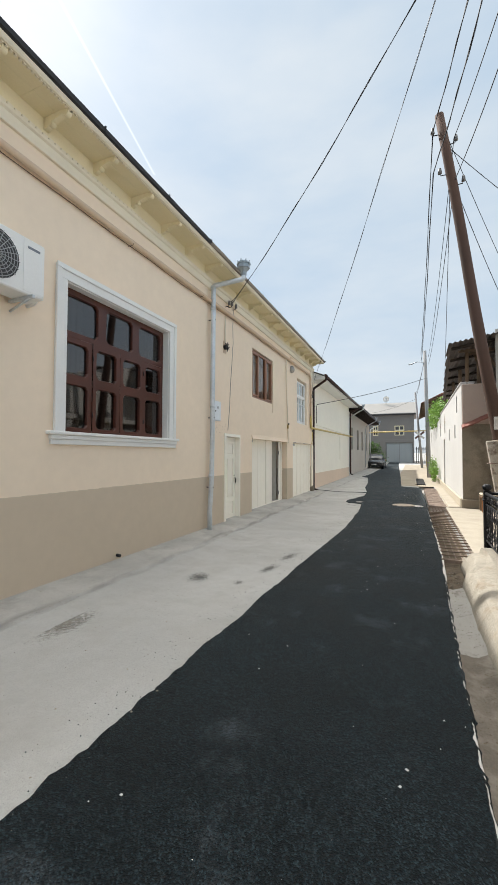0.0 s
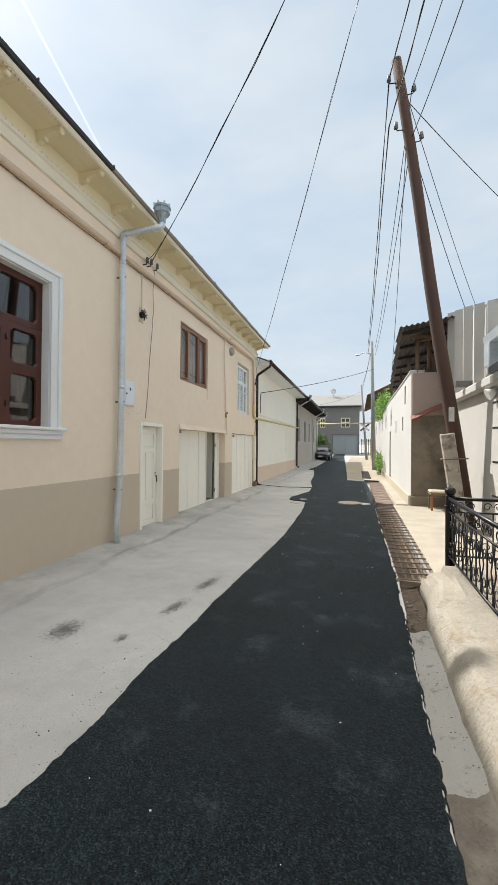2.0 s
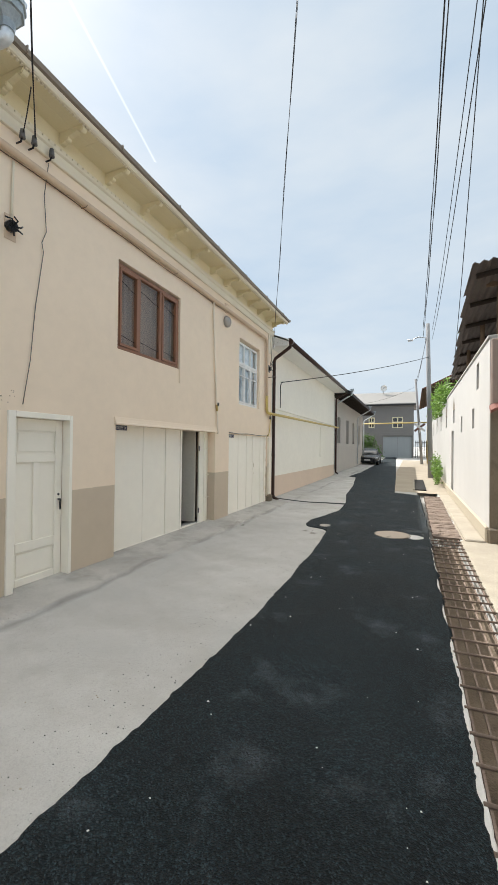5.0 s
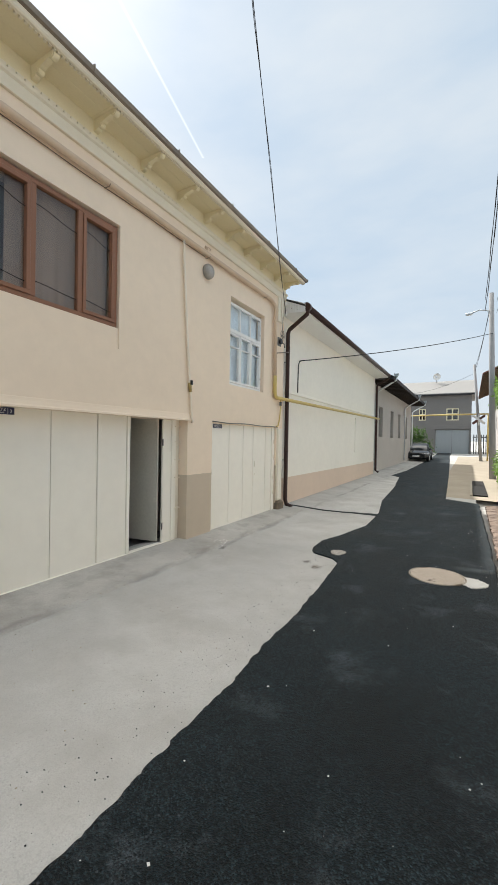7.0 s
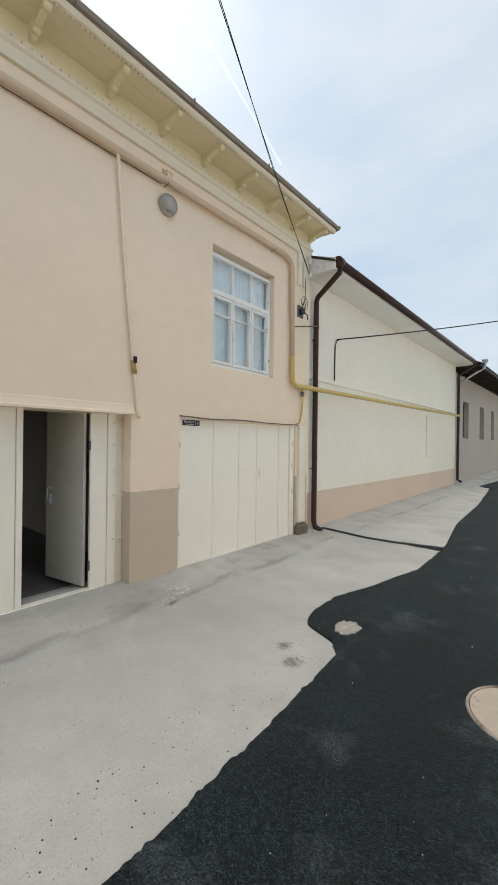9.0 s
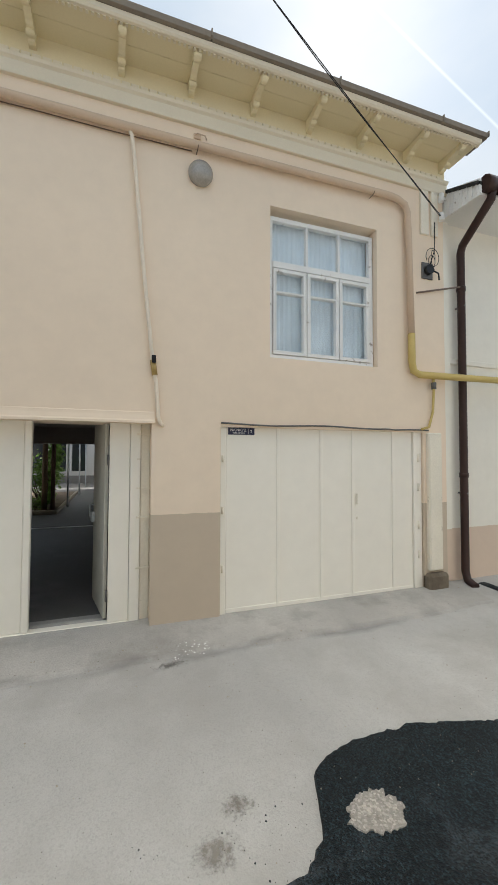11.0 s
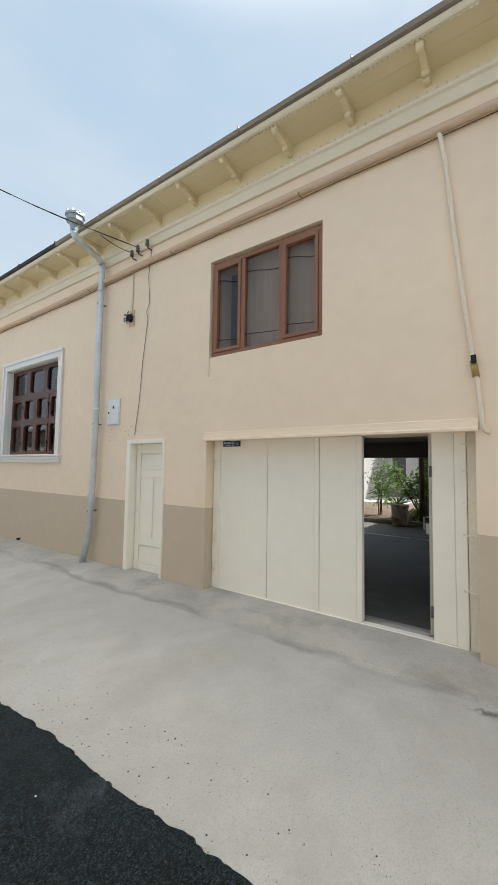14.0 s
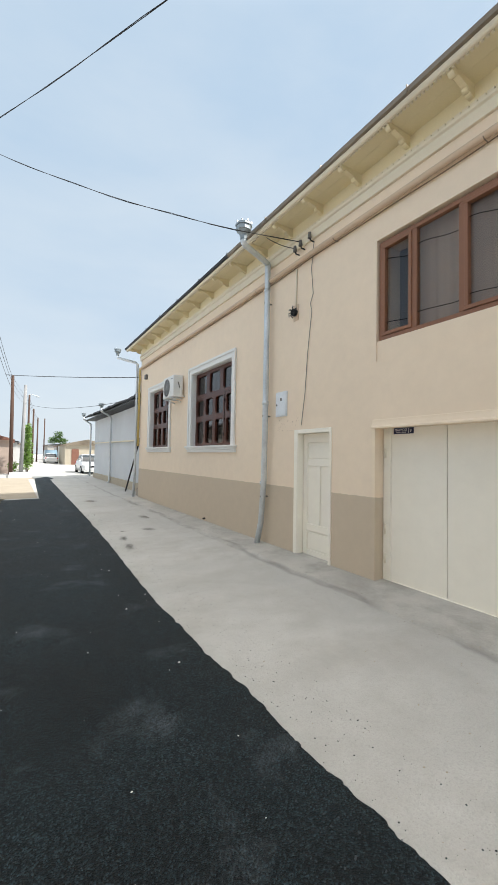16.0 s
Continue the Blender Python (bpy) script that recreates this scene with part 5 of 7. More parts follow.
part("roof", bm, DARKROOF, ha, "ragged dark roof sheets")
part("soffit", B(-4.32, -13.4, 3.64, -3.8, Y0 - 0.06, 3.70), DARKROOF, ha)
gas2 = thing("gas_pipe", (-4.2, -5, 2.0), "pale gas pipe along the neighbour's wall", "pipe")
part("run", T([(-4.2, -12.9, 2.25), (-4.2, -1.5, 2.15), (XG, -1.29, 2.0)], 0.035, 8), BAND, gas2)
downpipe("downpipe", [(-3.62, -7.6, 3.86), (-3.62, -7.6, 3.72), (-4.12, -7.9, 3.50), (-4.16, -7.92, 3.42), (-4.16, -7.92, 0.25), (-4.06, -7.95, 0.12)], 0.055, GALV, "galvanised downpipe with a flared head", (-3.62, -7.6, 3.84, 0.11))
downpipe("downpipe", [(-3.62, -13.2, 3.86), (-3.62, -13.2, 3.72), (-4.05, -13.3, 3.45), (-4.08, -13.3, 3.38), (-4.08, -13.3, 0.2)], 0.055, GALV, "galvanised downpipe with a flared head", (-3.62, -13.2, 3.84, 0.11))
pr = thing("iron_pole", (-4.0, -3.2, 0.1), "thin black iron pole leaning on the wall", "pole")
part("rod", T([(-3.85, -3.3, 0.12), (-4.2, -2.6, 2.3)], 0.03, 7), DARK, pr)
part("stone", B(-4.2, -1.95, 0.06, -3.9, -1.6, 0.36, bevel=0.03), STUBM, thing("kerb_stone", (-4.0, -1.8, 0.1), "grey cement block at the wall foot", "block"))

# ---- right-hand side ----
XR = 1.36
wr = thing("boundary_wall", (XR, 22, 0), "tall whitewashed boundary wall with small arched openings", "wall", "", "structure")
ops = [(14.25, 14.6, 2.95, 3.50), (14.9, 15.25, 2.15, 2.6), (17.2, 17.55, 2.15, 2.6)]
arch = [(19.4, 19.95), (22.6, 23.2), (25.9, 26.5), (29.5, 30.1), (33.2, 33.8)]
bm = bmesh.new()
pierced(bm, XR, XR + 0.32, (13.0, 37.0), (-0.3, 3.68), ops + [(a, b, 2.55, 3.0) for a, b in arch] + [(19.7, 20.5, -0.3, 2.3)])
part("wall", bm, WHITEWALL, wr)
for a, b in arch:                                   # pointed heads of the arched openings
    bm = bmesh.new()
    profile(bm, [(a, 3.0), (a + 0.02, 3.16), ((a + b) / 2, 3.42), (b - 0.02, 3.16), (b, 3.0)], XR - 0.003, XR + 0.02, "x")
    part("arch_head", bm, GREYWALL, wr, "recessed pointed arch head")
part("door", B(XR + 0.08, 19.72, 0.05, XR + 0.12, 20.48, 2.28), WHITEWALL, wr, "white painted door")
part("plinth", B(XR - 0.06, 13.0, -0.1, XR - 0.002, 36, 0.30, bevel=0.03), CREAMWALL, wr)
part("coping", B(XR - 0.03, 13.0, 3.68, XR + 0.35, 37.0, 3.73, bevel=0.01), WHITEWALL, wr)

shed = thing("shed", (2.2, 13.2, 0), "plastered shed with a pink parapet, open timber loft and corrugated roof", "shed")
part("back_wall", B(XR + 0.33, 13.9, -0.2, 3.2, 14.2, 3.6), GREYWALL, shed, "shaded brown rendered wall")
part("corner_wall", B(XR + 0.002, 13.0, -0.2, XR + 0.33, 13.55, 3.66, bevel=0.02), WHITEWALL, shed)
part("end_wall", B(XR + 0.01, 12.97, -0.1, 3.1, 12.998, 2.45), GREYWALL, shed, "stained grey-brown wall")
part("footing", B(XR - 0.03, 12.9, -0.1, 3.1, 12.968, 0.28, bevel=0.03), GREYWALL, shed)
part("parapet", B(XR + 0.01, 12.9, 2.47, 3.1, 13.15, 3.64, bevel=0.02), PINK, shed, "dusty pink rendered parapet")
bm = bmesh.new()
prev = None
for q in range(30):
    x = XR - 0.02 + 1.8 * q / 29
    zc = 2.36 + 0.42 * (x - XR) / 0.9 if x < XR + 0.95 else 2.82
    zc = min(zc, 2.80) + noise.noise(Vector((x * 9, 1, 2))) * 0.03
    cur = [bm.verts.new((x, 12.75, zc - 0.05)), bm.verts.new((x, 12.75, zc)), bm.verts.new((x, 12.905, zc + 0.10)), bm.verts.new((x, 12.905, zc + 0.04))]
    if prev:
        for k in range(4):
            bm.faces.new((prev[k], prev[(k + 1) % 4], cur[(k + 1) % 4], cur[k]))
    else:
        bm.faces.new(cur[::-1])
    prev = cur
bm.faces.new(prev)
part("canopy", bm, mat("faded_red_sheet", (0.24, 0.10, 0.075), 0.7, 0.1, 0.2, 6), shed, "ragged faded red sheet")
for x, y, lean in ((1.52, 13.05, 0.0), (1.85, 13.3, 0.0), (2.6, 13.1, 0.0), (1.55, 15.2, 0), (1.55, 17.6, 0)):
    part("post", T([(x, y, 3.62), (x + lean, y, 4.78)], 0.055, 7), ROUGHTIMBER, shed, "rough timber post")
for a, b in (((1.9, 13.2, 4.75), (2.6, 13.2, 3.7)), ((1.55, 13.1, 4.55), (2.9, 13.1, 4.75)), ((2.1, 13.3, 3.65), (1.75, 13.3, 4.6))):
    part("brace", T([a, b], 0.045, 7), ROUGHTIMBER, shed)
part("board", B(1.30, 12.98, 4.60, 2.1, 13.03, 4.68), ROUGHTIMBER, shed)
for q in range(8):                                  # overlapping corrugated sheets, ridges along the lane
    ya = 12.1 + 1.16 * q
    bm = bmesh.new()
    xs = np.arange(0.97 + 0.058 * q, 4.6, 0.0325)
    rows = []
    for y, dz in ((ya, 0.035), (ya + 1.24, 0.0)):
        top = [bm.verts.new((x, y, 4.64 - 0.035 * (y - 12.1) + 0.16 * (x - 0.97 - 0.058 * q) + dz + 0.022 * math.sin((x - 0.97) * 2 * math.pi / 0.13))) for x in xs]
        rows.append((top, [bm.verts.new(v.co - Vector((0, 0, 0.012))) for v in top]))
    (t0, b0), (t1, b1) = rows
    for k in range(len(xs) - 1):
        bm.faces.new((t0[k], t0[k + 1], t1[k + 1], t1[k]))
        bm.faces.new((b0[k], b1[k], b1[k + 1], b0[k + 1]))
        bm.faces.new((t0[k], b0[k], b0[k + 1], t0[k + 1]))
        bm.faces.new((t1[k], t1[k + 1], b1[k + 1], b1[k]))
    bm.faces.new((t0[0], t1[0], b1[0], b0[0]))
    part("roof_sheet", bm, SLATE, shed, "corrugated cement roof sheet")
for q in range(7):
    part("rafter", T([(1.06 + q * 0.07, 12.4 + q * 1.35, 4.58 - q * 0.04), (2.4, 12.4 + q * 1.35, 4.79 - q * 0.05)], 0.045, 6), DARKTIMBER, shed)
part("loft_floor", B(XR + 0.33, 13.15, 3.5, 4.0, 19, 3.6), ROUGHTIMBER, shed)
# loft boards hold the shade under the roof in their own colour
part("loft_back", B(4.3, 13.15, 3.6, 4.4, 21.0, 4.90), DARKTIMBER, shed)
part("loft_end", B(1.70, 20.9, 3.6, 4.3, 21.0, 4.45), DARKTIMBER, shed)
bench = thing("bench", (1.95, 12.4, 0), "low wooden bench with a pale cushion", "bench")
part("seat", B(1.72, 12.15, 0.40, 2.5, 12.62, 0.45, bevel=0.01), ROUGHTIMBER, bench)
part("cushion", B(1.72, 12.16, 0.45, 2.48, 12.61, 0.52, bevel=0.03), CREAMWALL, bench, "pale padded cushion")
for x in (1.76, 2.44):
    for y in (12.2, 12.58):
        part("leg", B(x - 0.025, y - 0.025, 0.0, x + 0.025, y + 0.025, 0.40, bevel=0.004), mat("orange_brown_wood", (0.28, 0.12, 0.05), 0.6) if x < 1.8 and y < 12.3 else ROUGHTIMBER, bench)

# cream building beyond the leaning pole
rb = thing("cream_building", (3.0, 9, 0), "cream rendered building with a stepped ribbed parapet", "building")
part("wall", B(2.27, 8.9, -0.1, 2.7, 12.85, 3.95), RBWALL, rb)
for q, (y, z) in enumerate(((9.05, 4.18), (9.85, 4.40), (10.65, 4.62), (11.45, 4.82), (12.2, 5.0))):
    bm = bmesh.new()                                # each bay steps out like a saw tooth
    for zz in (2.9, z):
        for px, py in ((2.27, y), (2.27, y + 0.78), (2.12, y + 0.10)):
            bm.verts.new((px, py, zz + (0.05 if zz > 3 and py > y + 0.5 else 0)))
    bm.verts.ensure_lookup_table()
    v = bm.verts
    for f in ((0, 1, 4, 3), (1, 2, 5, 4), (2, 0, 3, 5), (3, 4, 5), (0, 2, 1)):
        bm.faces.new([v[k] for k in f])
    part("saw_tooth", bm, RBWALL, rb)
    part("parapet", B(2.272, y, 3.95, 2.6, y + 0.78, z - 0.03, bevel=0.02), RBWALL, rb)
part("ledge", B(2.10, 8.9, 2.68, 2.268, 12.85, 2.86, bevel=0.03), RBWALL, rb)
part("beam_stub", B(1.95, 10.6, 2.90, 2.27, 10.75, 3.02), GREYM, rb)
# unseen length to the west, added to bounce light and fill window reflections
part("wall", B(2.72, -14, -0.1, 3.0, 8.89, 3.5), RBWALL, rb)
part("roof", profile(bmesh.new(), [(2.13, 3.46), (2.13, 3.50), (6.0, 4.9), (6.0, 4.84)], -14, 8.75), GALV, rb, "pale sheet roof")
part("eave_soffit", B(2.16, -14, 3.36, 2.72, 8.7, 3.40), GREYM, rb)
part("gutter", profile(bmesh.new(), [(2.00, 3.33), (2.14, 3.33), (2.16, 3.47), (1.98, 3.47)], 2.0, 8.9), GALV, rb, "square galvanised gutter")
part("gutter_box", B(1.99, 8.62, 2.95, 2.17, 8.88, 3.33, bevel=0.01), GALV, rb)
part("drip_edge", profile(bmesh.new(), [(2.02, 2.86), (2.7, 3.16), (2.7, 3.20), (2.02, 2.91)], 7.2, 8.6), GALV, rb, "lower sloping metal canopy")
part("canopy_edge", B(1.98, 7.2, 2.80, 2.03, 8.6, 2.92), DARK, rb)
part("downpipe", T([(2.12, 8.74, 2.96), (2.12, 8.74, 2.85), (2.24, 8.76, 2.75), (2.24, 8.76, 0.02)], 0.05, 10), GALV, rb, "thick pale downpipe")
part("wall_lamp", T([(2.26, 9.15, 2.62), (2.20, 9.15, 2.58), (2.12, 9.15, 2.54)], 0.03, 10, r2=0.11), WHITE, rb, "white cone lamp")
for z in (0.75, 1.35, 1.95, 2.4):
    part("block_joint", B(2.262, 8.95, z, 2.268, 9.35, z + 0.03), DARK, rb)
part("terrace", B(1.345, -14, -0.1, 2.7, 6.7, 0.13, bevel=0.01), PINK, rb, "pinkish paved terrace")

# low kerb wall with the railing
def kerb():
    bm = bmesh.new()
    rows = []
    for y in np.arange(-14, 6.60, 0.075):
        a = noise.noise(Vector((2, y * 1.1, 8))) * 0.022 + noise.noise(Vector((2, y * 6, 8))) * 0.012
        c = max(0.0, noise.noise(Vector((5, y * 2.7, 1))) - 0.15) * 0.10      # broken bites out of the top edge
        r = noise.noise(Vector((7, y * 13, 2))) * 0.010
        end = 0.10 * max(0.0, min(1.0, (y - 5.9) / 0.7)) ** 2                 # worn down towards the grating
        a += 0.11 * max(0.0, min(1.0, (y - 5.2) / 0.8)) ** 1.5
        rows.append([bm.verts.new(p) for p in ((0.545 + a, y, -0.16), (0.562 + a, y, -0.02), (0.600 + a, y, 0.07 + r), (0.632 + a + r, y, 0.135 - end), (0.664 + a + c * 0.6, y, 0.188 - c - end), (0.700 + a + c, y, 0.212 - c * 0.6 + r - end),
                                                (0.80 + a, y, 0.216 + r - end * 0.8), (0.93, y, 0.222 + a * 0.5 - end * 0.6), (1.10, y, 0.225 + r), (1.26, y, 0.22 + a * 0.4), (1.33, y, 0.20), (1.34, y, -0.12))])
    for a, b in zip(rows, rows[1:]):
        for q in range(11):
            bm.faces.new((a[q], a[q + 1], b[q + 1], b[q]))
    bm.faces.new(rows[0])
    bm.faces.new(rows[-1][::-1])
    return bm


solid("kerb", kerb(), KERB, "rough cream cement kerb wall with a worn sloping face", "kerb")
solid("pavement_terrace", B(0.90, 6.92, -0.1, 2.9, 12.89, 0.02, bevel=0.01), PALE, "sunlit dusty cement terrace", "pavement")
solid("pavement_foot", B(0.98, 12.9, -0.1, XR - 0.062, 22, 0.05, bevel=0.02), PALE, "cement strip at the foot of the white wall", "pavement")
def channel_bed(y0, y1, lift, ragged, hollow=False):
    """A length of the channel's bed between the asphalt and the kerb, with ragged ends."""
    bm = bmesh.new()
    rows = []
    for y in np.arange(y0, y1 + 0.001, 0.04):
        row = []
        for k in range(9):
            x = 0.27 + 0.046 * k
            yy = y + ragged * noise.noise(Vector((x * 6, y0 if y < (y0 + y1) / 2 else y1, 3)))
            h = -0.03 + 0.035 * abs(k - 4) / 4 + noise.noise(Vector((x * 9, yy * 5, 3))) * 0.014 + noise.noise(Vector((x * 30, yy * 30, 1))) * (0.016 if hollow else 0.003)
            edge = min(1.0, (y - y0) / 0.12, (y1 - y) / 0.12) if lift else 1.0
            row.append(bm.verts.new((x, yy, h + lift * edge - (0.008 * (1 - edge)) - (0.055 if hollow else 0.0))))
        rows.append(row)
    for a, b in zip(rows, rows[1:]):
        for k in range(8):
            bm.faces.new((a[k], a[k + 1], b[k + 1], b[k]))
    return bm


solid("ground_channel", channel_bed(-3, 5.16, 0.0, 0.0), CHANNEL, "damp grey-brown silt in the roadside channel", "channel")
solid("ground_channel_sand", channel_bed(3.55, 5.30, 0.007, 0.30), PALESAND, "pale dried cement silt in the roadside channel", "channel")
solid("ground_channel_hollow", channel_bed(5.10, 6.56, 0.0, 0.0, True), EARTH, "dark earth and rubble in the open end of the drain", "channel")
rb_rnd = random.Random(31)
for _ in range(130):                                 # broken lumps at the open end of the drain
    x, y, k = rb_rnd.uniform(0.36, 0.60), 5.12 + 1.1 * rb_rnd.random() ** 2.0, rb_rnd.uniform(0.005, 0.015)
    bm = bmesh.new()
    bmesh.ops.create_icosphere(bm, subdivisions=1, radius=k, matrix=Matrix.Translation((x, y, -0.068 + k * 0.4)) @ pose(0, 0, 0, 40 * x, 0, 900 * y) @ Matrix.Diagonal((1.4, 0.9, 0.7, 1)))
    for v in bm.verts:
        v.co += Vector((rb_rnd.uniform(-1, 1), rb_rnd.uniform(-1, 1), rb_rnd.uniform(-0.5, 0.5))) * k * 0.22
    tagged(new("rubble_lump", mesh("rubble_lump", bm, rb_rnd.choice((EARTH, CHANNEL, CHANNEL)))), "small grey-brown lump of rubble in the drain", "rubble", "rubble in the drain")


def railing(name, a, b, label):
    """One ornamental panel from post a to post b, (x, y) at their feet."""
    r = thing(name, (a[0], a[1], 0.2), label, "railing", "terrace railing")
    A, Bv = Vector((*a, 0)), Vector((*b, 0))
    d, L = (Bv - A).normalized(), (Bv - A).length
    P = lambda s, z: A + d * s + Vector((0, 0, z))
    for p in (0.0,):
        po = part("post", B(a[0] - 0.035, a[1] - 0.035, 0.15, a[0] + 0.035, a[1] + 0.035, 1.03, bevel=0.005), DARK, r)
        bm = bmesh.new()
        bmesh.ops.create_uvsphere(bm, u_segments=12, v_segments=8, radius=0.05, matrix=Matrix.Translation((a[0], a[1], 1.08)))
        part("finial", bm, DARK, po)
        part("collar", B(a[0] - 0.05, a[1] - 0.05, 0.88, a[0] + 0.05, a[1] + 0.05, 0.91, bevel=0.008), DARK, po)
    part("top_rail", T([P(0, 0.99), P(L, 0.99)], 0.022, 8), DARK, r)
    part("mid_rail", T([P(0, 0.83), P(L, 0.83)], 0.012, 7), DARK, r)
    part("bottom_rail", T([P(0, 0.30), P(L, 0.30)], 0.014, 7), DARK, r)
    n = max(2, round(L / 0.32))
    for q in range(n):
        c = L * (q + 0.5) / n
        for sgn in (-1, 1):
            pts = []
            for k in range(26):
                t = k / 25
                ang = t * 2.6 * math.pi
                rad = 0.085 * (1 - 0.75 * t)
                pts.append(P(c + sgn * (0.075 - rad * math.cos(ang)), 0.44 + sgn * 0.02 + rad * math.sin(ang) * -1))
            part("scroll", T(pts, 0.0065, 5), DARK, r)
            pts = [P(c + sgn * (0.075 - 0.055 * (1 - 0.7 * k / 21) * math.cos(k / 21 * 2.4 * math.pi)), 0.68 + 0.055 * (1 - 0.7 * k / 21) * math.sin(k / 21 * 2.4 * math.pi)) for k in range(22)]
            part("scroll", T(pts, 0.006, 5), DARK, r)
            part("stem", T([P(c + sgn * 0.14, 0.30), P(c + sgn * 0.16, 0.45), P(c + sgn * 0.10, 0.58), P(c + sgn * 0.15, 0.72), P(c + sgn * 0.13, 0.83)], 0.0065, 5), DARK, r)
            part("scroll", T([P(c + sgn * (0.06 - 0.05 * (1 - 0.6 * k / 17) * math.cos(k / 17 * 2.2 * math.pi)), 0.905 + 0.05 * (1 - 0.6 * k / 17) * math.sin(k / 17 * 2.2 * math.pi)) for k in range(18)], 0.006, 5), DARK, r)
        part("baluster", T([P(c, 0.30), P(c, 0.83)], 0.008, 6), DARK, r)
    return r


for q in range(4):
    railing("railing", (1.03, 6.75 - 1.95 * (q + 0)), (1.03, 6.75 - 1.95 * (q + 1)), "black wrought-iron railing panel with scrolls on the kerb wall")
railing("railing", (1.06, 6.75), (2.85, 6.75), "black wrought-iron railing panel with scrolls, turning from the lane")

# drain grating
gr = thing("drain_grate", (0.66, 9.8, 0.0), "rusty welded bar grating over the roadside drain", "grate")
for q in range(26):
    y0 = 6.56 + q * 0.247
    part("cross_bar", T([(0.42, y0, 0.012), (0.90, y0 + 0.02, 0.016)], 0.011, 6), RUST, gr)
for q in range(6):
    x = 0.45 + q * 0.085
    part("long_bar", B(x - 0.007, 6.53, -0.016, x + 0.007, 13.0, 0.003), RUST, gr)
part("silt", B(0.285, 6.5, -0.22, 0.85, 13.0, -0.16), EARTH, gr, "dark leaf litter and earth under the bars")
part("edge_bar", B(0.40, 6.48, -0.03, 0.92, 6.52, 0.02), RUST, gr)
gr2 = thing("drain_cover", (0.7, 16, 0.0), "drain cover of rusty transverse bars", "grate")
for q in range(58):
    y0 = 13.1 + q * 0.11
    part("slat", B(0.46 + random.uniform(-0.015, 0.015), y0, -0.03, 0.94 + random.uniform(-0.015, 0.015), y0 + 0.085, gz(0.6, y0) + 0.012 + random.uniform(-0.004, 0.004)), RUST, gr2)
dropd = thing("drain_opening", (0.1, 25, 0.1), "dark square drain opening in the pale paving", "drain")
part("rim", B(0.10, 21.3, 0.0, 0.17, 26.5, gz(0, 24) + 0.03), PALE, dropd)
# flat near-black slab in place of the shade inside the opening
part("mouth", B(0.175, 21.3, -0.1, 0.58, 26.5, gz(0, 24) + 0.028), mat("drain_shade", (0.012, 0.011, 0.01), 0.9), dropd)


# patches in the asphalt
def blot(cx, cy, rx, ry, seed, h, rim=0.0):
    bm = bmesh.new()
    c = bm.verts.new((cx, cy, gz(cx, cy) + h + 0.004))
    pts, out = [], []
    for q in range(72):
        a = 2 * math.pi * q / 72
        k = 1 + 0.28 * noise.noise(Vector((math.cos(a) * 1.7, math.sin(a) * 1.7, seed))) + 0.24 * noise.noise(Vector((math.cos(a) * 6, math.sin(a) * 6, seed))) + 0.05 * noise.noise(Vector((math.cos(a) * 15, math.sin(a) * 15, seed)))
        pts.append(bm.verts.new((cx + rx * k * math.cos(a), cy + ry * k * math.sin(a), gz(cx, cy) + h + 0.003)))
        out.append(bm.verts.new((cx + rx * (k + 0.04) * math.cos(a), cy + ry * (k + 0.04) * math.sin(a), gz(cx, cy) + h - 0.012)))
    for q in range(72):
        bm.faces.new((c, pts[q], pts[(q + 1) % 72]))
        bm.faces.new((pts[q], out[q], out[(q + 1) % 72], pts[(q + 1) % 72]))
    return bm


CEMENT = mat("white_cement_dust", (0.68, 0.665, 0.63), 0.9, 0, 0.08, 5, 80, 0.3, dirt=(0.5, 0.48, 0.45), dirt_at=(0.6, 0.8), dirt_scale=6)
solid("trim_road_rim", rim_strip(), CEMENT, "pale concrete channel wall under the ragged asphalt edge", "trim")
solid("pavement_patch", blot(-1.60, 13.14, 0.105, 0.13, 3.0, 0.032), mat("gritty_cement", (0.47, 0.44, 0.395), 0.95, 0, 0.12, 6, 80, 0.8, dirt=(0.25, 0.225, 0.19), dirt_at=(0.55, 0.66), dirt_scale=14, specks=95.0, grain=(0.75, 1.3)), "pale bare patch left in the asphalt", "patch")
mh = thing("manhole_cover", (-0.25, 12.79, 0.03), "round pale dusty manhole cover in the asphalt", "manhole")
part("cover", T([(-0.25, 12.79, 0.02), (-0.25, 12.79, 0.041)], 0.30, 40), mat("dusty_cast_iron", (0.47, 0.40, 0.33), 0.9, 0, 0.10, 5, 60, 0.4, dirt=(0.10, 0.09, 0.08), dirt_at=(0.60, 0.68), dirt_scale=5), mh)
ringp = [(-0.25 + 0.315 * math.cos(a * math.pi / 20), 12.79 + 0.315 * math.sin(a * math.pi / 20), 0.035) for a in range(41)]
part("ring", T(ringp, 0.011, 6), STUBM, mh, "worn iron ring")
solid("cement_patch", blot(0.13, 12.76, 0.15, 0.17, 5.0, 0.031), CEMENT, "ragged white cement patch beside the manhole", "patch", "")

# ---- poles and wires ----
def wire(a, b, sag, r, label, name="overhead_cable", n=18, twist=0):
    o = thing(name, a, label, "cable", "overhead cables")
    a, b = Vector(a), Vector(b)
    pts = [a.lerp(b, i / n) - Vector((0, 0, sag * 4 * (i / n) * (1 - i / n))) for i in range(n + 1)]
    part("strand", T(pts, r, 5), RUBBER, o)
    if twist:
        part("strand", T([p + Vector((0.012 * math.cos(i * 1.3), 0, 0.012 * math.sin(i * 1.3) - twist * math.sin(i * 0.9))) for i, p in enumerate(pts)], r, 5), RUBBER, o)
    return o


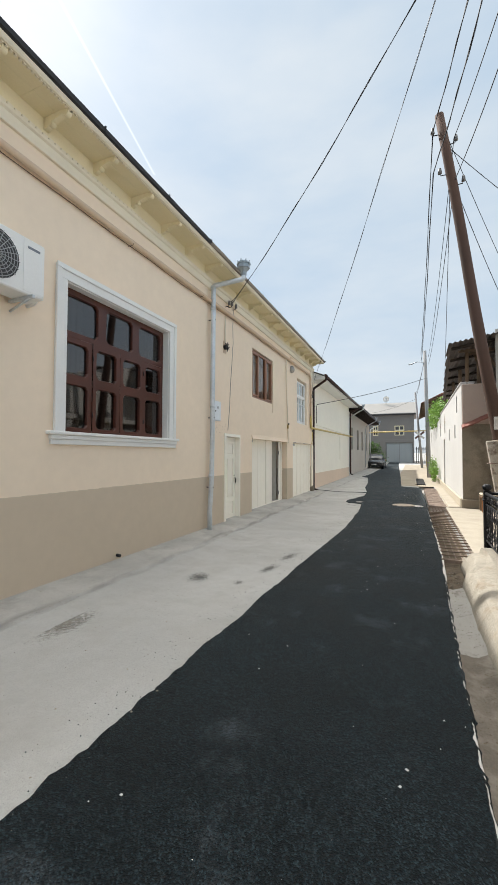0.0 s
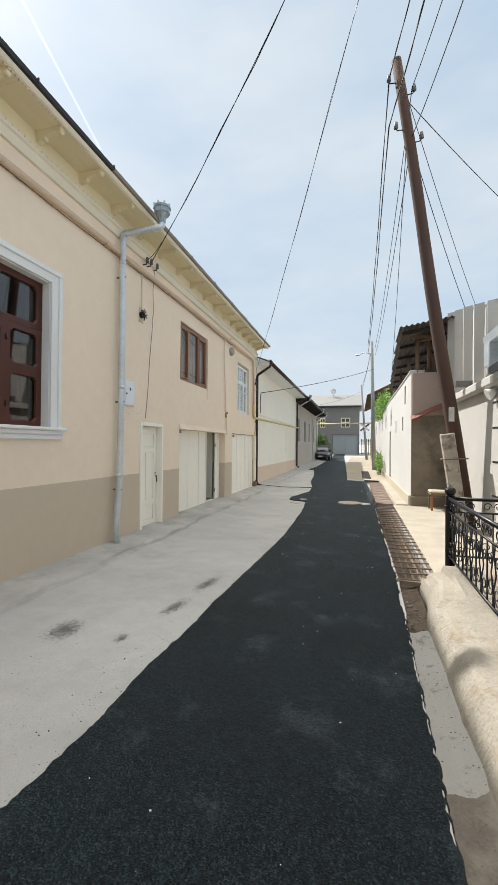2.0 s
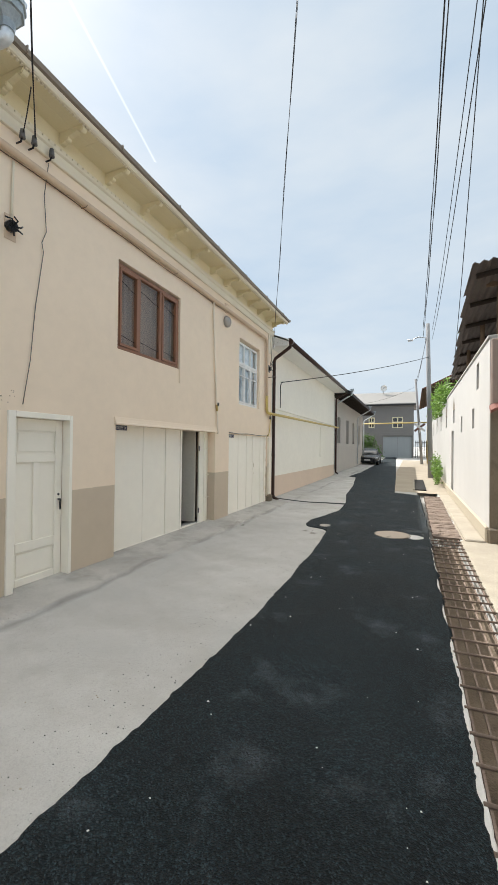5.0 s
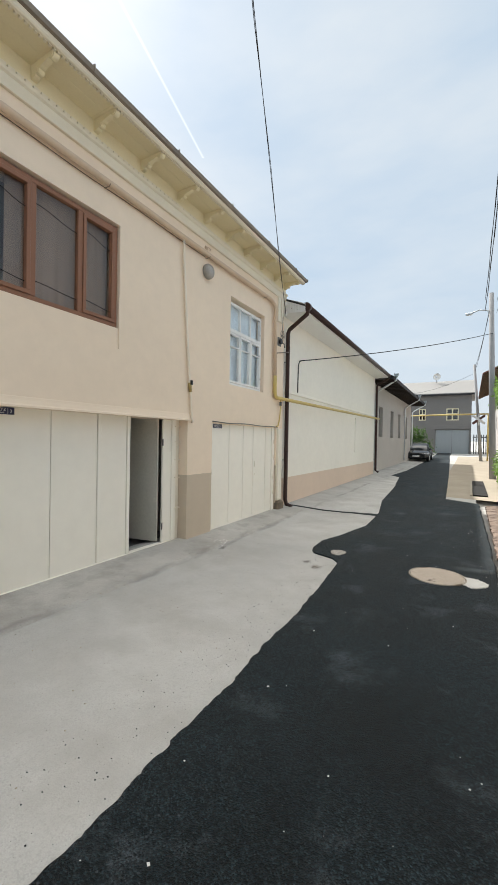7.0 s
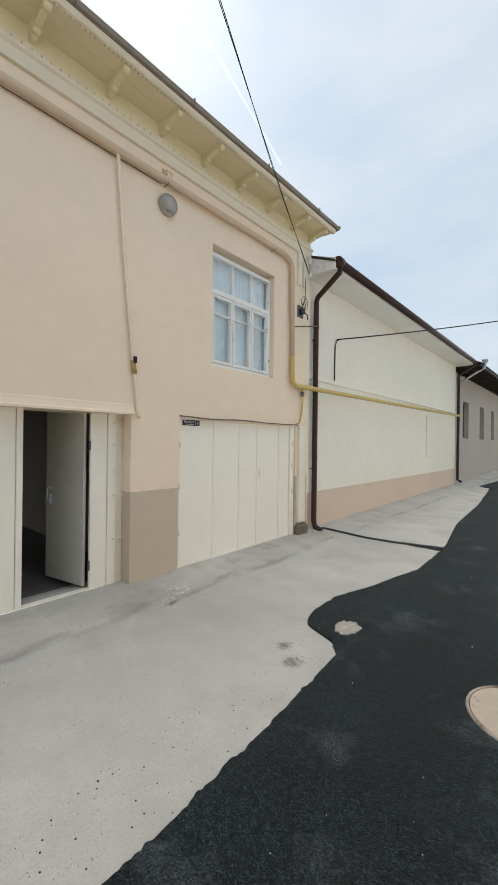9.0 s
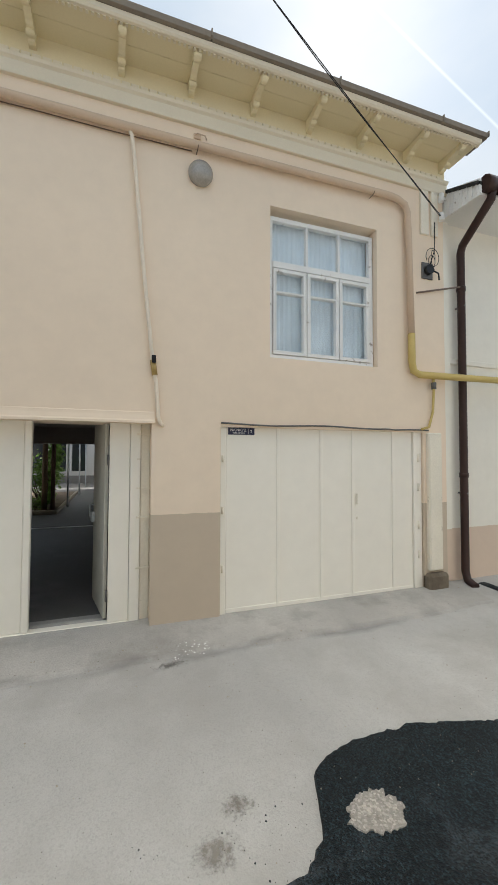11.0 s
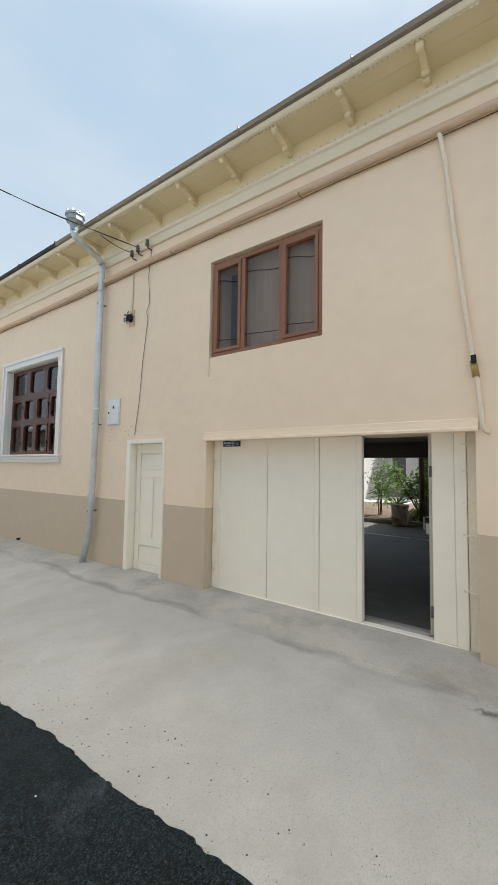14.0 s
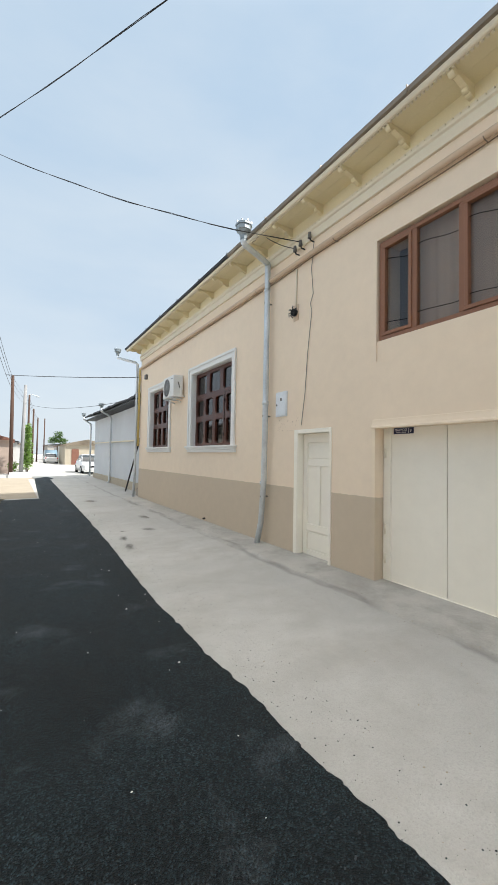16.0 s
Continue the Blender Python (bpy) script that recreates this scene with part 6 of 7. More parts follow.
lp = thing("utility_pole", (1.93, 10, 0), "leaning weathered timber utility pole strapped to a concrete stub", "pole")
foot, top = Vector((2.07, 10.04, -0.1)), Vector((0.67, 9.9, 9.52))
part("shaft", T([foot.lerp(top, q / 10) + Vector((0.012 * math.sin(q), 0, 0)) for q in range(11)], 0.142, 14, r2=0.095), POLEW, lp)
bm = bmesh.new()
box(bm, -0.12, -0.10, 0.0, 0.12, 0.10, 1.95, 0.02)
bmesh.ops.transform(bm, matrix=Matrix.Translation((1.89, 9.82, -0.05)) @ pose(0, 0, 0, 0, -8, 0), verts=bm.verts)
part("stub", bm, STUBM, lp, "pitted concrete stub")
part("strap", T([(1.53, 9.70, 1.38), (1.81, 9.68, 1.40), (1.99, 9.80, 1.40), (2.01, 10.18, 1.40), (1.69, 10.20, 1.4), (1.53, 9.92, 1.38), (1.53, 9.70, 1.38)], 0.012, 6), RUST, lp, "rusty wire strap")
part("notice", B(1.66, 9.865, 2.12, 1.76, 9.872, 2.40), mat("torn_paper", (0.6, 0.58, 0.54), 0.9, 0, 0.25, 20), lp, "torn paper notices")
for q, (z, s) in enumerate(((9.2, -1), (8.9, 1), (8.2, -1), (7.9, 1))):
    p = foot.lerp(top, (z + 0.1) / 9.78)
    hk = part("hook", T([p, p + Vector((s * 0.2, -0.05, -0.02)), p + Vector((s * 0.22, -0.05, 0.06))], 0.012, 6), DARK, lp)
    part("insulator", T([p + Vector((s * 0.22, -0.05, 0.03)), p + Vector((s * 0.22, -0.05, 0.10)), p + Vector((s * 0.22, -0.05, 0.15))], 0.045, 8, r2=0.03), GREYM, hk)


def plain_pole(x, y, z0, z1, r, label, arm=None, lean=0.0, m=None):
    p = thing("street_lamp" if arm else "utility_pole", (x, y, z0), label, "pole")
    part("shaft", T([(x, y, z0 - 0.2), (x + lean, y, z1)], r, 9, r2=r * 0.72), m or PCONC, p)
    if arm:
        part("arm", T([(x + lean, y, z1 - 1.2), (x + lean - 0.12, y, z1 - 0.75), (x + lean - 0.45, y, z1 - 0.68), (x + lean - 0.78, y, z1 - 0.80)], 0.03, 7), GALV, p)
        part("lamp_head", B(x + lean - 1.0, y - 0.08, z1 - 0.87, x + lean - 0.72, y + 0.08, z1 - 0.77, bevel=0.03), GALV, p)
    return p


plain_pole(0.98, 28, 0.2, 8.45, 0.14, "grey concrete street lamp post with a curved arm", True, -0.2)
sp = plain_pole(0.86, 44, 0.35, 8.1, 0.13, "slightly leaning grey utility pole", None, -0.6)
cs = thing("crossing_sign", (0.62, 43.8, 3.2), "white X-shaped railway crossing sign on the pole", "sign")
for a in (38, -38):
    bm = bmesh.new()
    box(bm, -0.55, -0.02, -0.09, 0.55, 0.02, 0.09)
    bmesh.ops.transform(bm, matrix=Matrix.Translation((0.64, 43.78 - (0.03 if a > 0 else 0), 3.62)) @ pose(0, 0, 0, 0, a, 0), verts=bm.verts)
    part("blade", bm, WHITE if a > 0 else mat("dark_sign", (0.12, 0.05, 0.04), 0.5), cs)
part("board", B(0.60, 43.85, 3.15, 0.70, 43.88, 4.1), WHITE, cs)
yg = thing("gas_pipe", (-2, 44, 4.0), "yellow gas pipe spanning the lane on posts", "pipe")
part("span", T([(-4.6, 44, 4.0), (1.3, 44, 4.08)], 0.06, 8), YELLOW, yg)
part("riser", T([(1.3, 44, 4.1), (1.3, 44, 0.3)], 0.06, 8), YELLOW, yg)
part("riser", T([(-4.6, 44, 4.0), (-4.6, 44, 0.3)], 0.06, 8), YELLOW, yg)

plain_pole(0.15, -22, 0.05, 7.5, 0.15, "dark timber utility pole", None, 0.1, POLEW)
plain_pole(-0.52, -22.5, 0.05, 6.9, 0.15, "grey concrete street lamp post with a curved arm", True, -0.12)
for x, y, z in ((-1.35, -38, 8.2), (-2.2, -48, 7.6), (-3.3, -60, 7.4), (-5.2, -75, 8.5)):
    plain_pole(x, y, 0.1, z, 0.13, "distant timber utility pole", None, 0.0, POLEW)
plain_pole(1.45, 3.5, 0.1, 8.9, 0.14, "grey concrete utility pole on the terrace")

P1, P2, P0 = foot.lerp(top, 0.95), foot.lerp(top, 0.85), Vector((1.45, 3.5, 8.6))
wire((W + 0.1, 7.86, 4.98), (1.25, 3.72, 7.5), 0.24, 0.0050, "black service cable from the house to a pole", twist=0.004)
wire((W + 0.1, 7.72, 4.94), (W + 0.5, 7.5, 5.1), 0.03, 0.006, "short black tail of the service cable", n=6)
wire((W + 0.09, 15.72, 4.62), (1.2, 2.9, 7.85), 0.18, 0.0042, "black service cable from the house corner to a pole", twist=0.004)
for s, dz, dy in ((-0.22, 0.0, 0), (0.22, -0.3, 0), (-0.22, -1.0, 0), (0.22, -1.3, 0)):
    a = P1 + Vector((s, -0.05, dz + 0.1))
    wire(a, (0.78 + s, 28, 8.2 + dz * 0.5), 0.5, 0.009, "black overhead cable between poles", twist=0.01 if s < 0 else 0)
    wire(a, P0 + Vector((s, 0, dz * 0.7)), 0.25, 0.009, "black overhead cable between poles", twist=0.01 if s < 0 else 0)
wire((0.78, 28, 8.0), (0.3, 44, 7.9), 0.3, 0.012, "black overhead cable between poles")
wire((0.70, 28, 7.6), (0.3, 44, 7.6), 0.3, 0.012, "black overhead cable between poles")
wire(P1 + Vector((0, 0, 0.2)), (4.5, 18, 6.2), 0.2, 0.008, "thin cable running off to a roof")
wire(P1 + Vector((0, 0, -0.2)), (6.5, 14, 5.5), 0.2, 0.008, "thin cable running off to a roof")
wire(P2, (3.0, 13.5, 4.9), 0.15, 0.008, "thin cable running down to the shed")
wire(P2, (1.38, 20.5, 4.1), 0.35, 0.008, "thin cable running down to the boundary wall")
wire((-3.9, 17.1, 3.80), (0.9, 28.0, 6.65), 0.12, 0.014, "black cable crossing the lane")
wd = thing("hanging_wire", (-3.9, 17.2, 3.0), "black cable dropping down the cream wall", "wire")
part("strand", T([(-3.88, 17.25, 3.84), (-3.91, 17.1, 3.78), (-3.915, 17.04, 3.66), (-3.915, 17.03, 2.95)], 0.012, 6), RUBBER, wd)
wire((-6, 55, 7.2), (0.28, 44, 7.4), 0.3, 0.012, "black overhead cable to the far building")
wire((W + 0.1, -1.25, 4.35), (0.5, -11, 5.6), 0.05, 0.014, "black cable crossing the lane")
wire((W + 0.1, -1.25, 3.6), (-0.55, -22.5, 5.5), 0.4, 0.010, "black cable crossing the lane")
for dz in (0, -0.4, -0.9):
    wire((0.25, -22, 7.3 + dz), (1.45, 3.5, 8.5 + dz), 0.5, 0.011, "black overhead cable between poles")
    wire((0.2, -22, 7.3 + dz), (-1.35, -38, 7.9 + dz), 0.3, 0.011, "black overhead cable between poles")
    wire((-1.35, -38, 7.9 + dz), (-3.3, -60, 7.2 + dz), 0.3, 0.012, "black overhead cable between poles")


# ---- plants ----
LEAF = mat("leaf_green", (0.075, 0.15, 0.03), 0.55, 0, 0.35, 12, 40, 0.0)
LEAF2 = mat("bright_leaf_green", (0.17, 0.29, 0.06), 0.55, 0, 0.35, 12, 40, 0.0)
for lm in (LEAF, LEAF2):                             # light shines through the leaves
    n, l = lm.node_tree.nodes, lm.node_tree.links
    tb, mxs, bs = n.new("ShaderNodeBsdfTranslucent"), n.new("ShaderNodeMixShader"), n["Principled BSDF"]
    l.new(bs.inputs["Base Color"].links[0].from_socket, tb.inputs["Color"])
    mxs.inputs[0].default_value = 0.42
    l.new(bs.outputs[0], mxs.inputs[1])
    l.new(tb.outputs[0], mxs.inputs[2])
    l.new(mxs.outputs[0], n["Material Output"].inputs["Surface"])
BARK = mat("bark", (0.12, 0.085, 0.06), 0.9, 0, 0.2, 8, 60, 0.4)


def leaves(bm, c, r, n, size, seed, drop=0.0):
    rnd = random.Random(seed)
    for _ in range(n):
        d = Vector((rnd.gauss(0, 1), rnd.gauss(0, 1), rnd.gauss(0, 1))).normalized() * rnd.uniform(0.35, 1.0)
        k = 1 + 0.45 * noise.noise(d * 2.2 + Vector((seed, 0, 0)))
        p = Vector(c) + Vector((d.x * r[0] * k, d.y * r[1] * k, d.z * r[2] * k))
        u = Vector((rnd.gauss(0, 1), rnd.gauss(0, 1), rnd.gauss(0, 0.7))).normalized()
        v = u.orthogonal().normalized()
        if rnd.random() < 0.5:
            v = u.cross(v)
        s = size * rnd.uniform(0.6, 1.4)
        vs = [bm.verts.new(p + q) for q in (-u * s, v * s * 0.42, u * s, -v * s * 0.42)]
        bm.faces.new(vs)
    return bm


def bush(name, at, clumps, leaf, label, size=0.05, material=None, stems=5):
    b = thing(name, at, label, "plant")
    bm = bmesh.new()
    rnd = random.Random(int(at[1] * 10))
    for q in range(stems):
        c = clumps[q % len(clumps)]
        e = Vector(c[0]) + Vector((rnd.uniform(-0.1, 0.1), rnd.uniform(-0.1, 0.1), c[1][2] * 0.5))
        tube(bm, [Vector(at) + Vector((rnd.uniform(-0.08, 0.08), rnd.uniform(-0.08, 0.08), -0.05)), Vector(at).lerp(e, 0.5) + Vector((0.05, 0, 0)), e], 0.016, 5, r2=0.005)
    part("stems", bm, BARK, b)
    bm = bmesh.new()
    for i, (c, r, n) in enumerate(clumps):
        leaves(bm, c, r, n, size, i + at[0])
    part("crown", bm, material or LEAF, b)
    return b


bush("roadside_weeds", (1.1, 24.2, 0.12), [((1.08, 23.2 + q * 0.8, 0.65 + 0.25 * (q % 2)), (0.22, 0.45, 0.55), 260) for q in range(4)], 0, "tall green weeds at the foot of the white wall", 0.06, LEAF2, 10)
bush("vine", (1.6, 27, 3.6), [((1.35, 23.0 + q * 1.3, 3.95 + 0.3 * math.sin(q * 2.0)), (0.5, 0.9, 0.6), 420) for q in range(6)], 0, "leafy green vine spilling over the white wall", 0.08, LEAF2, 8)
bush("bush", (-4.0, 45.6, 0.3), [((-4.1, 45.5, 1.6), (1.0, 0.8, 1.0), 620), ((-3.3, 45.6, 1.2), (0.7, 0.7, 0.8), 380), ((-4.5, 45.8, 2.5), (0.7, 0.6, 0.8), 360), ((-3.8, 45.6, 2.4), (0.6, 0.6, 0.7), 300)], 0, "dark green bush beyond the parked car", 0.09)
bush("climbing_tree", (-0.95, -22.8, 0.1), [((-0.95, -22.9, 0.7 + 0.55 * q), (0.42 - 0.03 * q, 0.5, 0.5), 300) for q in range(6)], 0, "slender leafy green tree beside the poles", 0.09, LEAF2, 6)
bush("bush", (0.1, -23, 0.1), [((0.0, -23, 0.5), (0.5, 0.6, 0.45), 300)], 0, "low green bush at the roadside", 0.08, LEAF2)
tr = thing("tree", (-6.5, -62, 0), "distant rounded green tree behind the roofs", "tree")
part("trunk", T([(-6.5, -62, -0.1), (-6.45, -62, 1.5), (-6.5, -62, 3.2)], 0.16, 8, r2=0.08), BARK, tr)
bm = bmesh.new()
for q, c in enumerate(((-6.5, -62, 4.0), (-7.3, -61.7, 3.7), (-5.8, -62.2, 3.8), (-6.6, -62, 4.8))):
    leaves(bm, c, (0.9, 0.9, 0.7), 350, 0.13, q + 40)
part("crown", bm, LEAF, tr)


# ---- cars ----
def loft(bm, secs):
    prev = None
    for y, pts in secs:
        cur = [bm.verts.new((x, y, z)) for x, z in pts]
        if prev:
            n = len(cur)
            for q in range(n):
                bm.faces.new((prev[q], prev[(q + 1) % n], cur[(q + 1) % n], cur[q])).smooth = True
        else:
            bm.faces.new(cur)
        prev = cur
    bm.faces.new(prev[::-1])
    return bm


CARGLASS = mat("car_glass", (0.03, 0.035, 0.04), 0.08, 0, 0.02, bump=0, spec=0.8)
LIGHTM = mat("headlamp_glass", (0.6, 0.62, 0.64), 0.15, 0.1, 0.05, bump=0)
TAIL = mat("tail_lamp_red", (0.35, 0.02, 0.02), 0.2, 0, 0.05, bump=0)


def car(at, turn, paint, label, hatch=False):
    """A saloon 4.4 m long, its nose towards -y before turning."""
    c = new("car")
    c.matrix_basis = Matrix.Translation(at) @ pose(0, 0, 0, 0, 0, turn)
    tagged(c, label, "car")
    c.empty_display_size = 0.1

    def pc(name, bm, m, parent=c, lab=""):
        ob = new(name, mesh(name, bm, m))
        ob.parent = parent
        return tagged(ob, lab)

    def sec(hw, z0, z1, zs):
        return [(-hw, z0), (-hw * 1.0, zs), (-hw * 0.94, z1 - 0.03), (-hw * 0.80, z1), (hw * 0.80, z1), (hw * 0.94, z1 - 0.03), (hw, zs), (hw, z0)]
    pc("body", loft(bmesh.new(), [(-2.2, sec(0.66, 0.32, 0.60, 0.48)), (-2.1, sec(0.80, 0.25, 0.68, 0.5)), (-1.6, sec(0.86, 0.22, 0.80, 0.55)), (-0.95, sec(0.87, 0.22, 0.92, 0.6)), (0.6, sec(0.87, 0.22, 0.95, 0.6)),
                                  (1.5, sec(0.87, 0.24, 0.97, 0.6)), (2.05, sec(0.82, 0.28, 0.94, 0.55)), (2.2, sec(0.70, 0.34, 0.80, 0.5))]), paint)
    e = 2.0 if hatch else 1.75
    pc("cabin_glass", loft(bmesh.new(), [(-1.0, sec(0.78, 0.88, 0.92, 0.9)), (-0.35, sec(0.70, 0.90, 1.36, 1.1)), (0.2, sec(0.68, 0.90, 1.43, 1.1)), (e - 0.75, sec(0.67, 0.90, 1.40, 1.1)), (e, sec(0.72, 0.92, 0.97, 0.95))]), CARGLASS)
    pc("roof", loft(bmesh.new(), [(-0.30, sec(0.66, 1.385, 1.40, 1.39)), (0.2, sec(0.66, 1.42, 1.455, 1.43)), (e - 0.75, sec(0.65, 1.40, 1.43, 1.41))]), paint)
    for x in (-0.74, 0.74):
        pc("pillar", tube(bmesh.new(), [(x, -0.95, 0.92), (x * 0.9, -0.32, 1.38)], 0.03, 6), paint)
        pc("headlight", box(bmesh.new(), x - 0.15, -2.17, 0.55, x + 0.13, -2.02, 0.70, 0.03), LIGHTM)
        pc("tail_light", box(bmesh.new(), x - 0.10, 2.02, 0.68, x + 0.08, 2.15, 0.88, 0.02), TAIL)
        pc("mirror", box(bmesh.new(), x * 1.18 - 0.08, -0.82, 0.92, x * 1.18 + 0.08, -0.70, 1.03, 0.02), paint)
    pc("grille", box(bmesh.new(), -0.42, -2.215, 0.50, 0.42, -2.17, 0.62, 0.01), DARK)
    pc("bumper", box(bmesh.new(), -0.70, -2.23, 0.28, 0.70, -2.12, 0.46, 0.03), paint)
    for y in (-2.245, 2.2):
        pc("number_plate", box(bmesh.new(), -0.25, y, 0.40, 0.25, y + 0.02, 0.50), WHITE)
    for x in (-0.80, 0.80):
        for y in (-1.38, 1.32):
            w = pc("wheel", tube(bmesh.new(), [(x - 0.10, y, 0.31), (x + 0.10, y, 0.31)], 0.31, 20), mat_tyre)
            pc("rim", tube(bmesh.new(), [(x - 0.105, y, 0.31), (x + 0.105, y, 0.31)], 0.19, 14), GALV, w)
    return c


mat_tyre = mat("tyre_rubber", (0.02, 0.02, 0.02), 0.85)
BLACKCAR = mat("black_car_paint", (0.012, 0.013, 0.015), 0.18, 0.0, 0.02, bump=0, spec=0.6)
WHITECAR = mat("white_car_paint", (0.75, 0.76, 0.77), 0.2, 0, 0.02, bump=0, spec=0.6)
car((-3.55, 42.1, gz(-3, 41)), 0, BLACKCAR, "black saloon car parked beside the grey house")
car((-5.1, -19.5, 0.1), 180, WHITECAR, "white hatchback parked beyond the low building", True)
car((-4.75, -52.0, 0.1), 0, WHITECAR, "distant white saloon car")

# ---- the west end of the lane ----
def low_house(x0, y0, x1, y1, h, wall_m, roof_m, label, gz0=0.05):
    o = thing("distant_house", ((x0 + x1) / 2, (y0 + y1) / 2, gz0), label, "house")
    part("wall", B(x0, y0, gz0 - 0.3, x1, y1, h), wall_m, o)
    my = (x0 + x1) / 2
    part("roof", profile(bmesh.new(), [(x0 - 0.3, h), (x1 + 0.3, h), (x1 + 0.3, h + 0.06), (my, h + 0.8), (x0 - 0.3, h + 0.06)], y0 - 0.3, y1 + 0.3), roof_m, o)
    return o


TILE = mat("red_brown_roof", (0.22, 0.10, 0.07), 0.8, 0, 0.2, 4)
s1 = low_house(-11.5, -52, -5.9, -44.5, 2.75, CREAMWALL, GREYWALL, "low beige shed with a brown door")
part("door", B(-7.6, -44.48, 0.05, -6.7, -44.44, 2.2), TILE, s1)
low_house(0.25, -36, 5, -24.5, 2.6, PINK, TILE, "low pinkish house under a red-brown roof")
low_house(-0.3, -58, 5, -40, 2.8, WHITEWALL, DARKROOF, "low whitewashed house under a dark roof")
low_house(-3.5, -95, 8, -80, 3.2, WHITEWALL, GREYWALL, "distant whitewashed houses closing the lane")
low_house(-22, -100, -6.5, -84, 3.4, GREYH, DARKROOF, "distant grey houses closing the lane")
low_house(-14.5, -80, -7.5, -60, 3.0, WHITEWALL, TILE, "distant whitewashed houses along the lane")
van = thing("van", (-5.2, -58, 0.1), "distant blue-grey delivery van in the lane", "van")
part("body", loft(bmesh.new(), [(-60.0, [(-6.1, 0.4), (-6.1, 2.0), (-4.3, 2.0), (-4.3, 0.4)]), (-56.5, [(-6.1, 0.4), (-6.0, 2.1), (-4.4, 2.1), (-4.3, 0.4)]), (-55.6, [(-6.0, 0.4), (-6.0, 1.1), (-4.4, 1.1), (-4.4, 0.4)])]), mat("blue_grey_paint", (0.16, 0.24, 0.3), 0.3), van)
for x in (-6.0, -4.4):
    for y in (-59, -56.4):
        part("wheel", T([(x - 0.1, y, 0.42), (x + 0.1, y, 0.42)], 0.32, 14), mat_tyre, van)

# far east beyond the lane mouth
ne = thing("neighbour_house", (4, 38, 0.3), "white house with brown timber eaves behind the boundary wall", "house")
part("wall", B(1.72, 32.0, -0.2, 7.0, 43.8, 5.25), WHITEWALL, ne)
part("roof", profile(bmesh.new(), [(0.58, 5.36), (0.58, 5.42), (4.2, 7.16), (8.0, 5.40), (8.0, 5.34), (4.2, 7.08)], 31.4, 44.4), TILE, ne, "red-brown tiled roof")
for q in range(18):
    part("rafter", T([(0.62, 31.6 + 0.73 * q, 5.32), (1.75, 31.6 + 0.73 * q, 5.86)], 0.05, 6), ROUGHTIMBER, ne)
for q in range(4):
    part("batten", B(0.62 + 0.28 * q, 31.42, 5.385 + 0.135 * q - 0.03, 0.70 + 0.28 * q, 44.38, 5.385 + 0.135 * q - 0.005), DARKTIMBER, ne)
low_house(3.5, 56, 14, 66, 3.5, GREYH, TILE, "low grey house beyond the crossing", 0.8)
fnc = thing("metal_fence", (1.6, 54, 0.8), "dark metal fence beside the grey building", "fence")
for q in range(14):
    part("bar", B(0.35 + q * 0.22, 54.0, 0.6, 0.43 + q * 0.22, 54.05, 2.6), DARK, fnc)
part("rail", B(0.3, 54.05, 2.3, 3.4, 54.09, 2.4), DARK, fnc)
low_house(-14.5, 43, -5.6, 52, 3.6, GREYH, DARKROOF, "low grey house at the corner", 0.5)

# ---- the yard behind the wicket ----
# a sunlit slit on the paving, laid down as a white strip
solid("trim_threshold_strip", B(-9.76, 8.97, 0.04, -9.66, 12.6, 0.058, bevel=0.003), WHITE, "white strip standing for a streak of sun across the yard paving", "trim")
solid("floor_passage", B(-24.88, 8.0, -0.05, -4.12, 22, 0.052), FLOORIN, "dark yard paving running in from the gate", "floor")
solid("ceiling_passage", B(-10, 8.95, 2.30, WB - 0.003, 12.62, 2.318), INSIDE, "plain passage ceiling", "ceiling")
yb = thing("yard_house", (-24.9, 12, 0), "white house across the yard with dark windows", "house")
holesY = [(q, q + 0.8, 0.75, 2.6) for q in (5.8, 7.3, 8.5, 9.6, 11.2, 12.6, 14.0, 16.2, 18.0, 19.6)]
part("wall", pierced(bmesh.new(), -25.3, -24.9, (4, 24), (0.0, 4.0), holesY), WHITEWALL, yb)
part("plinth", B(-24.9, 4, 0.0, -24.82, 24, 0.5, bevel=0.01), GREYBLD, yb, "dark plinth")
for a, b, c, d in holesY:
    part("window", B(-25.2, a, c, -25.15, b, d), CARGLASS, yb)
part("roof", profile(bmesh.new(), [(-24.3, 4.0), (-24.3, 4.1), (-28.4, 5.6), (-32.4, 4.0)], 3.5, 24.5), DARKROOF, yb)
solid("wall_yard", B(-24.8, 5.0, 0, -10.1, 5.3, 3.2), WHITEWALL, "plain white yard wall", "wall")
can = thing("yard_shade_canopy", (-12, 13, 0), "unseen flat canopy added over thin posts to shade the yard path", "canopy")
# unseen roof, added to keep the sun off the path below
part("roof", B(-22.4, 10.5, 2.95, -10.35, 20, 3.02), GREYBLD, can)
for x, y in ((-13.6, 10.58), (-17.9, 10.58), (-21.6, 10.58)):
    part("post", T([(x, y, 0.0), (x, y, 2.95)], 0.03, 7), GALV, can)
# unseen roof strip, added to shade the end of the passage
part("edge_roof", B(-11.2, 5.4, 2.95, -10.3, 10.48, 3.02), GREYBLD, can)
bedm = solid("planting_bed", B(-18.2, 6.0, 0.05, -12.0, 10.42, 0.14, bevel=0.02), EARTH, "dry earth planting bed edged with kerb", "bed")
part("bed_edge", B(-12.0, 6.0, 0.05, -11.88, 10.5, 0.17, bevel=0.015), PALE, bedm)
part("bed_edge", B(-18.2, 10.42, 0.05, -12.0, 10.5, 0.16, bevel=0.015), PALE, bedm)
vp = thing("timber_post", (-12.1, 10.2, 0.1), "grey timber post among the plants", "post")
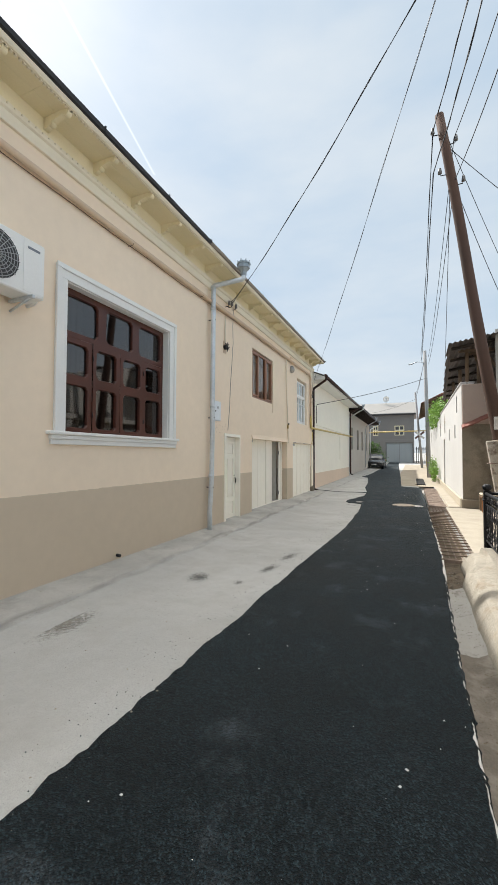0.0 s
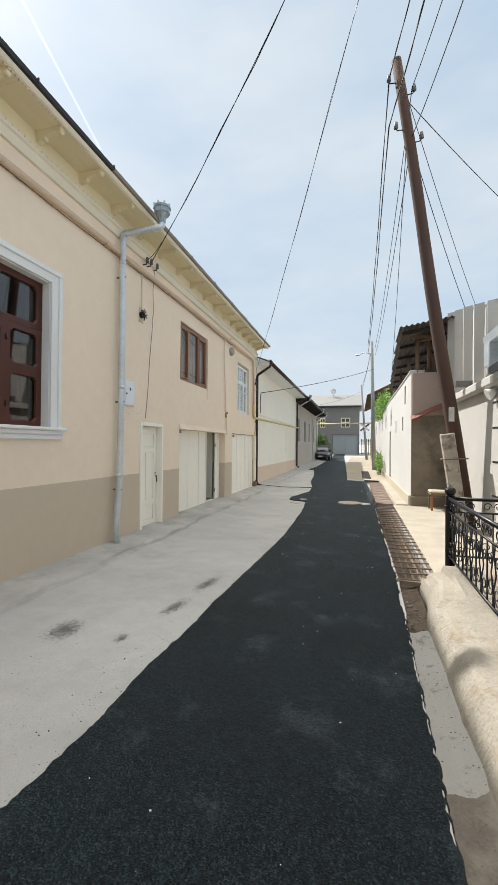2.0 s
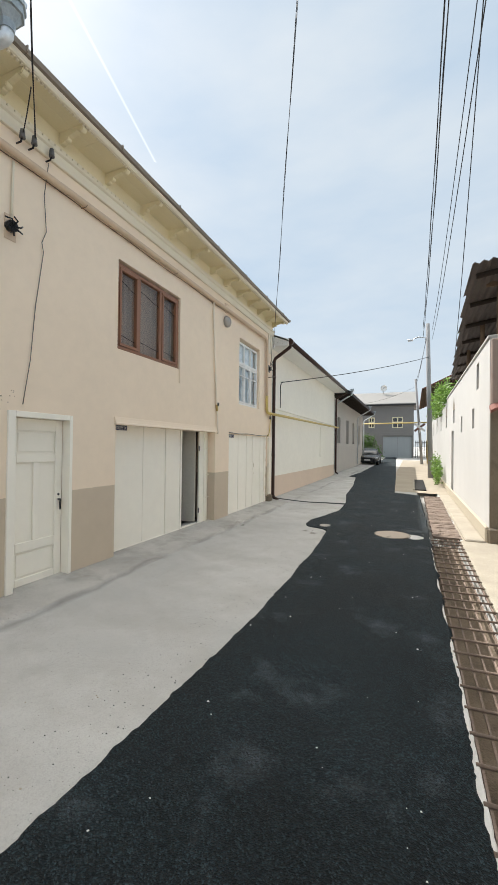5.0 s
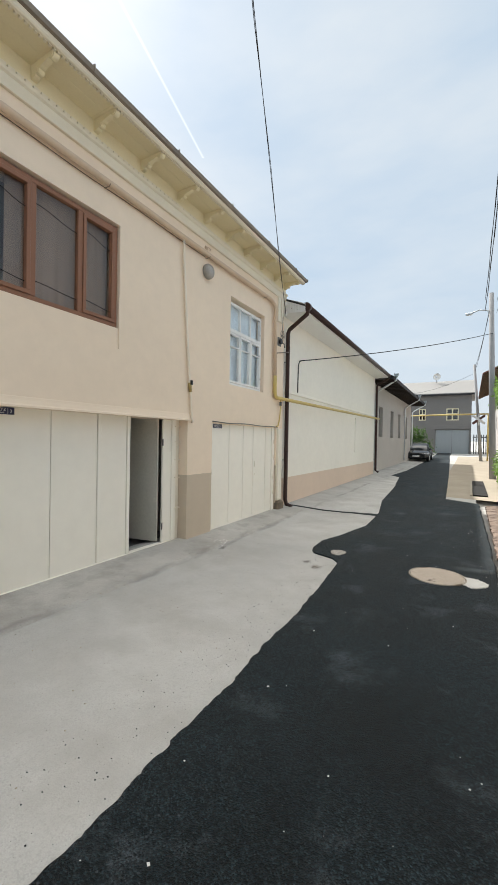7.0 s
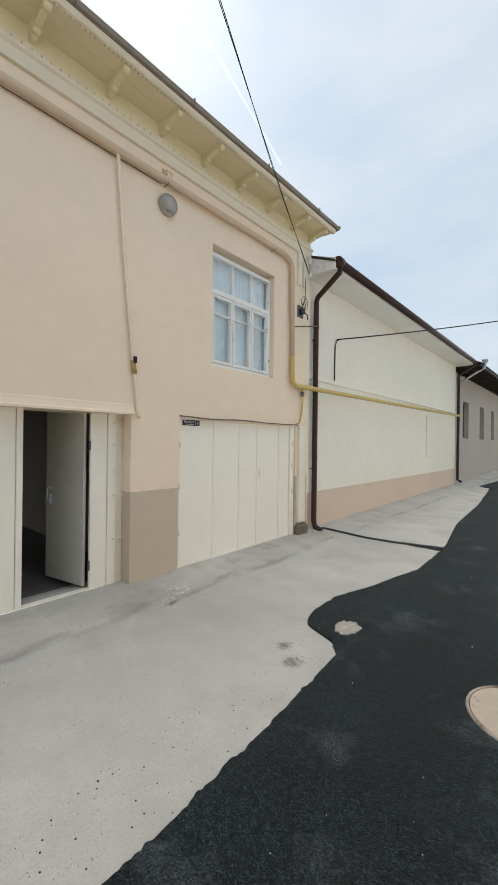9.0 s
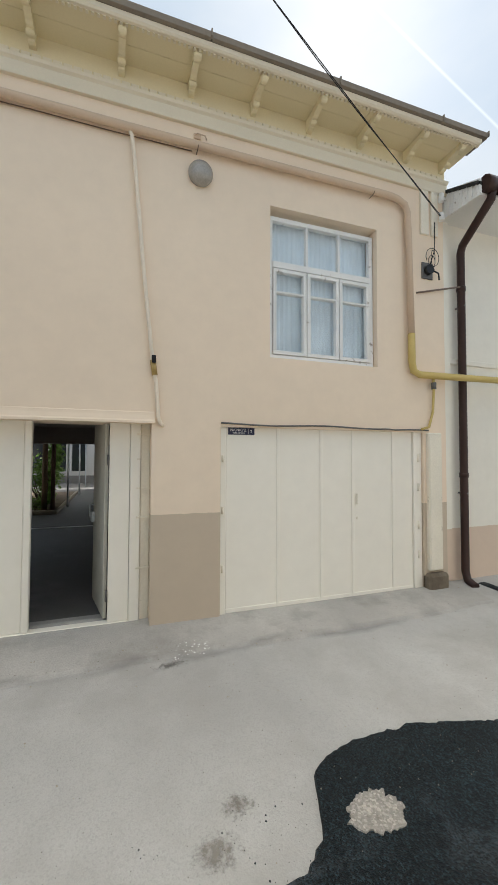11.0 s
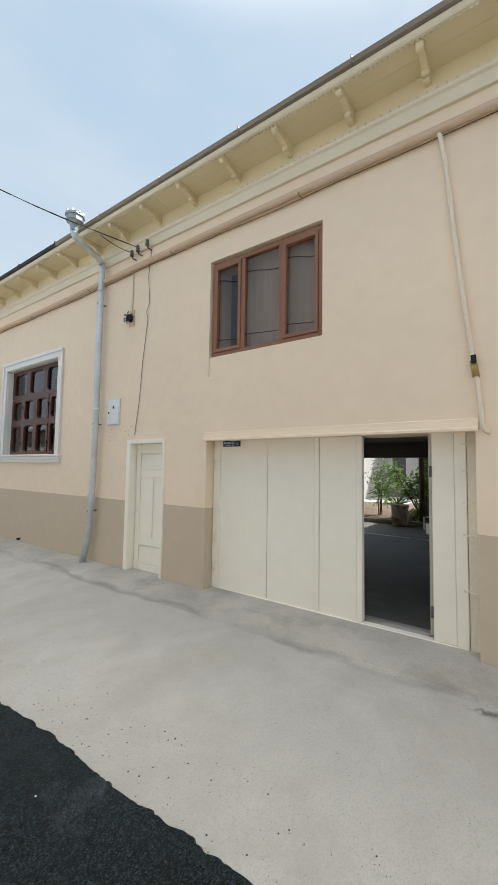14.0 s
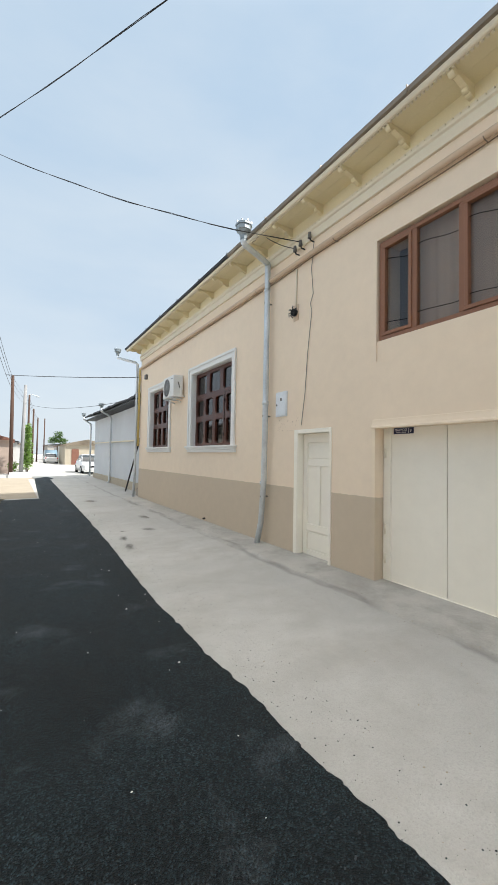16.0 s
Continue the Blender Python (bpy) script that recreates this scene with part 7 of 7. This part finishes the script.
part("post", T([(-12.1, 10.15, 0.0), (-12.1, 10.15, 2.9)], 0.07, 8), ROUGHTIMBER, vp)
part("post", T([(-12.1, 10.36, 0.0), (-12.1, 10.36, 2.9)], 0.055, 8), POLEW, vp)
pl = thing("planter", (-11.75, 9.62, 0.05), "round brown planter at the bed's edge", "planter")
part("pot", T([(-11.75, 9.62, 0.05), (-11.75, 9.62, 0.60)], 0.21, 20, r2=0.235), STUBM, pl)
part("rim", T([(-11.75, 9.62, 0.58), (-11.75, 9.62, 0.64)], 0.25, 20), STUBM, pl)
bush("rose_bush", (-12.9, 10.0, 0.14), [((-12.9, 10.0, 1.25), (0.4, 0.5, 0.6), 420), ((-12.8, 9.6, 1.05), (0.35, 0.4, 0.4), 260), ((-12.9, 10.25, 1.85), (0.28, 0.3, 0.4), 200), ((-12.9, 9.2, 1.5), (0.25, 0.3, 0.5), 160)], 0, "leggy green rose bush in the yard bed", 0.06, LEAF2, 9)
bush("shrub", (-13.6, 10.0, 0.14), [((-13.2, 10.0, 0.6), (0.35, 0.30, 0.5), 520), ((-14.4, 9.9, 1.0), (0.5, 0.35, 0.8), 560), ((-15.6, 9.9, 1.2), (0.6, 0.4, 0.9), 560), ((-13.7, 10.2, 1.7), (0.3, 0.25, 0.5), 300)], 0, "dense green shrub in the yard bed", 0.06, LEAF2, 9)
bush("shrub", (-12.3, 9.9, 0.14), [((-12.3, 9.95, 0.32), (0.25, 0.3, 0.18), 260)], 0, "low green shrub at the bed's edge", 0.04, LEAF2, 4)
bush("shrub", (-13.2, 8.6, 0.14), [((-13.2, 8.7, 1.2), (0.45, 0.55, 0.9), 560)], 0, "green shrub in the yard bed", 0.06, LEAF2, 6)
yg = thing("barred_gate", (-10.6, 12.15, 0.05), "black barred metal gate leaf standing open in the passage", "gate")
ga, gb = Vector((-10.39, 11.76, 0.0)), Vector((-10.80, 12.54, 0.0))
for p in (ga, gb):
    part("stile", T([p + Vector((0, 0, 0.052)), p + Vector((0, 0, 1.96))], 0.035, 6), DARK, yg)
for q in range(11):
    h = Vector((0, 0, 0.14 + 0.18 * q))
    part("bar", T([ga + h, gb + h], 0.02, 6), DARK, yg)
pm = thing("yucca", (-12.5, 9.35, 0.14), "spiky young palm-like plant in the yard bed", "plant")
bm = bmesh.new()
for q in range(26):
    a, e = q * 2.4, 0.25 + 0.9 * (q % 5) / 5
    d = Vector((math.cos(a) * math.cos(e), math.sin(a) * math.cos(e), math.sin(e)))
    sd = d.cross(Vector((0, 0, 1))).normalized() * 0.022
    o = Vector((-12.5, 9.35, 0.55))
    vs = [bm.verts.new(p) for p in (o - sd * 0.5, o + sd * 0.5, o + d * 0.28 + sd, o + d * 0.5 - Vector((0, 0, 0.05)), o + d * 0.28 - sd)]
    bm.faces.new(vs)
part("fronds", bm, LEAF2, pm)
part("stem", T([(-12.5, 9.35, 0.1), (-12.5, 9.35, 0.58)], 0.05, 8), BARK, pm)

# ---- small stones and crumbs on the lane ----
def crumbs(n, xr, yr, size, seed, lift=0.0):
    rnd = random.Random(seed)
    vs, fs = [], []
    for _ in range(n):
        x, y = rnd.uniform(*xr), rnd.uniform(*yr)
        s = size * rnd.choice((0.5, 0.6, 0.8, 1.0, 1.6))
        on_road = lerp_at(LEFT, y) + 0.05 < x < lerp_at(RIGHT, y) - 0.05
        z = gz(x, y) + (0.031 if on_road else (0.026 if x < -3.15 else 0.0))
        b = len(vs)
        a0 = rnd.uniform(0, 6.28)
        for q in range(4):
            a = a0 + q * 1.571 + rnd.uniform(-0.3, 0.3)
            vs.append((x + s * math.cos(a), y + s * math.sin(a) * 0.8, z - 0.002))
        vs.append((x, y, z + s * 0.55))
        fs += [(b + q, b + (q + 1) % 4, b + 4) for q in range(4)]
    me = bpy.data.meshes.new("crumbs")
    me.from_pydata(vs, [], fs)
    return me


for nm, args, m, lab in (("white_chips", (150, (-1.3, 0.3), (0, 16), 0.0075, 11), WHITE, "scattered white stone chips on the asphalt"),
                         ("asphalt_crumbs", (3800, (-3.6, -1.45), (0.5, 16), 0.0036, 12), mat("grey_brown_grit", (0.20, 0.185, 0.165), 0.9), "dark asphalt crumbs strewn over the concrete"),
                         ("asphalt_grit", (6500, (-1.4, 0.33), (0.5, 16), 0.0046, 13), mat("grey_grit", (0.060, 0.070, 0.080), 0.8), "loose grit on the fresh asphalt"),
                         ("tar_spatter", (1300, (-1.85, -1.42), (0.8, 16), 0.0055, 16), ASPH, "dark asphalt spatter along the road edge"),
                         ("paint_flecks", (45, (-3.48, -3.2), (12.45, 12.75), 0.008, 18), WHITE, "white paint flecks by the gate pier"),
                         ("pale_grit", (500, (-3.7, -1.5), (0.5, 16), 0.007, 14), PALE, "pale grit on the concrete apron"),
                         ("channel_rubble", (420, (0.37, 0.60), (0.2, 5.1), 0.0042, 15), EARTH, "small rubble in the silted channel")):
    me = crumbs(*args)
    me.materials.append(m)
    tagged(new(nm, me), lab, "debris", "", "stuff")


# ---- stains on the concrete ----
def stain_mat(name, col):
    """Soft-edged spill: fades out from its middle, broken by noise."""
    m = bpy.data.materials.new(name)
    m.use_nodes = True
    n, l = m.node_tree.nodes, m.node_tree.links
    b = n["Principled BSDF"]
    b.inputs["Base Color"].default_value, b.inputs["Roughness"].default_value = (*col, 1), 0.9
    tc = n.new("ShaderNodeTexCoord")
    ln = n.new("ShaderNodeVectorMath")
    ln.operation = "LENGTH"
    l.new(tc.outputs["Object"], ln.inputs[0])
    geo = n.new("ShaderNodeNewGeometry")
    nz = n.new("ShaderNodeTexNoise")
    nz.inputs["Scale"].default_value, nz.inputs["Detail"].default_value, nz.inputs["Roughness"].default_value = 30.0, 8.0, 0.75
    l.new(geo.outputs["Position"], nz.inputs["Vector"])
    sm = n.new("ShaderNodeMath")
    sm.operation, sm.inputs[1].default_value = "MULTIPLY_ADD", 2.6
    l.new(nz.outputs["Fac"], sm.inputs[0])
    l.new(ln.outputs["Value"], sm.inputs[2])
    mr = n.new("ShaderNodeMapRange")
    mr.inputs["From Min"].default_value, mr.inputs["From Max"].default_value = 2.0, 1.45
    mr.inputs["To Min"].default_value, mr.inputs["To Max"].default_value = 0.0, 0.55
    l.new(sm.outputs[0], mr.inputs["Value"])
    tr, mx = n.new("ShaderNodeBsdfTransparent"), n.new("ShaderNodeMixShader")
    l.new(mr.outputs[0], mx.inputs[0])
    l.new(tr.outputs[0], mx.inputs[1])
    l.new(b.outputs[0], mx.inputs[2])
    l.new(mx.outputs[0], n["Material Output"].inputs["Surface"])
    return m


TARSTAIN, DIRTSTAIN = stain_mat("tar_stain", (0.10, 0.095, 0.085)), stain_mat("dirt_stain", (0.29, 0.26, 0.22))


def stain(cx, cy, rx, ry, turn, material, label):
    bm = bmesh.new()
    bmesh.ops.create_circle(bm, cap_ends=True, segments=28, radius=1.0)
    o = new("ground_stain", mesh("ground_stain", bm, material))
    o.matrix_basis = Matrix.Translation((cx, cy, gz(cx, cy) + 0.004)) @ pose(0, 0, 0, 0, 0, turn) @ Matrix.Diagonal((rx, ry, 1, 1))
    o.visible_shadow = False
    tagged(o, label, "stain", "", "structure")


for args in ((-2.48, 4.35, 0.22, 0.28, 10, TARSTAIN, "dark oil smudge on the pale concrete"),
             (-1.79, 5.06, 0.12, 0.34, -12, TARSTAIN, "dark tar smear on the concrete near the asphalt"),
             (-1.72, 5.75, 0.13, 0.42, -8, TARSTAIN, "dark tar smear on the concrete near the asphalt"),
             (-1.93, 4.36, 0.08, 0.12, 0, TARSTAIN, "small dark tar spot on the concrete"),
             (-1.68, 12.40, 0.13, 0.15, 20, DIRTSTAIN, "brown dirt stain beside the asphalt"),
             (-1.86, 12.55, 0.10, 0.12, 0, DIRTSTAIN, "brown dirt stain beside the asphalt"),
             (-2.9, 2.7, 0.25, 0.5, 5, DIRTSTAIN, "faint dirt stain on the concrete"),
             (-3.18, 12.42, 0.07, 0.18, 8, TARSTAIN, "dark damp smear beside the gate pier"),
             (-2.2, -1.2, 0.3, 0.5, 0, DIRTSTAIN, "faint dirt stain on the concrete")):
    stain(*args)
